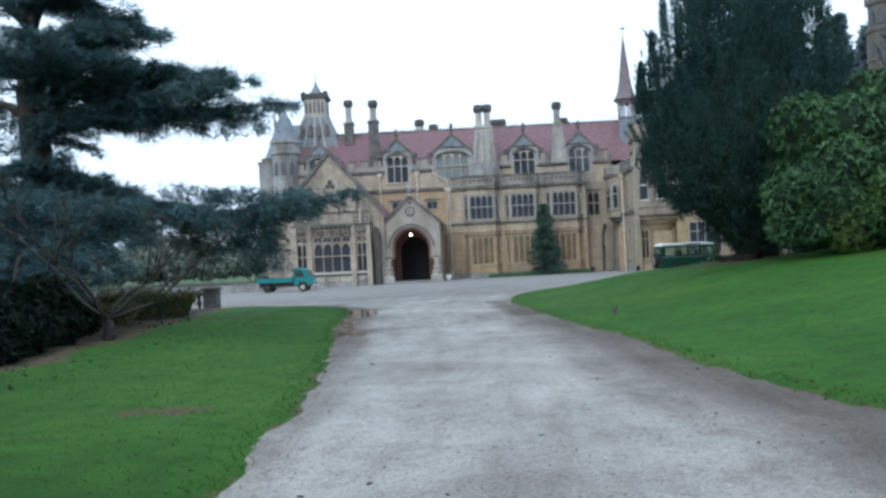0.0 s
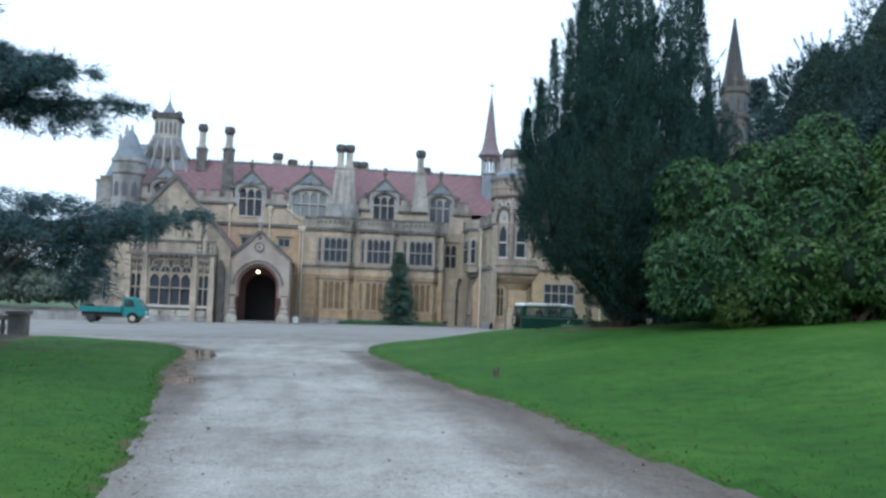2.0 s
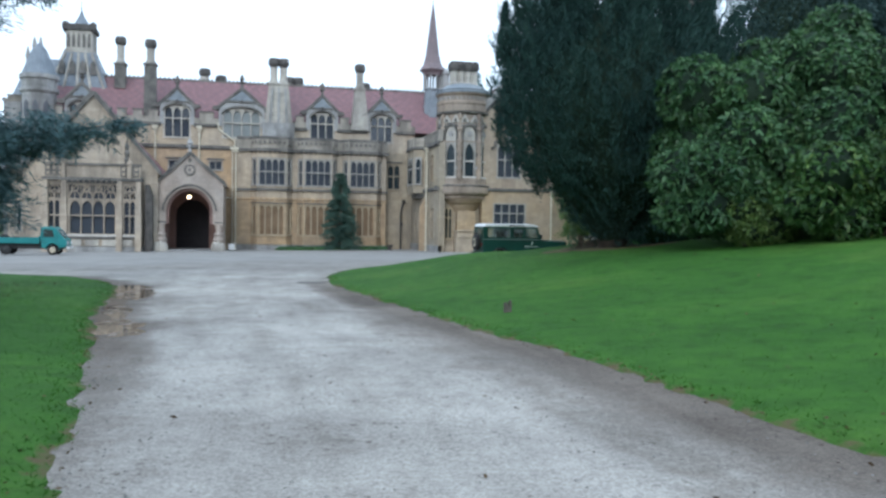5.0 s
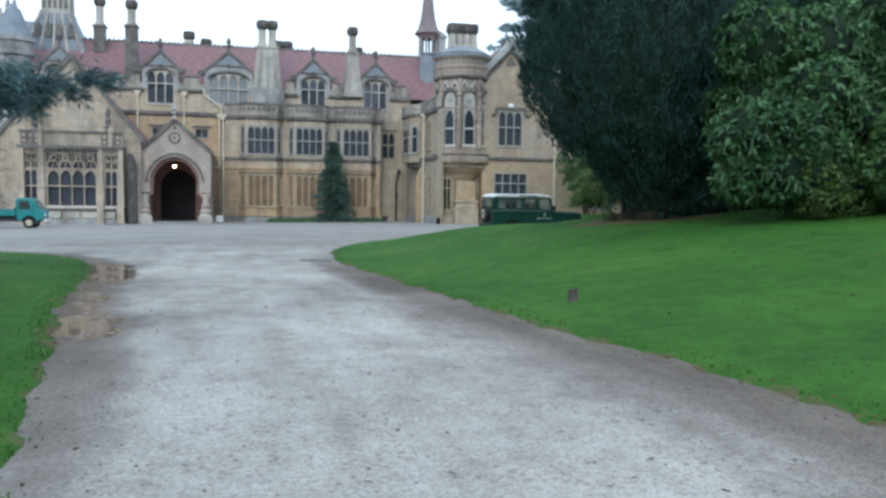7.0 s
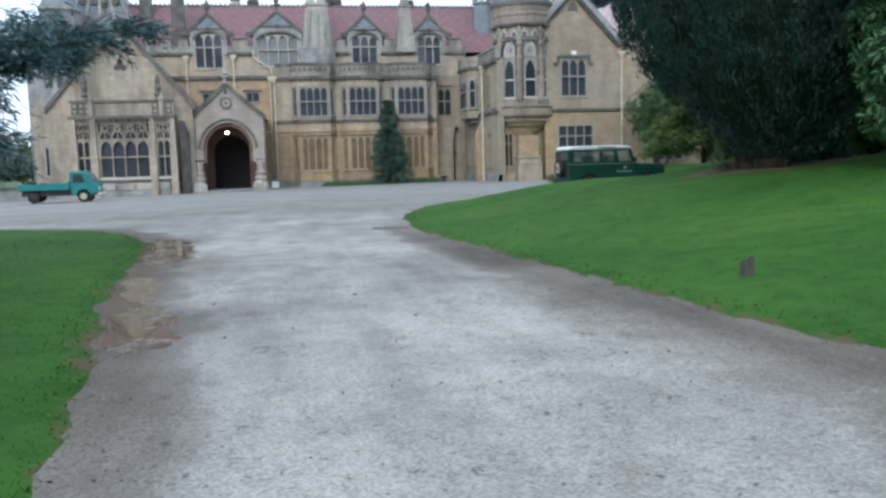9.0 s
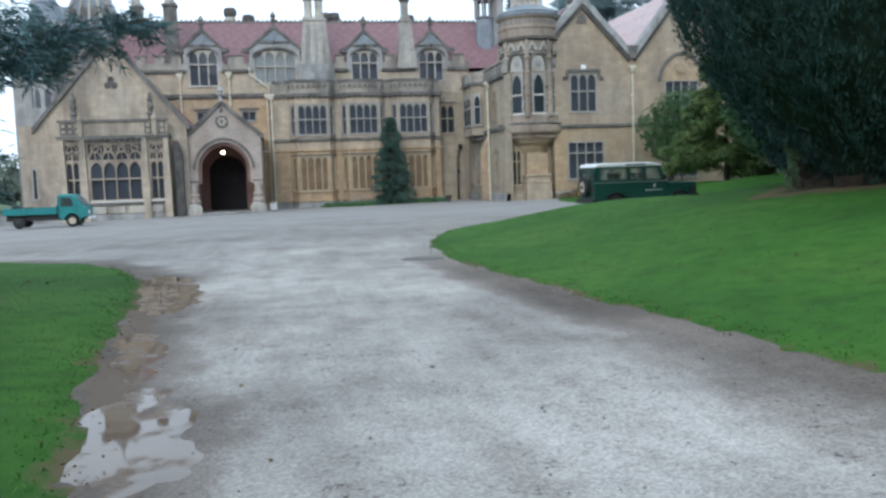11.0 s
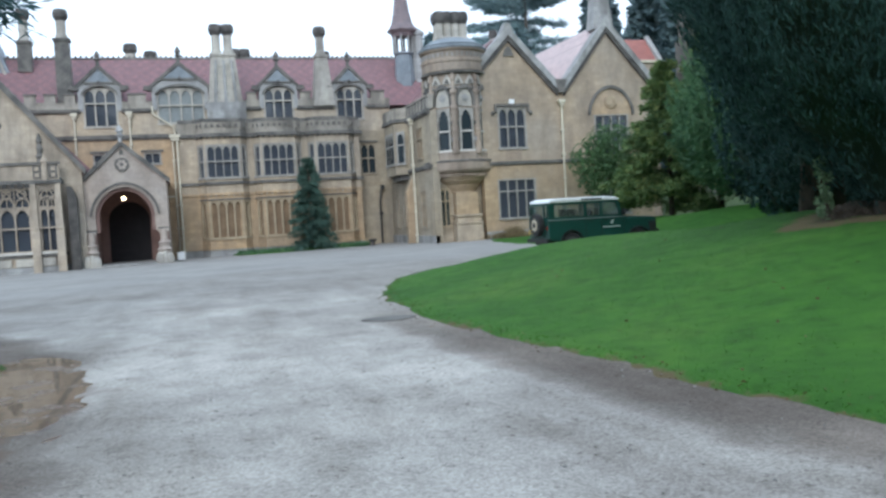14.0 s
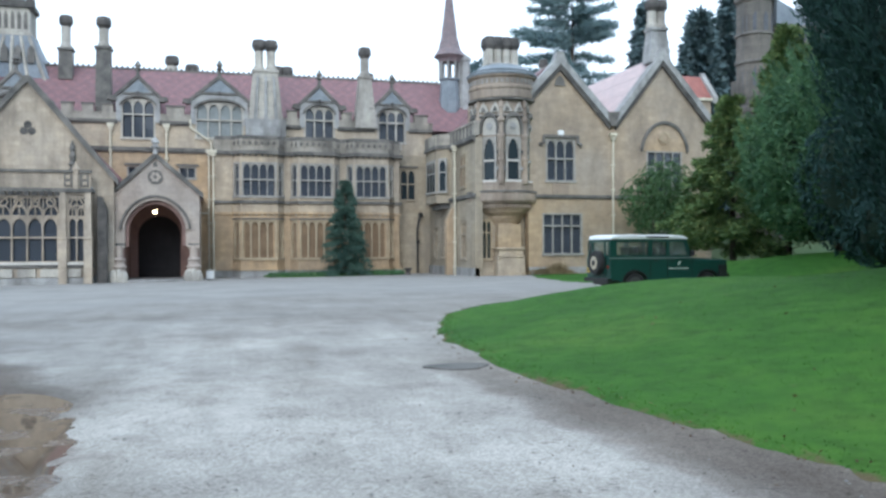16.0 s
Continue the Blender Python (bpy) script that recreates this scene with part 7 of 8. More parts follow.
# gabled wing
def wing():
    y0 = 76.0
    m = facing(y0)
    holes = [(17.15, 19.25, 6.2, 9.05), (16.9, 19.75, 1.3, 4.05), (24.6, 27.3, 5.4, 8.4), (24.8, 27.2, 1.2, 3.6)]
    link("wall", Geo(m).wall(15.9, 29.2, 5.15, 10.2, -0.6, 0, [holes[0], holes[2]]), BROWNSTONE, mansion, "brown upper limestone front of the gabled wing")
    link("wall", Geo(m).wall(15.9, 29.2, -1.2, 5.15, -0.6, 0, [holes[1], holes[3]]), OCHRE, mansion, "ochre lower limestone front of the gabled wing")
    link("wall", Geo(m).prism([(15.9, 10.2), (22.0, 10.2), (18.15, 14.4), (15.9, 12.1)], -0.6, 0), BROWNSTONE, mansion)
    link("wall", Geo(m).prism([(22.0, 10.2), (29.2, 10.2), (29.2, 11.2), (25.75, 15.0)], -0.6, 0), BROWNSTONE, mansion)

    def coping(a, b, drop=0.62):
        pts = [a, b, (b[0], b[1] - drop), (a[0], a[1] - drop)]
        link("coping", Geo(m).prism(pts, -0.65, 0.28), GREY, mansion, "broad weathered gable coping")
        # dark strip that paints the coping's shadow line on the wall
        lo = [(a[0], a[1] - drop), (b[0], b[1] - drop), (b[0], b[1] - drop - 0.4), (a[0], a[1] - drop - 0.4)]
        link("coping_shadow_mould", Geo(m).prism(lo, -0.3, 0.2), SOOTSHADE, mansion)
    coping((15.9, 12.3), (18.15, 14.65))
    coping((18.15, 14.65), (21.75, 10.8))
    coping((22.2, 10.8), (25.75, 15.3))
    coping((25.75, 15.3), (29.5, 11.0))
    link("valley_block", Geo(m).prism([(21.55, 10.95), (22.4, 10.95), (22.2, 10.0), (21.75, 10.0)], -0.6, 0.32), TRIM, mansion)
    for x, z in ((18.15, 14.6), (25.75, 15.2)):
        link("apex_stone", Geo(m).prism([(x - 0.5, z - 0.5), (x + 0.5, z - 0.5), (x + 0.16, z + 0.3), (x - 0.16, z + 0.3)], -0.5, 0.25), GREY, mansion)
    gabled_roof("roof", 14.3, 22.1, 76.4, 92, 10.3, 14.4, SHEENROOF, "y", label="tiled roof of the wing, painted pale pink for sky sheen")
    gabled_roof("roof", 21.9, 29.4, 76.4, 92, 10.4, 15.1, SHEENROOF, "y", label="tiled roof of the wing, painted pale pink for sky sheen")
    stone_window(m, *holes[0], 3, 7.7, True)
    stone_window(m, *holes[1], 4, 3.2, False)
    stone_window(m, *holes[2], 4, 7.3, False)
    stone_window(m, *holes[3], 3, 2.8, True)
    link("hood_mould", Geo(m).box(16.9, 19.5, 0, 0.16, 9.1, 9.28).box(16.9, 17.05, 0, 0.16, 8.7, 9.1).box(19.35, 19.5, 0, 0.16, 8.7, 9.1), TRIM, mansion)
    link("date_stone", Geo(m).box(18.0, 18.4, 0, 0.12, 9.3, 9.6), WHITE, mansion, "small pale carved block")
    o, i = pointed(24.1, 27.8, 8.4, 2.1, 8), pointed(24.28, 27.62, 8.4, 1.88, 8)
    link("hood_mould", Geo(m).prism(o + i[::-1], -0.02, 0.16), TRIM, mansion)
    link("tympanum", Geo(m).prism([(24.28, 8.4)] + i[1:-1] + [(27.62, 8.4)], -0.3, -0.02 + 0.04), ORANGE, mansion, "carved panel over the window")
    link("roundel", Geo(m).prism([(25.95 + 0.5 * math.cos(k * math.pi / 8), 9.35 + 0.5 * math.sin(k * math.pi / 8)) for k in range(16)], 0, 0.12), ORANGE, mansion)
    for k in range(8):
        a = k * math.pi / 4
        link("roundel_carving", Geo(m).prism([(25.95 + 0.3 * math.cos(a) + 0.1 * math.cos(q * math.pi / 3), 9.35 + 0.3 * math.sin(a) + 0.1 * math.sin(q * math.pi / 3)) for q in range(6)], 0.1, 0.18), WARMMULLION, mansion)
    link("apex_panel", Geo(m).prism([(17.75, 12.6), (18.55, 12.6), (18.4, 13.05), (18.15, 13.3), (17.9, 13.05)], -0.02, 0.1), TRIM, mansion, "dark carved panel under the gable's peak")
    for x in (16.75, 19.6):
        link("label_stop", Geo(m).lathe(x, 0.12, [(0.04, 8.5), (0.14, 8.58), (0.14, 8.7), (0.05, 8.78)], 6), TRIM, mansion)
    link("apron", Geo(m).box(17.6, 18.8, -0.02, 0.05, 5.35, 6.1), WARMPALE, mansion, "weathered panel under the window")
    band(m, 15.9, 29.2, 5.1, 0.18, 0.16)
    link("plinth", Geo(m).box(15.9, 29.3, -0.3, 0.12, -1.2, 0.45), GREY, mansion)
    link("wall", Geo().box(28.6, 29.2, 76.6, 92, -1.2, 10.6), BROWNSTONE, mansion)
    link("dark_room", Geo().box(16.3, 28.5, 79.5, 79.6, -1, 10.2), DARKROOM, mansion)
    link("room_floor", Geo().box(12.6, 28.5, 76.7, 92, 4.9, 5.0), DARKROOM, mansion)
    stack(25.75, 76.7, 14.6, 16.9, 19.1, 0.8, 0.6, [(-0.34, 0), (0.34, 0)], 0.33, "double chimney rising from the gable's peak", taper=0.72)
    stack(20.2, 84.0, 12, 15.2, 16.2, 0.3, 0.3, [(0, 0)], 0.24, "thin chimney behind the gable", taper=0.9)
    stack(22.0, 86.0, 11, 14.6, 15.8, 0.5, 0.4, [(0, 0)], 0.26, "thin chimney behind the gable", taper=0.9)
    gabled_roof("roof", 29.3, 34.2, 82.8, 86.2, 13.58, 15.63, REDTILE, label="bright red tiled roof beyond the wing")
    link("wall", Geo().box(29.2, 34.1, 82.95, 86.05, -1.2, 13.6), BROWNSTONE, mansion)
    for sy in (-1, 1):
        link("coping", Geo().add([(a, 84.5 + sy * b, c) for a in (34.1, 34.5) for b, c in ((0, 15.95), (0, 15.4), (1.95, 13.15), (1.95, 13.7))], [(0, 1, 2, 3), (4, 7, 6, 5), (0, 4, 5, 1), (1, 5, 6, 2), (2, 6, 7, 3), (3, 7, 4, 0)]), GREY, mansion)
    link("eaves_board", Geo().box(29.3, 34.2, 82.72, 82.9, 13.4, 13.6), CREAM, mansion)
    # side wall towards the forecourt
    ms = turned(12.2, 88.0, 90)
    hol = [(8.7, 10.0, 1.0, 3.7), (8.4, 9.9, 5.9, 8.2), (1.2, 2.2, 1.0, 3.5), (3.4, 4.4, 1.0, 3.5)]
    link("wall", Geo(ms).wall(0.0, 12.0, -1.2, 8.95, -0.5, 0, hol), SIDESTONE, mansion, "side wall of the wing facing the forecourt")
    for h in hol[:2]:
        stone_window(ms, *h, 2, h[2] + (h[3] - h[2]) * 0.62, True, BLIND, 0.15, "blind window filled with brown stone panels", SIDESTONE, 0.09, "plain stone infill panel")
    for h in hol[2:]:
        stone_window(ms, *h, 2, h[2] + (h[3] - h[2]) * 0.72, True, DARKPANE, 0.16, "", SIDESTONE)
    band(ms, 0.0, 12, 5.1, 0.2, 0.16)
    band(ms, 0.0, 12, 8.85, 0.25, 0.22)
    link("parapet", Geo(ms).box(0, 12, -0.3, 0.05, 9.1, 9.9).box(0, 12, -0.36, 0.12, 9.9, 10.05), WEATHERED, mansion, "weathered parapet of the side wall")
    for k in range(14):
        link("parapet_rib", Geo(ms).box(0.3 + k * 0.84, 0.42 + k * 0.84, 0.04, 0.1, 9.15, 9.9), TRIM, mansion)
    link("plinth", Geo(ms).box(0, 12, -0.3, 0.12, -1.2, 0.4), GREY, mansion)
    link("roof", Geo().add([(12.5, 77, 9.6), (12.5, 93, 9.6), (17.5, 93, 14.0), (17.5, 77, 14.0), (17.5, 77, 9.6), (17.5, 93, 9.6)], [(0, 1, 2, 3), (0, 3, 4), (1, 5, 2), (3, 2, 5, 4), (0, 4, 5, 1)]), ROOF, mansion)
    # small first-floor bay on the side wall
    bb = [(12.2, 86.4), (11.3, 85.7), (11.3, 82.6), (12.2, 81.9)]
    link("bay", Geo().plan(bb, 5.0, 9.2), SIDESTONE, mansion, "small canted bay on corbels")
    link("bay_corbel", Geo().plan([(12.2, 86.1), (11.7, 85.4), (11.7, 82.9), (12.2, 82.2)], 4.6, 5.0), TRIM, mansion)
    link("bay_cornice", Geo().plan([(12.2, 86.6), (11.15, 85.8), (11.15, 82.5), (12.2, 81.7)], 8.9, 9.15), TRIM, mansion)
    link("bay_parapet", Geo().plan([(12.2, 86.5), (11.22, 85.75), (11.22, 82.55), (12.2, 81.8)], 9.15, 9.95), WEATHERED, mansion)
    for q, a, b, ang in (((11.3, 85.7), 0.25, 2.85, 90), ((11.3, 82.6), 0.2, 0.95, 52)):
        mm = turned(q[0], q[1], ang)
        w = stone_window(mm, a, b, 5.8, 8.2, 3 if b > 1 else 1, 7.2, True, DARKPANE, 0.02)
    bt = Geo().box(11.6, 12.3, 80.9, 81.5, -1.2, 3.6).add([(11.6, 80.9, 3.6), (12.3, 80.9, 3.6), (12.3, 81.5, 3.6), (11.6, 81.5, 3.6), (12.1, 80.9, 4.6), (12.3, 80.9, 4.6), (12.3, 81.5, 4.6), (12.1, 81.5, 4.6)],
                                                          [(3, 2, 1, 0), (4, 5, 6, 7), (0, 1, 5, 4), (1, 2, 6, 5), (2, 3, 7, 6), (3, 0, 4, 7)])
    link("buttress", bt, ORANGE, mansion)


wing()


# oriel turret
def oriel():
    cx, cy, r, n = 14.5, 77.3, 2.2, 8
    first = radians(-88)
    body = link("oriel_turret", Geo().lathe(cx, cy, [(r * 0.95, 5.6), (r * 0.95, 11.6)], n, first + math.pi / n), WARMPALE, mansion, "carved octagonal oriel turret on a corbelled pier")
    link("oriel_sill", Geo().lathe(cx, cy, [(r * 0.72, 4.38), (r * 0.86, 4.46), (r * 0.95, 4.66), (r * 1.05, 4.74), (r * 1.08, 4.86), (r * 1.08, 5.32), (r * 1.02, 5.40), (r * 1.0, 5.5), (r * 1.0, 5.98), (r * 0.95, 6.1)], 24), WARMPALE, body)
    link("sill_mould", Geo().lathe(cx, cy, [(r * 1.0, 5.34), (r * 1.10, 5.37), (r * 1.10, 5.46), (r * 1.0, 5.5)], 24), TRIM, body)
    link("corbel", Geo().lathe(cx + 0.08, cy, [(0.98, 3.2), (1.06, 3.3), (1.06, 3.42), (1.16, 3.5), (1.2, 3.62), (1.3, 3.68), (1.34, 3.82), (1.52, 3.96), (1.72, 4.08), (1.76, 4.2), (1.92, 4.26), (1.96, 4.38), (1.8, 4.46)], 32), OCHRE, body, "moulded funnel-shaped corbel")
    for q in range(28):
        a = math.pi + math.pi * (q + 0.5) / 28
        link("carved_boss", Geo(pose(cx + 2.02 * math.cos(a), cy + 2.02 * math.sin(a), 0)).lathe(0, 0, [(0.03, 4.34), (0.1, 4.4), (0.11, 4.5), (0.04, 4.58)], 6), WARMPALE, body)
    pier = Geo().box(cx - 0.70, cx + 0.88, cy - 1.25, cy - 0.3, 1.7, 3.3)
    link("pier", pier, OCHRE, mansion, "square stone pier under the oriel")
    link("pier_base", Geo().box(cx - 0.84, cx + 1.04, cy - 1.62, cy - 0.3, -1.2, 1.1), STONE, mansion, bevel=0.03)
    link("pier_moulding", Geo().box(cx - 0.9, cx + 1.1, cy - 1.68, cy - 0.3, 1.1, 1.22).box(cx - 0.74, cx + 0.94, cy - 1.52, cy - 0.3, 1.22, 1.62).box(cx - 0.88, cx + 1.06, cy - 1.64, cy - 0.3, 1.62, 1.76), STONE, mansion, bevel=0.03)
    fm = facing(76.75)
    link("plinth", Geo(fm).box(12.3, 15.9, -0.3, 0.12, -1.2, 0.4), STONE, mansion)
    lower = (12.85, 13.6, 1.0, 3.65)
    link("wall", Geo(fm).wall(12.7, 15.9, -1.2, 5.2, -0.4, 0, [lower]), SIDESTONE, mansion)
    stone_window(fm, *lower, 2, 2.75, True, CARGLASS, 0.2, "two-light window beside the oriel's pier", WARMMULLION)
    face = 2 * r * 0.95 * math.sin(math.pi / n)
    for k in range(n):
        a = first - 2 * math.pi * k / n
        b = a + math.pi / n
        rr = r * 0.95 * math.cos(math.pi / n)
        m = Matrix.Translation((cx + rr * math.cos(a), cy + rr * math.sin(a), 0)) @ Matrix.Rotation(a + math.pi / 2, 4, "Z") @ FRONT
        if math.sin(a) < 0.35:
            g = Geo(m)
            # cusped head: an arch with two small lobes cut at its foot
            head = [(-0.40, 8.2), (-0.40, 8.98), (0.40, 8.98), (0.40, 8.2), (0.31, 8.24), (0.34, 8.42), (0.27, 8.52), (0.22, 8.56), (0.2, 8.70), (0.0, 8.90), (-0.2, 8.70), (-0.22, 8.56), (-0.27, 8.52), (-0.34, 8.42), (-0.31, 8.24)]
            g.prism(head, -0.02, 0.10)
            g.box(-0.52, -0.38, -0.02, 0.15, 6.15, 9.0).box(0.38, 0.52, -0.02, 0.15, 6.15, 9.0)
            w = link("window", g, MULLION, body, "cusped oriel light")
            link("sill", Geo(m).box(-0.58, 0.58, -0.02, 0.2, 6.04, 6.18), PALEDRESS, w, "pale dressed sill")
            link("transom", Geo(m).box(-0.39, 0.39, -0.02, 0.12, 7.38, 7.5), PALEDRESS, w, "pale dressed transom")
            link("pane", Geo(m).box(-0.45, 0.45, -0.01, 0.03, 6.18, 8.95), DARKPANE, w)
            link("niche", Geo(m).prism([(-0.5, 9.12), (-0.5, 9.5)] + pointed(-0.5, 0.5, 9.5, 0.85, 6)[1:-1] + [(0.5, 9.5), (0.5, 9.12)], -0.02, 0.06), PALE, body)
            link("niche_hood", Geo(m).prism([(-0.68, 9.2)] + pointed(-0.68, 0.68, 9.5, 1.12, 6) + [(0.68, 9.2), (0.54, 9.2)] + pointed(-0.54, 0.54, 9.5, 0.9, 6)[::-1] + [(-0.54, 9.2)], 0.0, 0.2), TRIM, body)
            for q, h in ((0.25, 0.11), (0.15, 0.17)):
                link("roundel", Geo(m).prism([(q * math.cos(j * math.pi / 6), 9.68 + q * math.sin(j * math.pi / 6)) for j in range(12)], 0.05, h), GREY, body)
            for du in (-0.42, 0.42):
                link("gablet", Geo(m).prism([(du - 0.36, 10.62), (du + 0.36, 10.62), (du + 0.3, 10.8), (du, 11.3), (du - 0.3, 10.8)], -0.02, 0.12), PALE, body)
                link("cusp", Geo(m).prism([(du - 0.17, 10.66), (du + 0.17, 10.66), (du + 0.12, 10.82), (du, 11.02), (du - 0.12, 10.82)], 0.11, 0.14), TRIM, body)
            for q in range(5):
                u = -0.68 + q * 0.34
                link("frieze_carving", Geo(m).prism([(u + (0.13 if j % 2 else 0.07) * math.cos(j * math.pi / 4), 10.42 + (0.10 if j % 2 else 0.05) * math.sin(j * math.pi / 4)) for j in range(8)], 0.0, 0.12), GREY, body)
        if math.sin(b) < 0.45:
            px, py = cx + r * 0.97 * math.cos(b), cy + r * 0.97 * math.sin(b)
            sh = link("shaft", Geo().lathe(px, py, [(0.24, 5.9), (0.26, 6.2), (0.22, 6.35), (0.20, 6.5), (0.20, 7.35), (0.24, 7.42), (0.24, 7.55), (0.20, 7.65), (0.20, 8.75), (0.25, 8.9), (0.27, 9.05), (0.2, 9.2), (0.17, 9.9), (0.25, 10.0), (0.25, 10.1), (0.15, 10.3), (0.15, 10.8), (0.2, 10.9), (0.04, 11.55)], 8, b), WARMPALE, body, "clustered carved shaft")
            for z in (6.85, 7.95, 9.55):
                for s in (-1, 1):
                    qx, qy = px - s * 0.22 * math.sin(b), py + s * 0.22 * math.cos(b)
                    link("crocket", Geo().lathe(qx, qy, [(0.04, z - 0.12), (0.09, z), (0.09, z + 0.1), (0.03, z + 0.18)], 6), TRIM if z > 7 else GREY, sh)
    link("string_course", Geo().lathe(cx, cy, [(r * 0.93, 10.28), (r * 1.0, 10.31), (r * 1.0, 10.36), (r * 0.93, 10.38)], 24), TRIM, body)
    link("string_course", Geo().lathe(cx, cy, [(r * 0.93, 11.38), (r * 1.04, 11.41), (r * 1.04, 11.52), (r * 0.93, 11.56)], 24), TRIM, body)
    link("drum", Geo().lathe(cx, cy, [(r * 0.95, 11.5), (r * 1.0, 11.6), (r * 1.0, 12.12), (r * 1.03, 12.2), (r * 1.03, 12.34), (r * 0.99, 12.4), (r * 0.99, 12.86), (r * 1.05, 12.95), (r * 1.05, 13.06), (r * 0.9, 13.1)], 32), WARMPALE, body)
    for q in range(40):
        a = 2 * math.pi * q / 40
        if math.sin(a) < 0.4:
            m = Matrix.Translation((cx + r * 0.99 * math.cos(a), cy + r * 0.99 * math.sin(a), 0)) @ Matrix.Rotation(a + math.pi / 2, 4, "Z") @ FRONT
            link("frieze_letter", Geo(m).box(-0.1, -0.04, -0.02, 0.03, 12.48, 12.78).box(0.03, 0.08, -0.02, 0.03, 12.48, 12.78).box(-0.1, 0.08, -0.02, 0.03, 12.58 + 0.06 * (q % 3), 12.64 + 0.06 * (q % 3)), GREY, body)
    link("roof", Geo().lathe(cx, cy, [(r * 1.0, 13.06), (r * 1.08, 13.08), (r * 1.09, 13.2), (r * 0.98, 13.3), (r * 1.0, 13.42), (r * 0.84, 13.6), (r * 0.72, 13.8), (r * 0.55, 13.9)], 28), LEAD, body, "low rolled lead cap")
    ch = link("chimney", Geo().lathe(cx + 0.1, cy + 0.6, [(1.3, 13.6), (1.3, 14.0), (1.2, 14.1)], 8, 0.39), GREY, mansion, "cluster of pale flues on the turret")
    for dx in (-0.85, -0.28, 0.3, 0.87):
        for dy in (0.3, 0.9):
            flue(ch, cx + 0.1 + dx, cy + dy, 13.9, 16.0, 0.28)


oriel()


# spirelet on the roof
def spirelet():
    cx, cy = 16.0, 97.0
    nearer = Matrix.Translation((-3.2, 12, 1.8)) @ Matrix.Scale(0.93, 4) @ Matrix.Translation((3.2, -12, -1.8))
    sp = link("spirelet", Geo(nearer).lathe(cx, cy, [(1.0, 12.0), (0.92, 14.8), (0.78, 16.6), (0.95, 16.75), (0.95, 16.85)], 8, 0.39), LEAD, mansion, "lead-based bell turret with a tall tiled spire")
    for k in range(8):
        a = 0.39 + k * math.pi / 4
        link("post", Geo(nearer).lathe(cx + 0.85 * math.cos(a), cy + 0.85 * math.sin(a), [(0.11, 16.8), (0.11, 18.4), (0.2, 18.6)], 6), GREY, sp)
    link("bell_roof", Geo(nearer).lathe(cx, cy, [(0.95, 18.3), (1.05, 18.55), (1.3, 18.75), (1.42, 18.85), (1.0, 19.5), (0.75, 20.5), (0.5, 22.5), (0.25, 24.6), (0.06, 26.0)], 8, 0.39), SPIRETILE, sp, "slender red tiled spire, greyed for haze")
    link("weather_vane", Geo(nearer).tube([(cx, cy, 26.0), (cx, cy, 27.4)], 0.04, 5).box(cx - 0.3, cx + 0.3, cy - 0.02, cy + 0.02, 26.9, 27.05), BLACK, sp)
    link("stair_turret", Geo(nearer).lathe(cx + 1.35, cy, [(0.55, 12), (0.55, 18.4), (0.68, 18.5), (0.68, 18.75), (0.1, 19.2)], 8, 0.39), GREY, mansion)


spirelet()


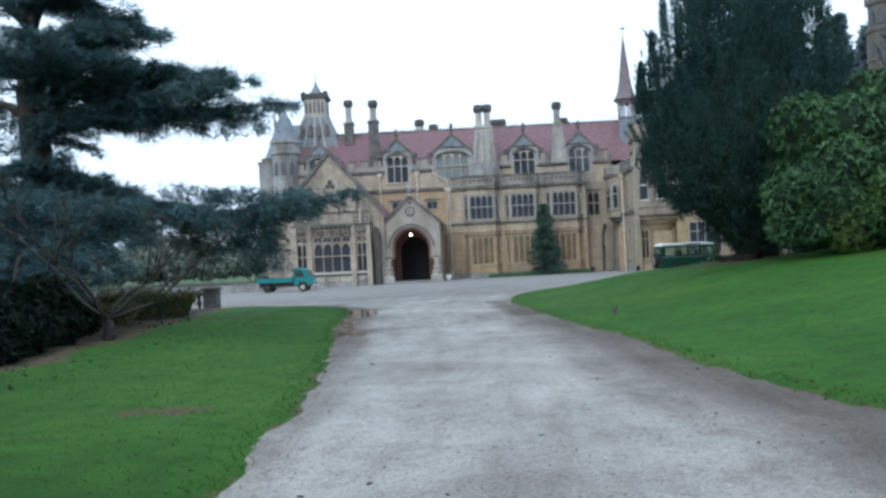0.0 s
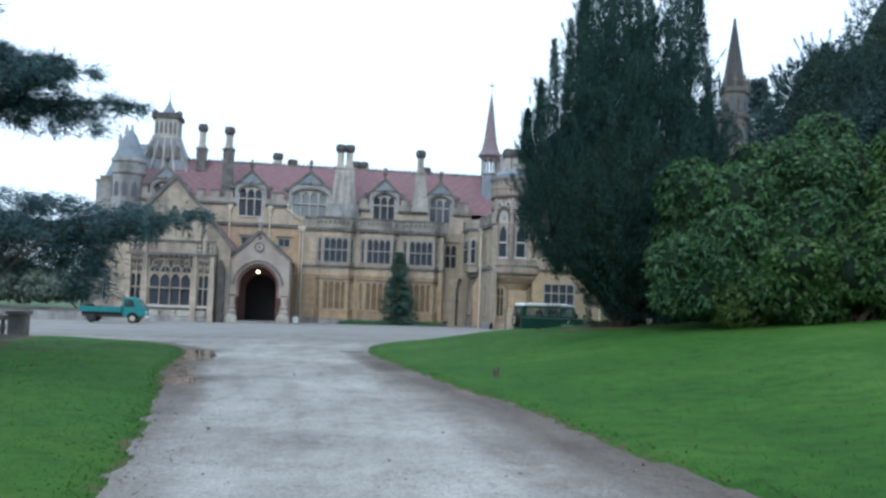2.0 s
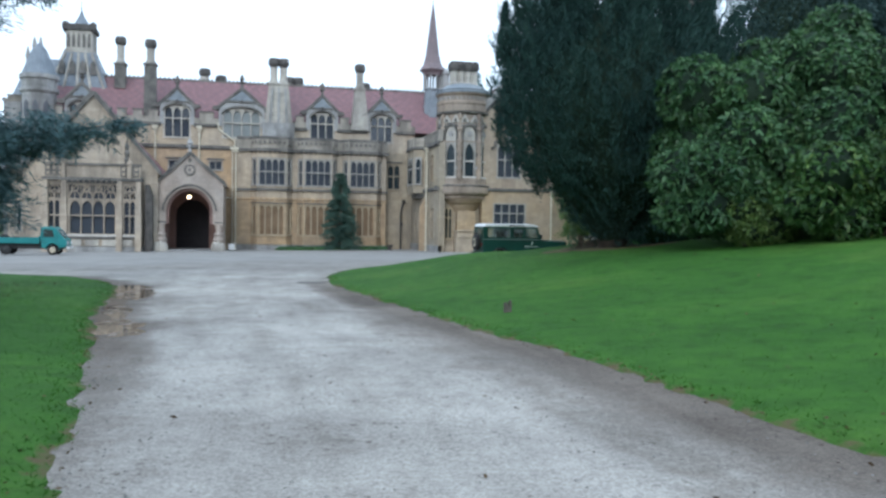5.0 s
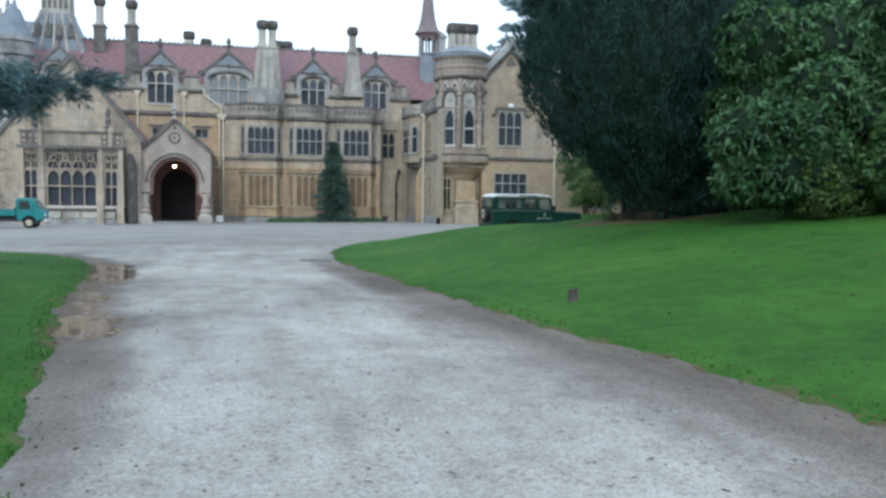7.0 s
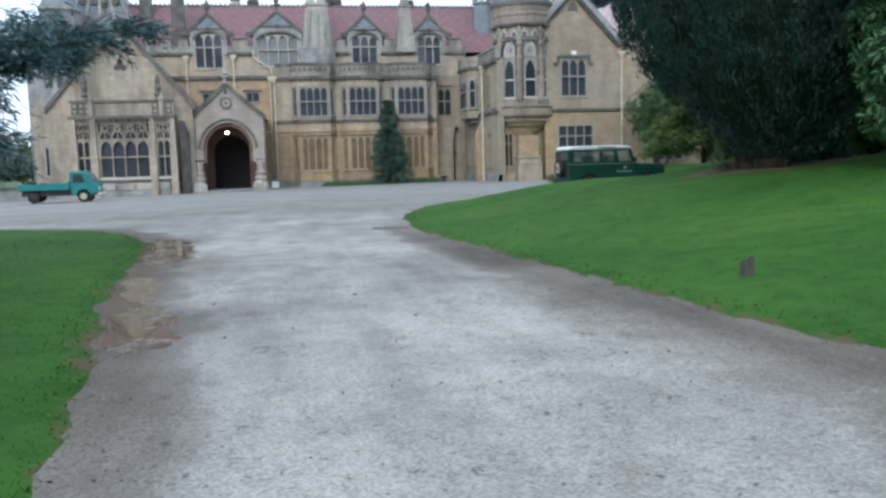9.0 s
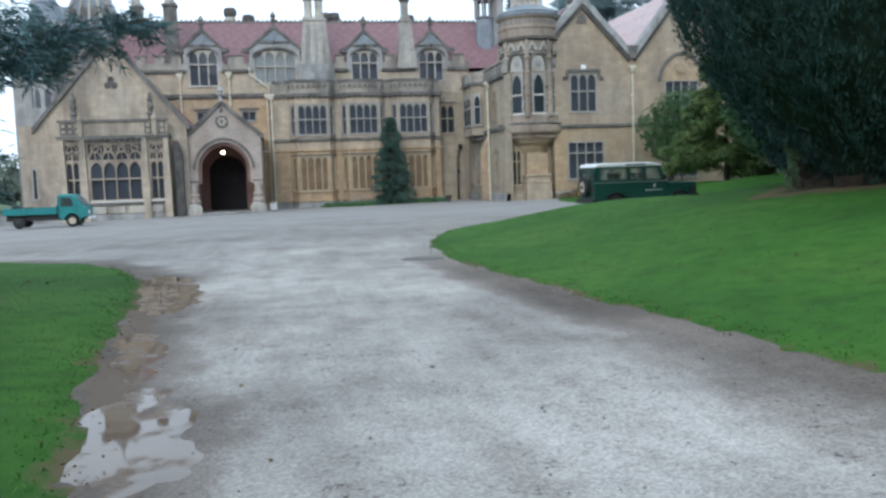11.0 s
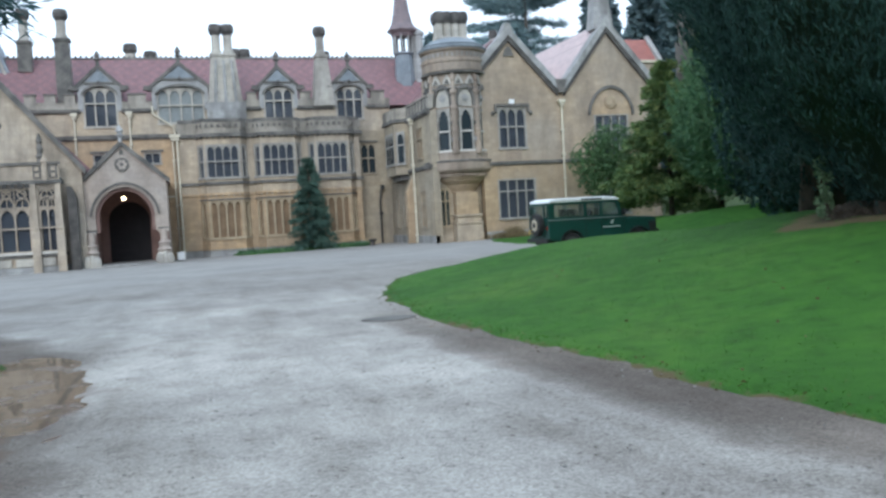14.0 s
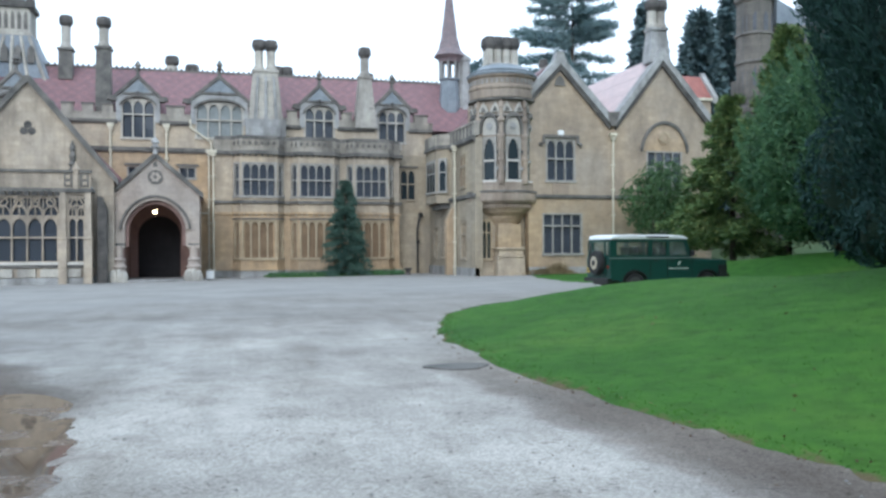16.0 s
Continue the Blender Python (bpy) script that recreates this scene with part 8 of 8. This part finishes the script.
# chapel turret and tower on the hillside
def chapel():
    ch = thing("chapel", "grey stone chapel tower with a pointed turret spire among trees", "chapel", 37.1, 81.5, 0.3)
    link("turret", Geo().lathe(0, 0, [(1.55, -1), (1.55, 11.8), (1.65, 12.0), (1.65, 12.3), (1.42, 12.5), (1.4, 20.6), (1.58, 20.8), (1.58, 21.1), (1.25, 21.3), (1.22, 23.2), (1.42, 23.4), (1.42, 23.8)], 8, 0.39), CHAPEL, ch)
    link("spire", Geo().lathe(0, 0, [(1.15, 23.8), (0.6, 27.5), (0.08, 31.0)], 8, 0.39), SPIRESTONE, ch)
    for k in range(5):
        a = radians(180 + 22 + k * 36)
        m = Matrix.Translation((1.25 * math.cos(a), 1.25 * math.sin(a), 0)) @ Matrix.Rotation(a + math.pi / 2, 4, "Z") @ FRONT
        for zz in (21.35, 18.3, 14.0):
            link("window", Geo(m).prism([(-0.2, zz), (0.2, zz), (0.2, zz + 1.1), (0, zz + 1.5), (-0.2, zz + 1.1)], -0.3, 0.1), DARKROOM, ch)
    for z in (15.8, 18.0):
        link("string_course", Geo().lathe(0, 0, [(1.42, z), (1.56, z + 0.05), (1.56, z + 0.2), (1.42, z + 0.25)], 8, 0.39), TRIM, ch)
    for k in range(8):
        a = 0.39 + k * math.pi / 4
        link("pinnacle", Geo().lathe(1.35 * math.cos(a), 1.35 * math.sin(a), [(0.14, 23.3), (0.14, 24.2), (0.22, 24.3), (0.03, 25.1)], 6), CHAPEL, ch)
    link("tower", Geo().box(1.2, 6.4, -0.3, 5.0, -1, 15.5), CHAPEL, ch)
    par = Geo().box(1.0, 6.6, -0.6, 0.0, 15.5, 15.8).box(1.0, 6.6, -0.7, -0.1, 16.9, 17.15)
    for i in range(9):
        par.box(1.1 + i * 0.66, 1.3 + i * 0.66, -0.55, -0.2, 15.8, 16.9)
    link("balustrade", par, CHAPEL, ch)
    link("balcony", Geo().box(1.4, 5.4, -1.3, 1.0, 17.4, 18.9), CHAPEL, ch, "corbelled stone balcony beside the turret")
    for k in range(3):
        link("corbel", Geo().box(1.4, 5.2 - 0.2 * k, -1.1 + 0.25 * k, 1.0, 17.1 - 0.35 * k, 17.4 - 0.35 * k), TRIM if k == 1 else CHAPEL, ch)
    link("balcony_roof", Geo().prism([(1.3, 19.0), (5.6, 19.0), (1.3, 20.9)], -1.0, 1.4), SLATE, ch)
    for k in range(3):
        link("window", Geo(Matrix.Translation((0, -1.3, 0)) @ FRONT).prism([(3.4 + 0.6 * k, 17.7), (3.75 + 0.6 * k, 17.7), (3.75 + 0.6 * k, 18.4), (3.57 + 0.6 * k, 18.7), (3.4 + 0.6 * k, 18.4)], -0.1, 0.02), DARKROOM, ch)
    link("window", Geo(Matrix.Translation((0, -0.3, 0)) @ FRONT).prism([(2.4, 10), (4.8, 10), (4.8, 12.6), (3.6, 14.2), (2.4, 12.6)], -0.3, 0.03), DARKROOM, ch, "broad dark pointed window")


chapel()


# rainwater pipes
def downpipe(x, y, z1, z0, parent=mansion, r=0.075):
    g = Geo().tube([(x, y, z0), (x, y, z1)], r, 7)
    p = link("downpipe", g, CREAM, parent, "cream-painted downpipe with a square hopper")
    link("hopper", Geo().box(x - 0.24, x + 0.24, y - 0.2, y + 0.15, z1, z1 + 0.22).box(x - 0.15, x + 0.15, y - 0.13, y + 0.13, z1 - 0.22, z1), CREAM, p)
    k = z0 + 0.8
    while k < z1 - 0.4:
        link("collar", Geo().box(x - 0.13, x + 0.13, y - 0.1, y + 0.12, k, k + 0.1), CREAM, p)
        k += 1.7


downpipe(-11.42, 87.85, 10.55, 6.3)
downpipe(-7.6, 87.85, 10.6, 7.5)
downpipe(-4.62, 87.7, 8.8, -0.6)
downpipe(-4.32, 86.85, 8.7, -0.6)
downpipe(21.98, 75.85, 9.3, -0.3)
downpipe(12.0, 80.2, 8.7, -0.4)
link("waste_pipe", Geo().tube([(11.35, 87.75, 4.3), (11.2, 87.75, 3.9), (11.1, 87.75, 3.2), (11.1, 87.75, -0.6)], 0.08, 7).box(11.0, 11.24, 87.6, 87.85, 2.1, 2.35).box(11.2, 11.5, 87.6, 87.85, 4.2, 4.5), BLACK, mansion, "black cast-iron waste pipe in the corner")
link("gutter_pipe", Geo().tube([(-5.95, 87.8, 11.2), (-5.9, 87.8, 10.6), (-4.5, 87.75, 9.6), (-4.4, 87.7, 8.9)], 0.075, 7), CREAM, mansion, "cream-painted sloping rainwater pipe")
link("branch_pipe", Geo().tube([(-5.3, 87.75, 4.35), (-4.6, 87.75, 4.35)], 0.06, 6), CREAM, mansion)


# ---- vehicles ----
def wheel(parent, x, y, z, r, w, rim_mat, side):
    ty = Geo(Matrix.Translation((x, y, z)) @ Matrix.Rotation(math.pi / 2, 4, "X"))
    ty.lathe(0, 0, [(r * 0.62, -w / 2), (r * 0.92, -w / 2), (r, -w * 0.35), (r, w * 0.35), (r * 0.92, w / 2), (r * 0.62, w / 2)], 24)
    wh = link("wheel", ty, RUBBER, parent, "black tyre", smooth=False)
    link("rim", Geo(Matrix.Translation((x, y, z)) @ Matrix.Rotation(math.pi / 2, 4, "X")).lathe(0, 0, [(r * 0.3, -w * 0.6), (r * 0.56, -w * 0.53), (r * 0.6, -w * 0.49), (r * 0.6, w * 0.49), (r * 0.56, w * 0.53), (r * 0.3, w * 0.6)], 20), rim_mat, wh)
    return wh


def off_roader():
    """Boxy long estate: the nose points along +x."""
    x0, y0 = 8.6, 49.1
    c = thing("car", "dark green boxy four-wheel-drive estate car with a white roof", "car", x0, y0, float(flat(10.5, 50)) + 0.02, 3)
    c.scale.x = 1.03
    W = 1.79
    rail_mat = plain("galvanised_rail", (0.25, 0.28, 0.28), (0.33, 0.36, 0.36), 2, 0.4, 0.6)
    badge_mat = plain("pale_badge", (0.35, 0.42, 0.36), (0.45, 0.5, 0.45))
    side = lambda pts, a, b, name, mat, label="", bev=0.02: link(name, Geo().prism(pts, a, b), mat, c, label, bevel=bev)
    arch = lambda cx, r: [(cx + r * math.cos(a), 0.36 + r * math.sin(a)) for a in np.linspace(math.pi, 0, 9)]
    low = [(0.02, 0.5)] + [(0.3, 0.48)] + arch(0.92, 0.44) + [(1.5, 0.42), (3.1, 0.42)] + arch(3.72, 0.44) + [(4.3, 0.48), (4.42, 0.52), (4.42, 1.12), (3.28, 1.19), (3.1, 1.24), (0.0, 1.24)]
    side(low, 0.06, W - 0.06, "body", DARKGREEN)
    # hollow cabin: pillars, rails and panes on both sides, rear and front
    for ya, yb in ((0.08, 0.13), (W - 0.13, W - 0.08)):
        g = Geo().prism([(0.02, 1.24), (3.12, 1.24), (3.08, 1.34), (0.03, 1.34)], ya, yb).prism([(0.09, 1.80), (2.93, 1.80), (2.90, 1.88), (0.10, 1.88)], ya, yb)
        for a, b in ((0.04, 0.26), (1.44, 1.58), (2.12, 2.24)):
            g.box(a, b, ya, yb, 1.34, 1.80)
        g.prism([(2.93, 1.34), (3.08, 1.34), (2.93, 1.80), (2.79, 1.80)], ya, yb)
        link("upper_side", g, DARKGREEN, c)
        for pts in ([(0.26, 1.34), (1.44, 1.34), (1.44, 1.80), (0.26, 1.80)], [(1.58, 1.34), (2.12, 1.34), (2.12, 1.80), (1.58, 1.80)], [(2.24, 1.34), (2.93, 1.34), (2.79, 1.80), (2.24, 1.80)]):
            link("side_window", Geo().prism(pts, ya + 0.02, ya + 0.03), CARPANE, c)
    rear = Geo().box(0.0, 0.05, 0.13, W - 0.13, 1.24, 1.34).box(0.05, 0.10, 0.13, W - 0.13, 1.78, 1.88)
    for ya, yb in ((0.13, 0.2), (0.42, 0.52), (W - 0.52, W - 0.42), (W - 0.2, W - 0.13)):
        rear.box(0.01, 0.06, ya, yb, 1.34, 1.78)
    link("upper_rear", rear, DARKGREEN, c)
    for ya, yb in ((0.2, 0.42), (0.52, W - 0.52), (W - 0.42, W - 0.2)):
        link("rear_window", Geo().box(0.025, 0.035, ya, yb, 1.34, 1.78), CARPANE, c)
    link("windscreen", Geo().prism([(3.10, 1.25), (3.12, 1.25), (2.92, 1.87), (2.90, 1.87)], 0.13, W - 0.13), CARPANE, c)
    link("roof", Geo().prism([(0.04, 1.875), (2.97, 1.875), (2.94, 1.93), (2.78, 2.0), (2.4, 2.03), (0.35, 2.04), (0.10, 1.99)], 0.05, W - 0.05), WHITE, c, "white painted roof", bevel=0.05)
    for ys in (0.038, W - 0.058):
        link("roof_vent", Geo().box(1.35, 2.2, ys, ys + 0.02, 1.925, 1.98), BLACK, c, "dark slot in the roof's side")
    for k in range(4):
        link("roof_rib", Geo().box(0.5, 2.6, 0.42 + k * 0.3, 0.46 + k * 0.3, 2.025, 2.045), WHITE, c)
    for xs, ys in ((1.2, 0.3), (1.2, 1.0), (2.25, 0.22), (2.25, 1.05)):
        link("seat_back", Geo().prism([(xs, 1.2), (xs + 0.16, 1.2), (xs + 0.06, 1.62), (xs - 0.06, 1.62)], ys, ys + 0.5), RUBBER, c, bevel=0.03)
    for ys, s in ((0.055, -1), (W - 0.075, 1)):
        link("waist_rail", Geo().box(0.0, 3.1, ys - 0.012, ys + 0.03, 1.22, 1.26), rail_mat, c)
        for d in (1.5, 2.16, 3.1):
            link("door_seam", Geo().box(d - 0.008, d + 0.008, ys - 0.003, ys + 0.01, 0.55, 1.22), BLACK, c)
        for d in (1.62, 2.28):
            link("door_handle", Geo().box(d, d + 0.13, ys - 0.02, ys + 0.01, 1.13, 1.16), BLACK, c)
        for cx in (0.92, 3.72):
            ring = [(cx + 0.49 * math.cos(a), 0.36 + 0.49 * math.sin(a)) for a in np.linspace(math.pi, 0, 11)]
            inn = [(cx + 0.445 * math.cos(a), 0.36 + 0.445 * math.sin(a)) for a in np.linspace(0, math.pi, 11)]
            link("wheel_arch", Geo().prism(ring + inn, ys - 0.05 if s < 0 else ys, ys + 0.0 if s < 0 else ys + 0.06), BLACK, c)
        link("badge", Geo().prism([(2.56, 0.98), (2.62, 1.0), (2.70, 1.12), (2.62, 1.13), (2.55, 1.07)], ys - 0.004, ys + 0.01), badge_mat, c, "pale leaf-like badge")
        link("lettering_bar", Geo().box(2.2, 2.95, ys - 0.004, ys + 0.01, 0.86, 0.90), badge_mat, c)
        link("sill", Geo().box(1.45, 3.2, ys - 0.01, ys + 0.03, 0.40, 0.47), BLACK, c)
    link("bonnet", Geo().prism([(3.2, 1.16), (4.46, 1.10), (4.46, 1.18), (3.2, 1.25)], 0.25, W - 0.25), DARKGREEN, c, bevel=0.02)
    for yy in (0.04, W - 0.42):
        link("front_wing", Geo().prism([(3.2, 0.98), (4.48, 0.98), (4.48, 1.13), (4.44, 1.16), (3.2, 1.19)], yy, yy + 0.38), DARKGREEN, c, bevel=0.03)
        link("headlamp", Geo().lathe(0, 0, [(0.1, 0), (0.1, 0.03), (0.06, 0.05)], 12), WHITE, c).matrix_local = pose(4.48, yy + 0.19, 0.86, 0, 90, 0)
        link("wing_cladding", Geo().box(4.16, 4.47, yy - 0.03 if yy < 1 else yy + 0.02, yy + 0.36 if yy < 1 else yy + 0.41, 0.56, 0.99), BLACK, c, "black moulded wing corner", bevel=0.02)
    link("front_bumper", Geo().box(4.46, 4.58, 0.05, W - 0.05, 0.5, 0.68), BLACK, c)
    link("grille", Geo().box(4.42, 4.47, 0.45, W - 0.45, 0.66, 1.04), BLACK, c)
    link("rear_bumper", Geo().box(-0.1, 0.04, 0.06, W - 0.06, 0.42, 0.56), BLACK, c)
    link("chassis", Geo().box(0.1, 4.3, 0.35, W - 0.35, 0.32, 0.56), BLACK, c)
    link("rear_door", Geo().box(-0.015, 0.02, 0.42, W - 0.42, 0.62, 1.3), DARKGREEN, c, bevel=0.01)
    for yy in (0.14, W - 0.36):
        link("tail_lamp", Geo().lathe(0, 0, [(0.05, 0), (0.05, 0.03), (0.03, 0.05)], 10), REDLENS, c).matrix_local = pose(0.02, yy + 0.08, 0.95, 0, -90, 0)
    spin = Matrix.Translation((-0.12, 0.78, 1.08)) @ Matrix.Rotation(math.pi / 2, 4, "Y")
    spare = link("spare_wheel", Geo(spin).lathe(0, 0, [(0.24, -0.11), (0.39, -0.11), (0.42, -0.07), (0.42, 0.07), (0.39, 0.11), (0.24, 0.11)], 24), RUBBER, c, "spare wheel on the rear door")
    link("rim", Geo(spin).lathe(0, 0, [(0.08, -0.12), (0.2, -0.115), (0.23, -0.115), (0.24, -0.09), (0.24, 0.05)], 20), RIM, spare)
    link("hub", Geo(spin).lathe(0, 0, [(0.06, -0.16), (0.1, -0.14), (0.1, -0.1)], 12), BLACK, spare)
    link("number_plate", Geo().box(-0.03, -0.01, W - 0.52, W - 0.12, 0.74, 0.9), YELLOW, c, "yellow plate with plain bars")
    link("plate_bars", Geo().box(-0.034, -0.028, W - 0.48, W - 0.16, 0.79, 0.85), BLACK, c)
    for x in (0.92, 3.72):
        for y, s in ((0.16, -1), (W - 0.16, 1)):
            wheel(c, x, y, 0.38, 0.38, 0.22, STEEL, s)
    for y in (-0.12, W - 0.06):
        link("wing_mirror", Geo().box(3.0, 3.1, y, y + 0.18, 1.30, 1.5), BLACK, c, bevel=0.02)


off_roader()


def pickup():
    """Old forward-control pickup, cab towards +x."""
    c = thing("pickup_truck", "old teal dropside pickup truck with a rounded cab", "truck", -19.6, 68.4, float(flat(-17.5, 69)) + 0.02)
    W = 1.75
    arch = lambda cx, r: [(cx + r * math.cos(a), 0.36 + r * math.sin(a)) for a in np.linspace(math.pi, 0, 9)]
    cab = [(3.0, 0.52)] + [(3.15, 0.5)] + arch(3.72, 0.42) + [(4.2, 0.5), (4.55, 0.55), (4.62, 0.75), (4.58, 1.05), (4.35, 1.22), (4.0, 1.75), (3.8, 1.88), (3.2, 1.92), (2.98, 1.85), (2.95, 1.2)]
    link("cab", Geo().prism(cab, 0.03, W - 0.03), TEAL, c, bevel=0.06)
    bed = link("bed", Geo().box(0.0, 2.92, 0.0, W, 0.78, 0.86).box(0.0, 2.92, 0.0, 0.05, 0.86, 1.16).box(0.0, 2.92, W - 0.05, W, 0.86, 1.16).box(0.0, 0.05, 0.05, W - 0.05, 0.86, 1.16).box(2.87, 2.92, 0.05, W - 0.05, 0.86, 1.3), TEAL, c, "low dropside load bed")
    for k in range(4):
        link("side_rib", Geo().box(0.35 + k * 0.72, 0.43 + k * 0.72, -0.025, 0.0, 0.78, 1.18), TEAL, bed)
    link("chassis", Geo().box(0.1, 4.3, 0.35, W - 0.35, 0.42, 0.78), BLACK, c)
    link("load", Geo().lathe(0.6, 0.8, [(0.32, 0.88), (0.36, 1.05), (0.3, 1.22), (0.16, 1.34)], 9).lathe(1.2, 0.9, [(0.3, 0.88), (0.34, 1.02), (0.2, 1.2)], 8), RUBBER, c, "dark bundle in the load bed")
    for ys in (0.0, W - 0.02):
        link("side_window", Geo().prism([(3.15, 1.2), (3.85, 1.2), (3.72, 1.68), (3.2, 1.74)], ys + 0.005, ys + 0.03), CARGLASS, c)
        link("door_seam", Geo().box(3.06, 3.075, ys, ys + 0.03, 0.6, 1.8).box(4.0, 4.015, ys, ys + 0.03, 0.9, 1.45), BLACK, c)
    link("windscreen", Geo().prism([(4.36, 1.27), (4.39, 1.24), (4.08, 1.72), (4.03, 1.72)], 0.14, W - 0.14), WINDSCREEN, c)
    link("front_bumper", Geo().box(4.6, 4.72, 0.08, W - 0.08, 0.44, 0.58), WHITE, c)
    for y in (0.3, W - 0.3):
        link("headlamp", Geo().lathe(0, 0, [(0.11, 0), (0.11, 0.04), (0.07, 0.08)], 12), WHITE, c).matrix_local = pose(4.58, y, 0.82, 0, 90, 0)
    for x in (0.85, 3.72):
        for y, s in ((0.14, -1), (W - 0.14, 1)):
            wheel(c, x, y, 0.35, 0.34, 0.2, BLACK if x < 2 else RIM, s)


pickup()


# ---- small things on the forecourt and lawns ----
z = gz(1.62, 22.3)
stub = thing("marker_post", "short weathered wooden stump on the lawn's edge", "post", 1.62, 22.3, z)
for px, w, h, lean in ((-.03, .035, .20, -.01), (.032, .034, .24, .015), (.0, .05, .14, 0)):
    link("post", Geo().add([(px - w, -.06, -.1), (px + w, -.06, -.1), (px + w, .06, -.1), (px - w, .06, -.1), (px - w * .7 + lean, -.045, h), (px + w * .6 + lean, -.05, h - .03), (px + w * .6 + lean, .045, h - .01), (px - w * .7 + lean, .05, h - .05)],
                           [(3, 2, 1, 0), (4, 5, 6, 7), (0, 1, 5, 4), (1, 2, 6, 5), (2, 3, 7, 6), (3, 0, 4, 7)]), STUMP, stub, bevel=0.01)
bin_z = float(flat(-4.55, 82)) + 0.02
sign = thing("notice_box", "white box standing by the porch", "box", -4.55, 82.0, bin_z)
link("box", Geo().box(-.26, .26, -.2, .2, 0.04, .58), WHITE, sign, bevel=0.02)
link("feet", Geo().box(-.2, .2, -.16, .16, 0, .05), BLACK, sign)
pot = thing("planter", "small dark stone planter at the wall's foot", "planter", 9.4, 83.6, float(flat(9.4, 83.6)))
link("pot", Geo().lathe(0, 0, [(0.22, 0), (0.2, 0.1), (0.12, 0.18), (0.3, 0.42), (0.34, 0.5), (0.28, 0.5)], 12), SOOTSHADE, pot)
bed_x, bed_y = rng.uniform(-0.5, 9.3, 5000), rng.uniform(84.0, 85.9, 5000)
bed = leaves("border_plants", np.stack([bed_x, bed_y, flat(bed_x, bed_y)], 1), np.stack([rng.normal(0, .5, 5000), rng.normal(0, .5, 5000), np.ones(5000)], 1), rng.uniform(0.1, 0.45, 5000), 0.08, GREENTREE)
tagged(bed, "low green plants in the border under the bays", "plants", kind="stuff")
strip = Geo().plan([(-0.8, 86.0), (-0.5, 84.2), (1.5, 83.7), (6, 83.6), (9.0, 83.9), (9.6, 86.0)], float(flat(4, 85)) - 0.3, float(flat(4, 85)) + 0.06)
tagged(link("ground_border", strip, LAWN), "narrow grass border under the bays", "border", kind="structure")
bush = thing("shrub", "brown twiggy shrub against the wing wall", "shrub", 17.3, 75.2, gz(17.3, 75.2))
n = 2200
bx = rng.normal(0, 0.9, n)
leaves("twig_mass", np.stack([bx, rng.normal(0, 0.2, n), np.zeros(n)], 1), np.stack([rng.normal(0, .45, n), rng.normal(0, .3, n), np.ones(n)], 1), rng.uniform(0.25, 1.15, n) * np.exp(-(bx / 1.6) ** 2) * (0.8 + 0.25 * np.sin(bx * 3.0)), 0.025, TWIG, bush)



def terrace():
    """Stone pier with a balustrade at the far edge of the left lawn."""
    x, y = -14.3, 40.1
    g = float(flat(x, y)) - 0.1
    w = thing("stone_balustrade", "low dark stone balustrade ending in a square pier", "balustrade", x, y, g)
    link("pier", Geo().box(-.32, .32, -.32, .32, -.3, 1.05), TRIM, w)
    link("pier_cap", Geo().box(-.4, .4, -.4, .4, 1.05, 1.2), TRIM, w)
    link("rail", Geo().box(-14, -.32, -.2, .2, .82, 1.0), TRIM, w)
    link("base", Geo().box(-14, -.32, -.22, .22, -.3, .2), TRIM, w)
    for k in range(26):
        link("baluster", Geo().lathe(-.6 - k * .5, 0, [(.1, .2), (.07, .3), (.13, .5), (.07, .72), (.1, .82)], 8), TRIM, w)


terrace()
far_wall = thing("boundary_wall", "low stone wall with a hedge beyond the forecourt", "wall", -29, 77, float(flat(-29, 77)))
link("wall", Geo().box(-16, 7.6, -.25, .25, -.5, .8), GREY, far_wall)
link("wall_cap", Geo().box(-16, 7.6, -.32, .32, .8, .92), TRIM, far_wall)
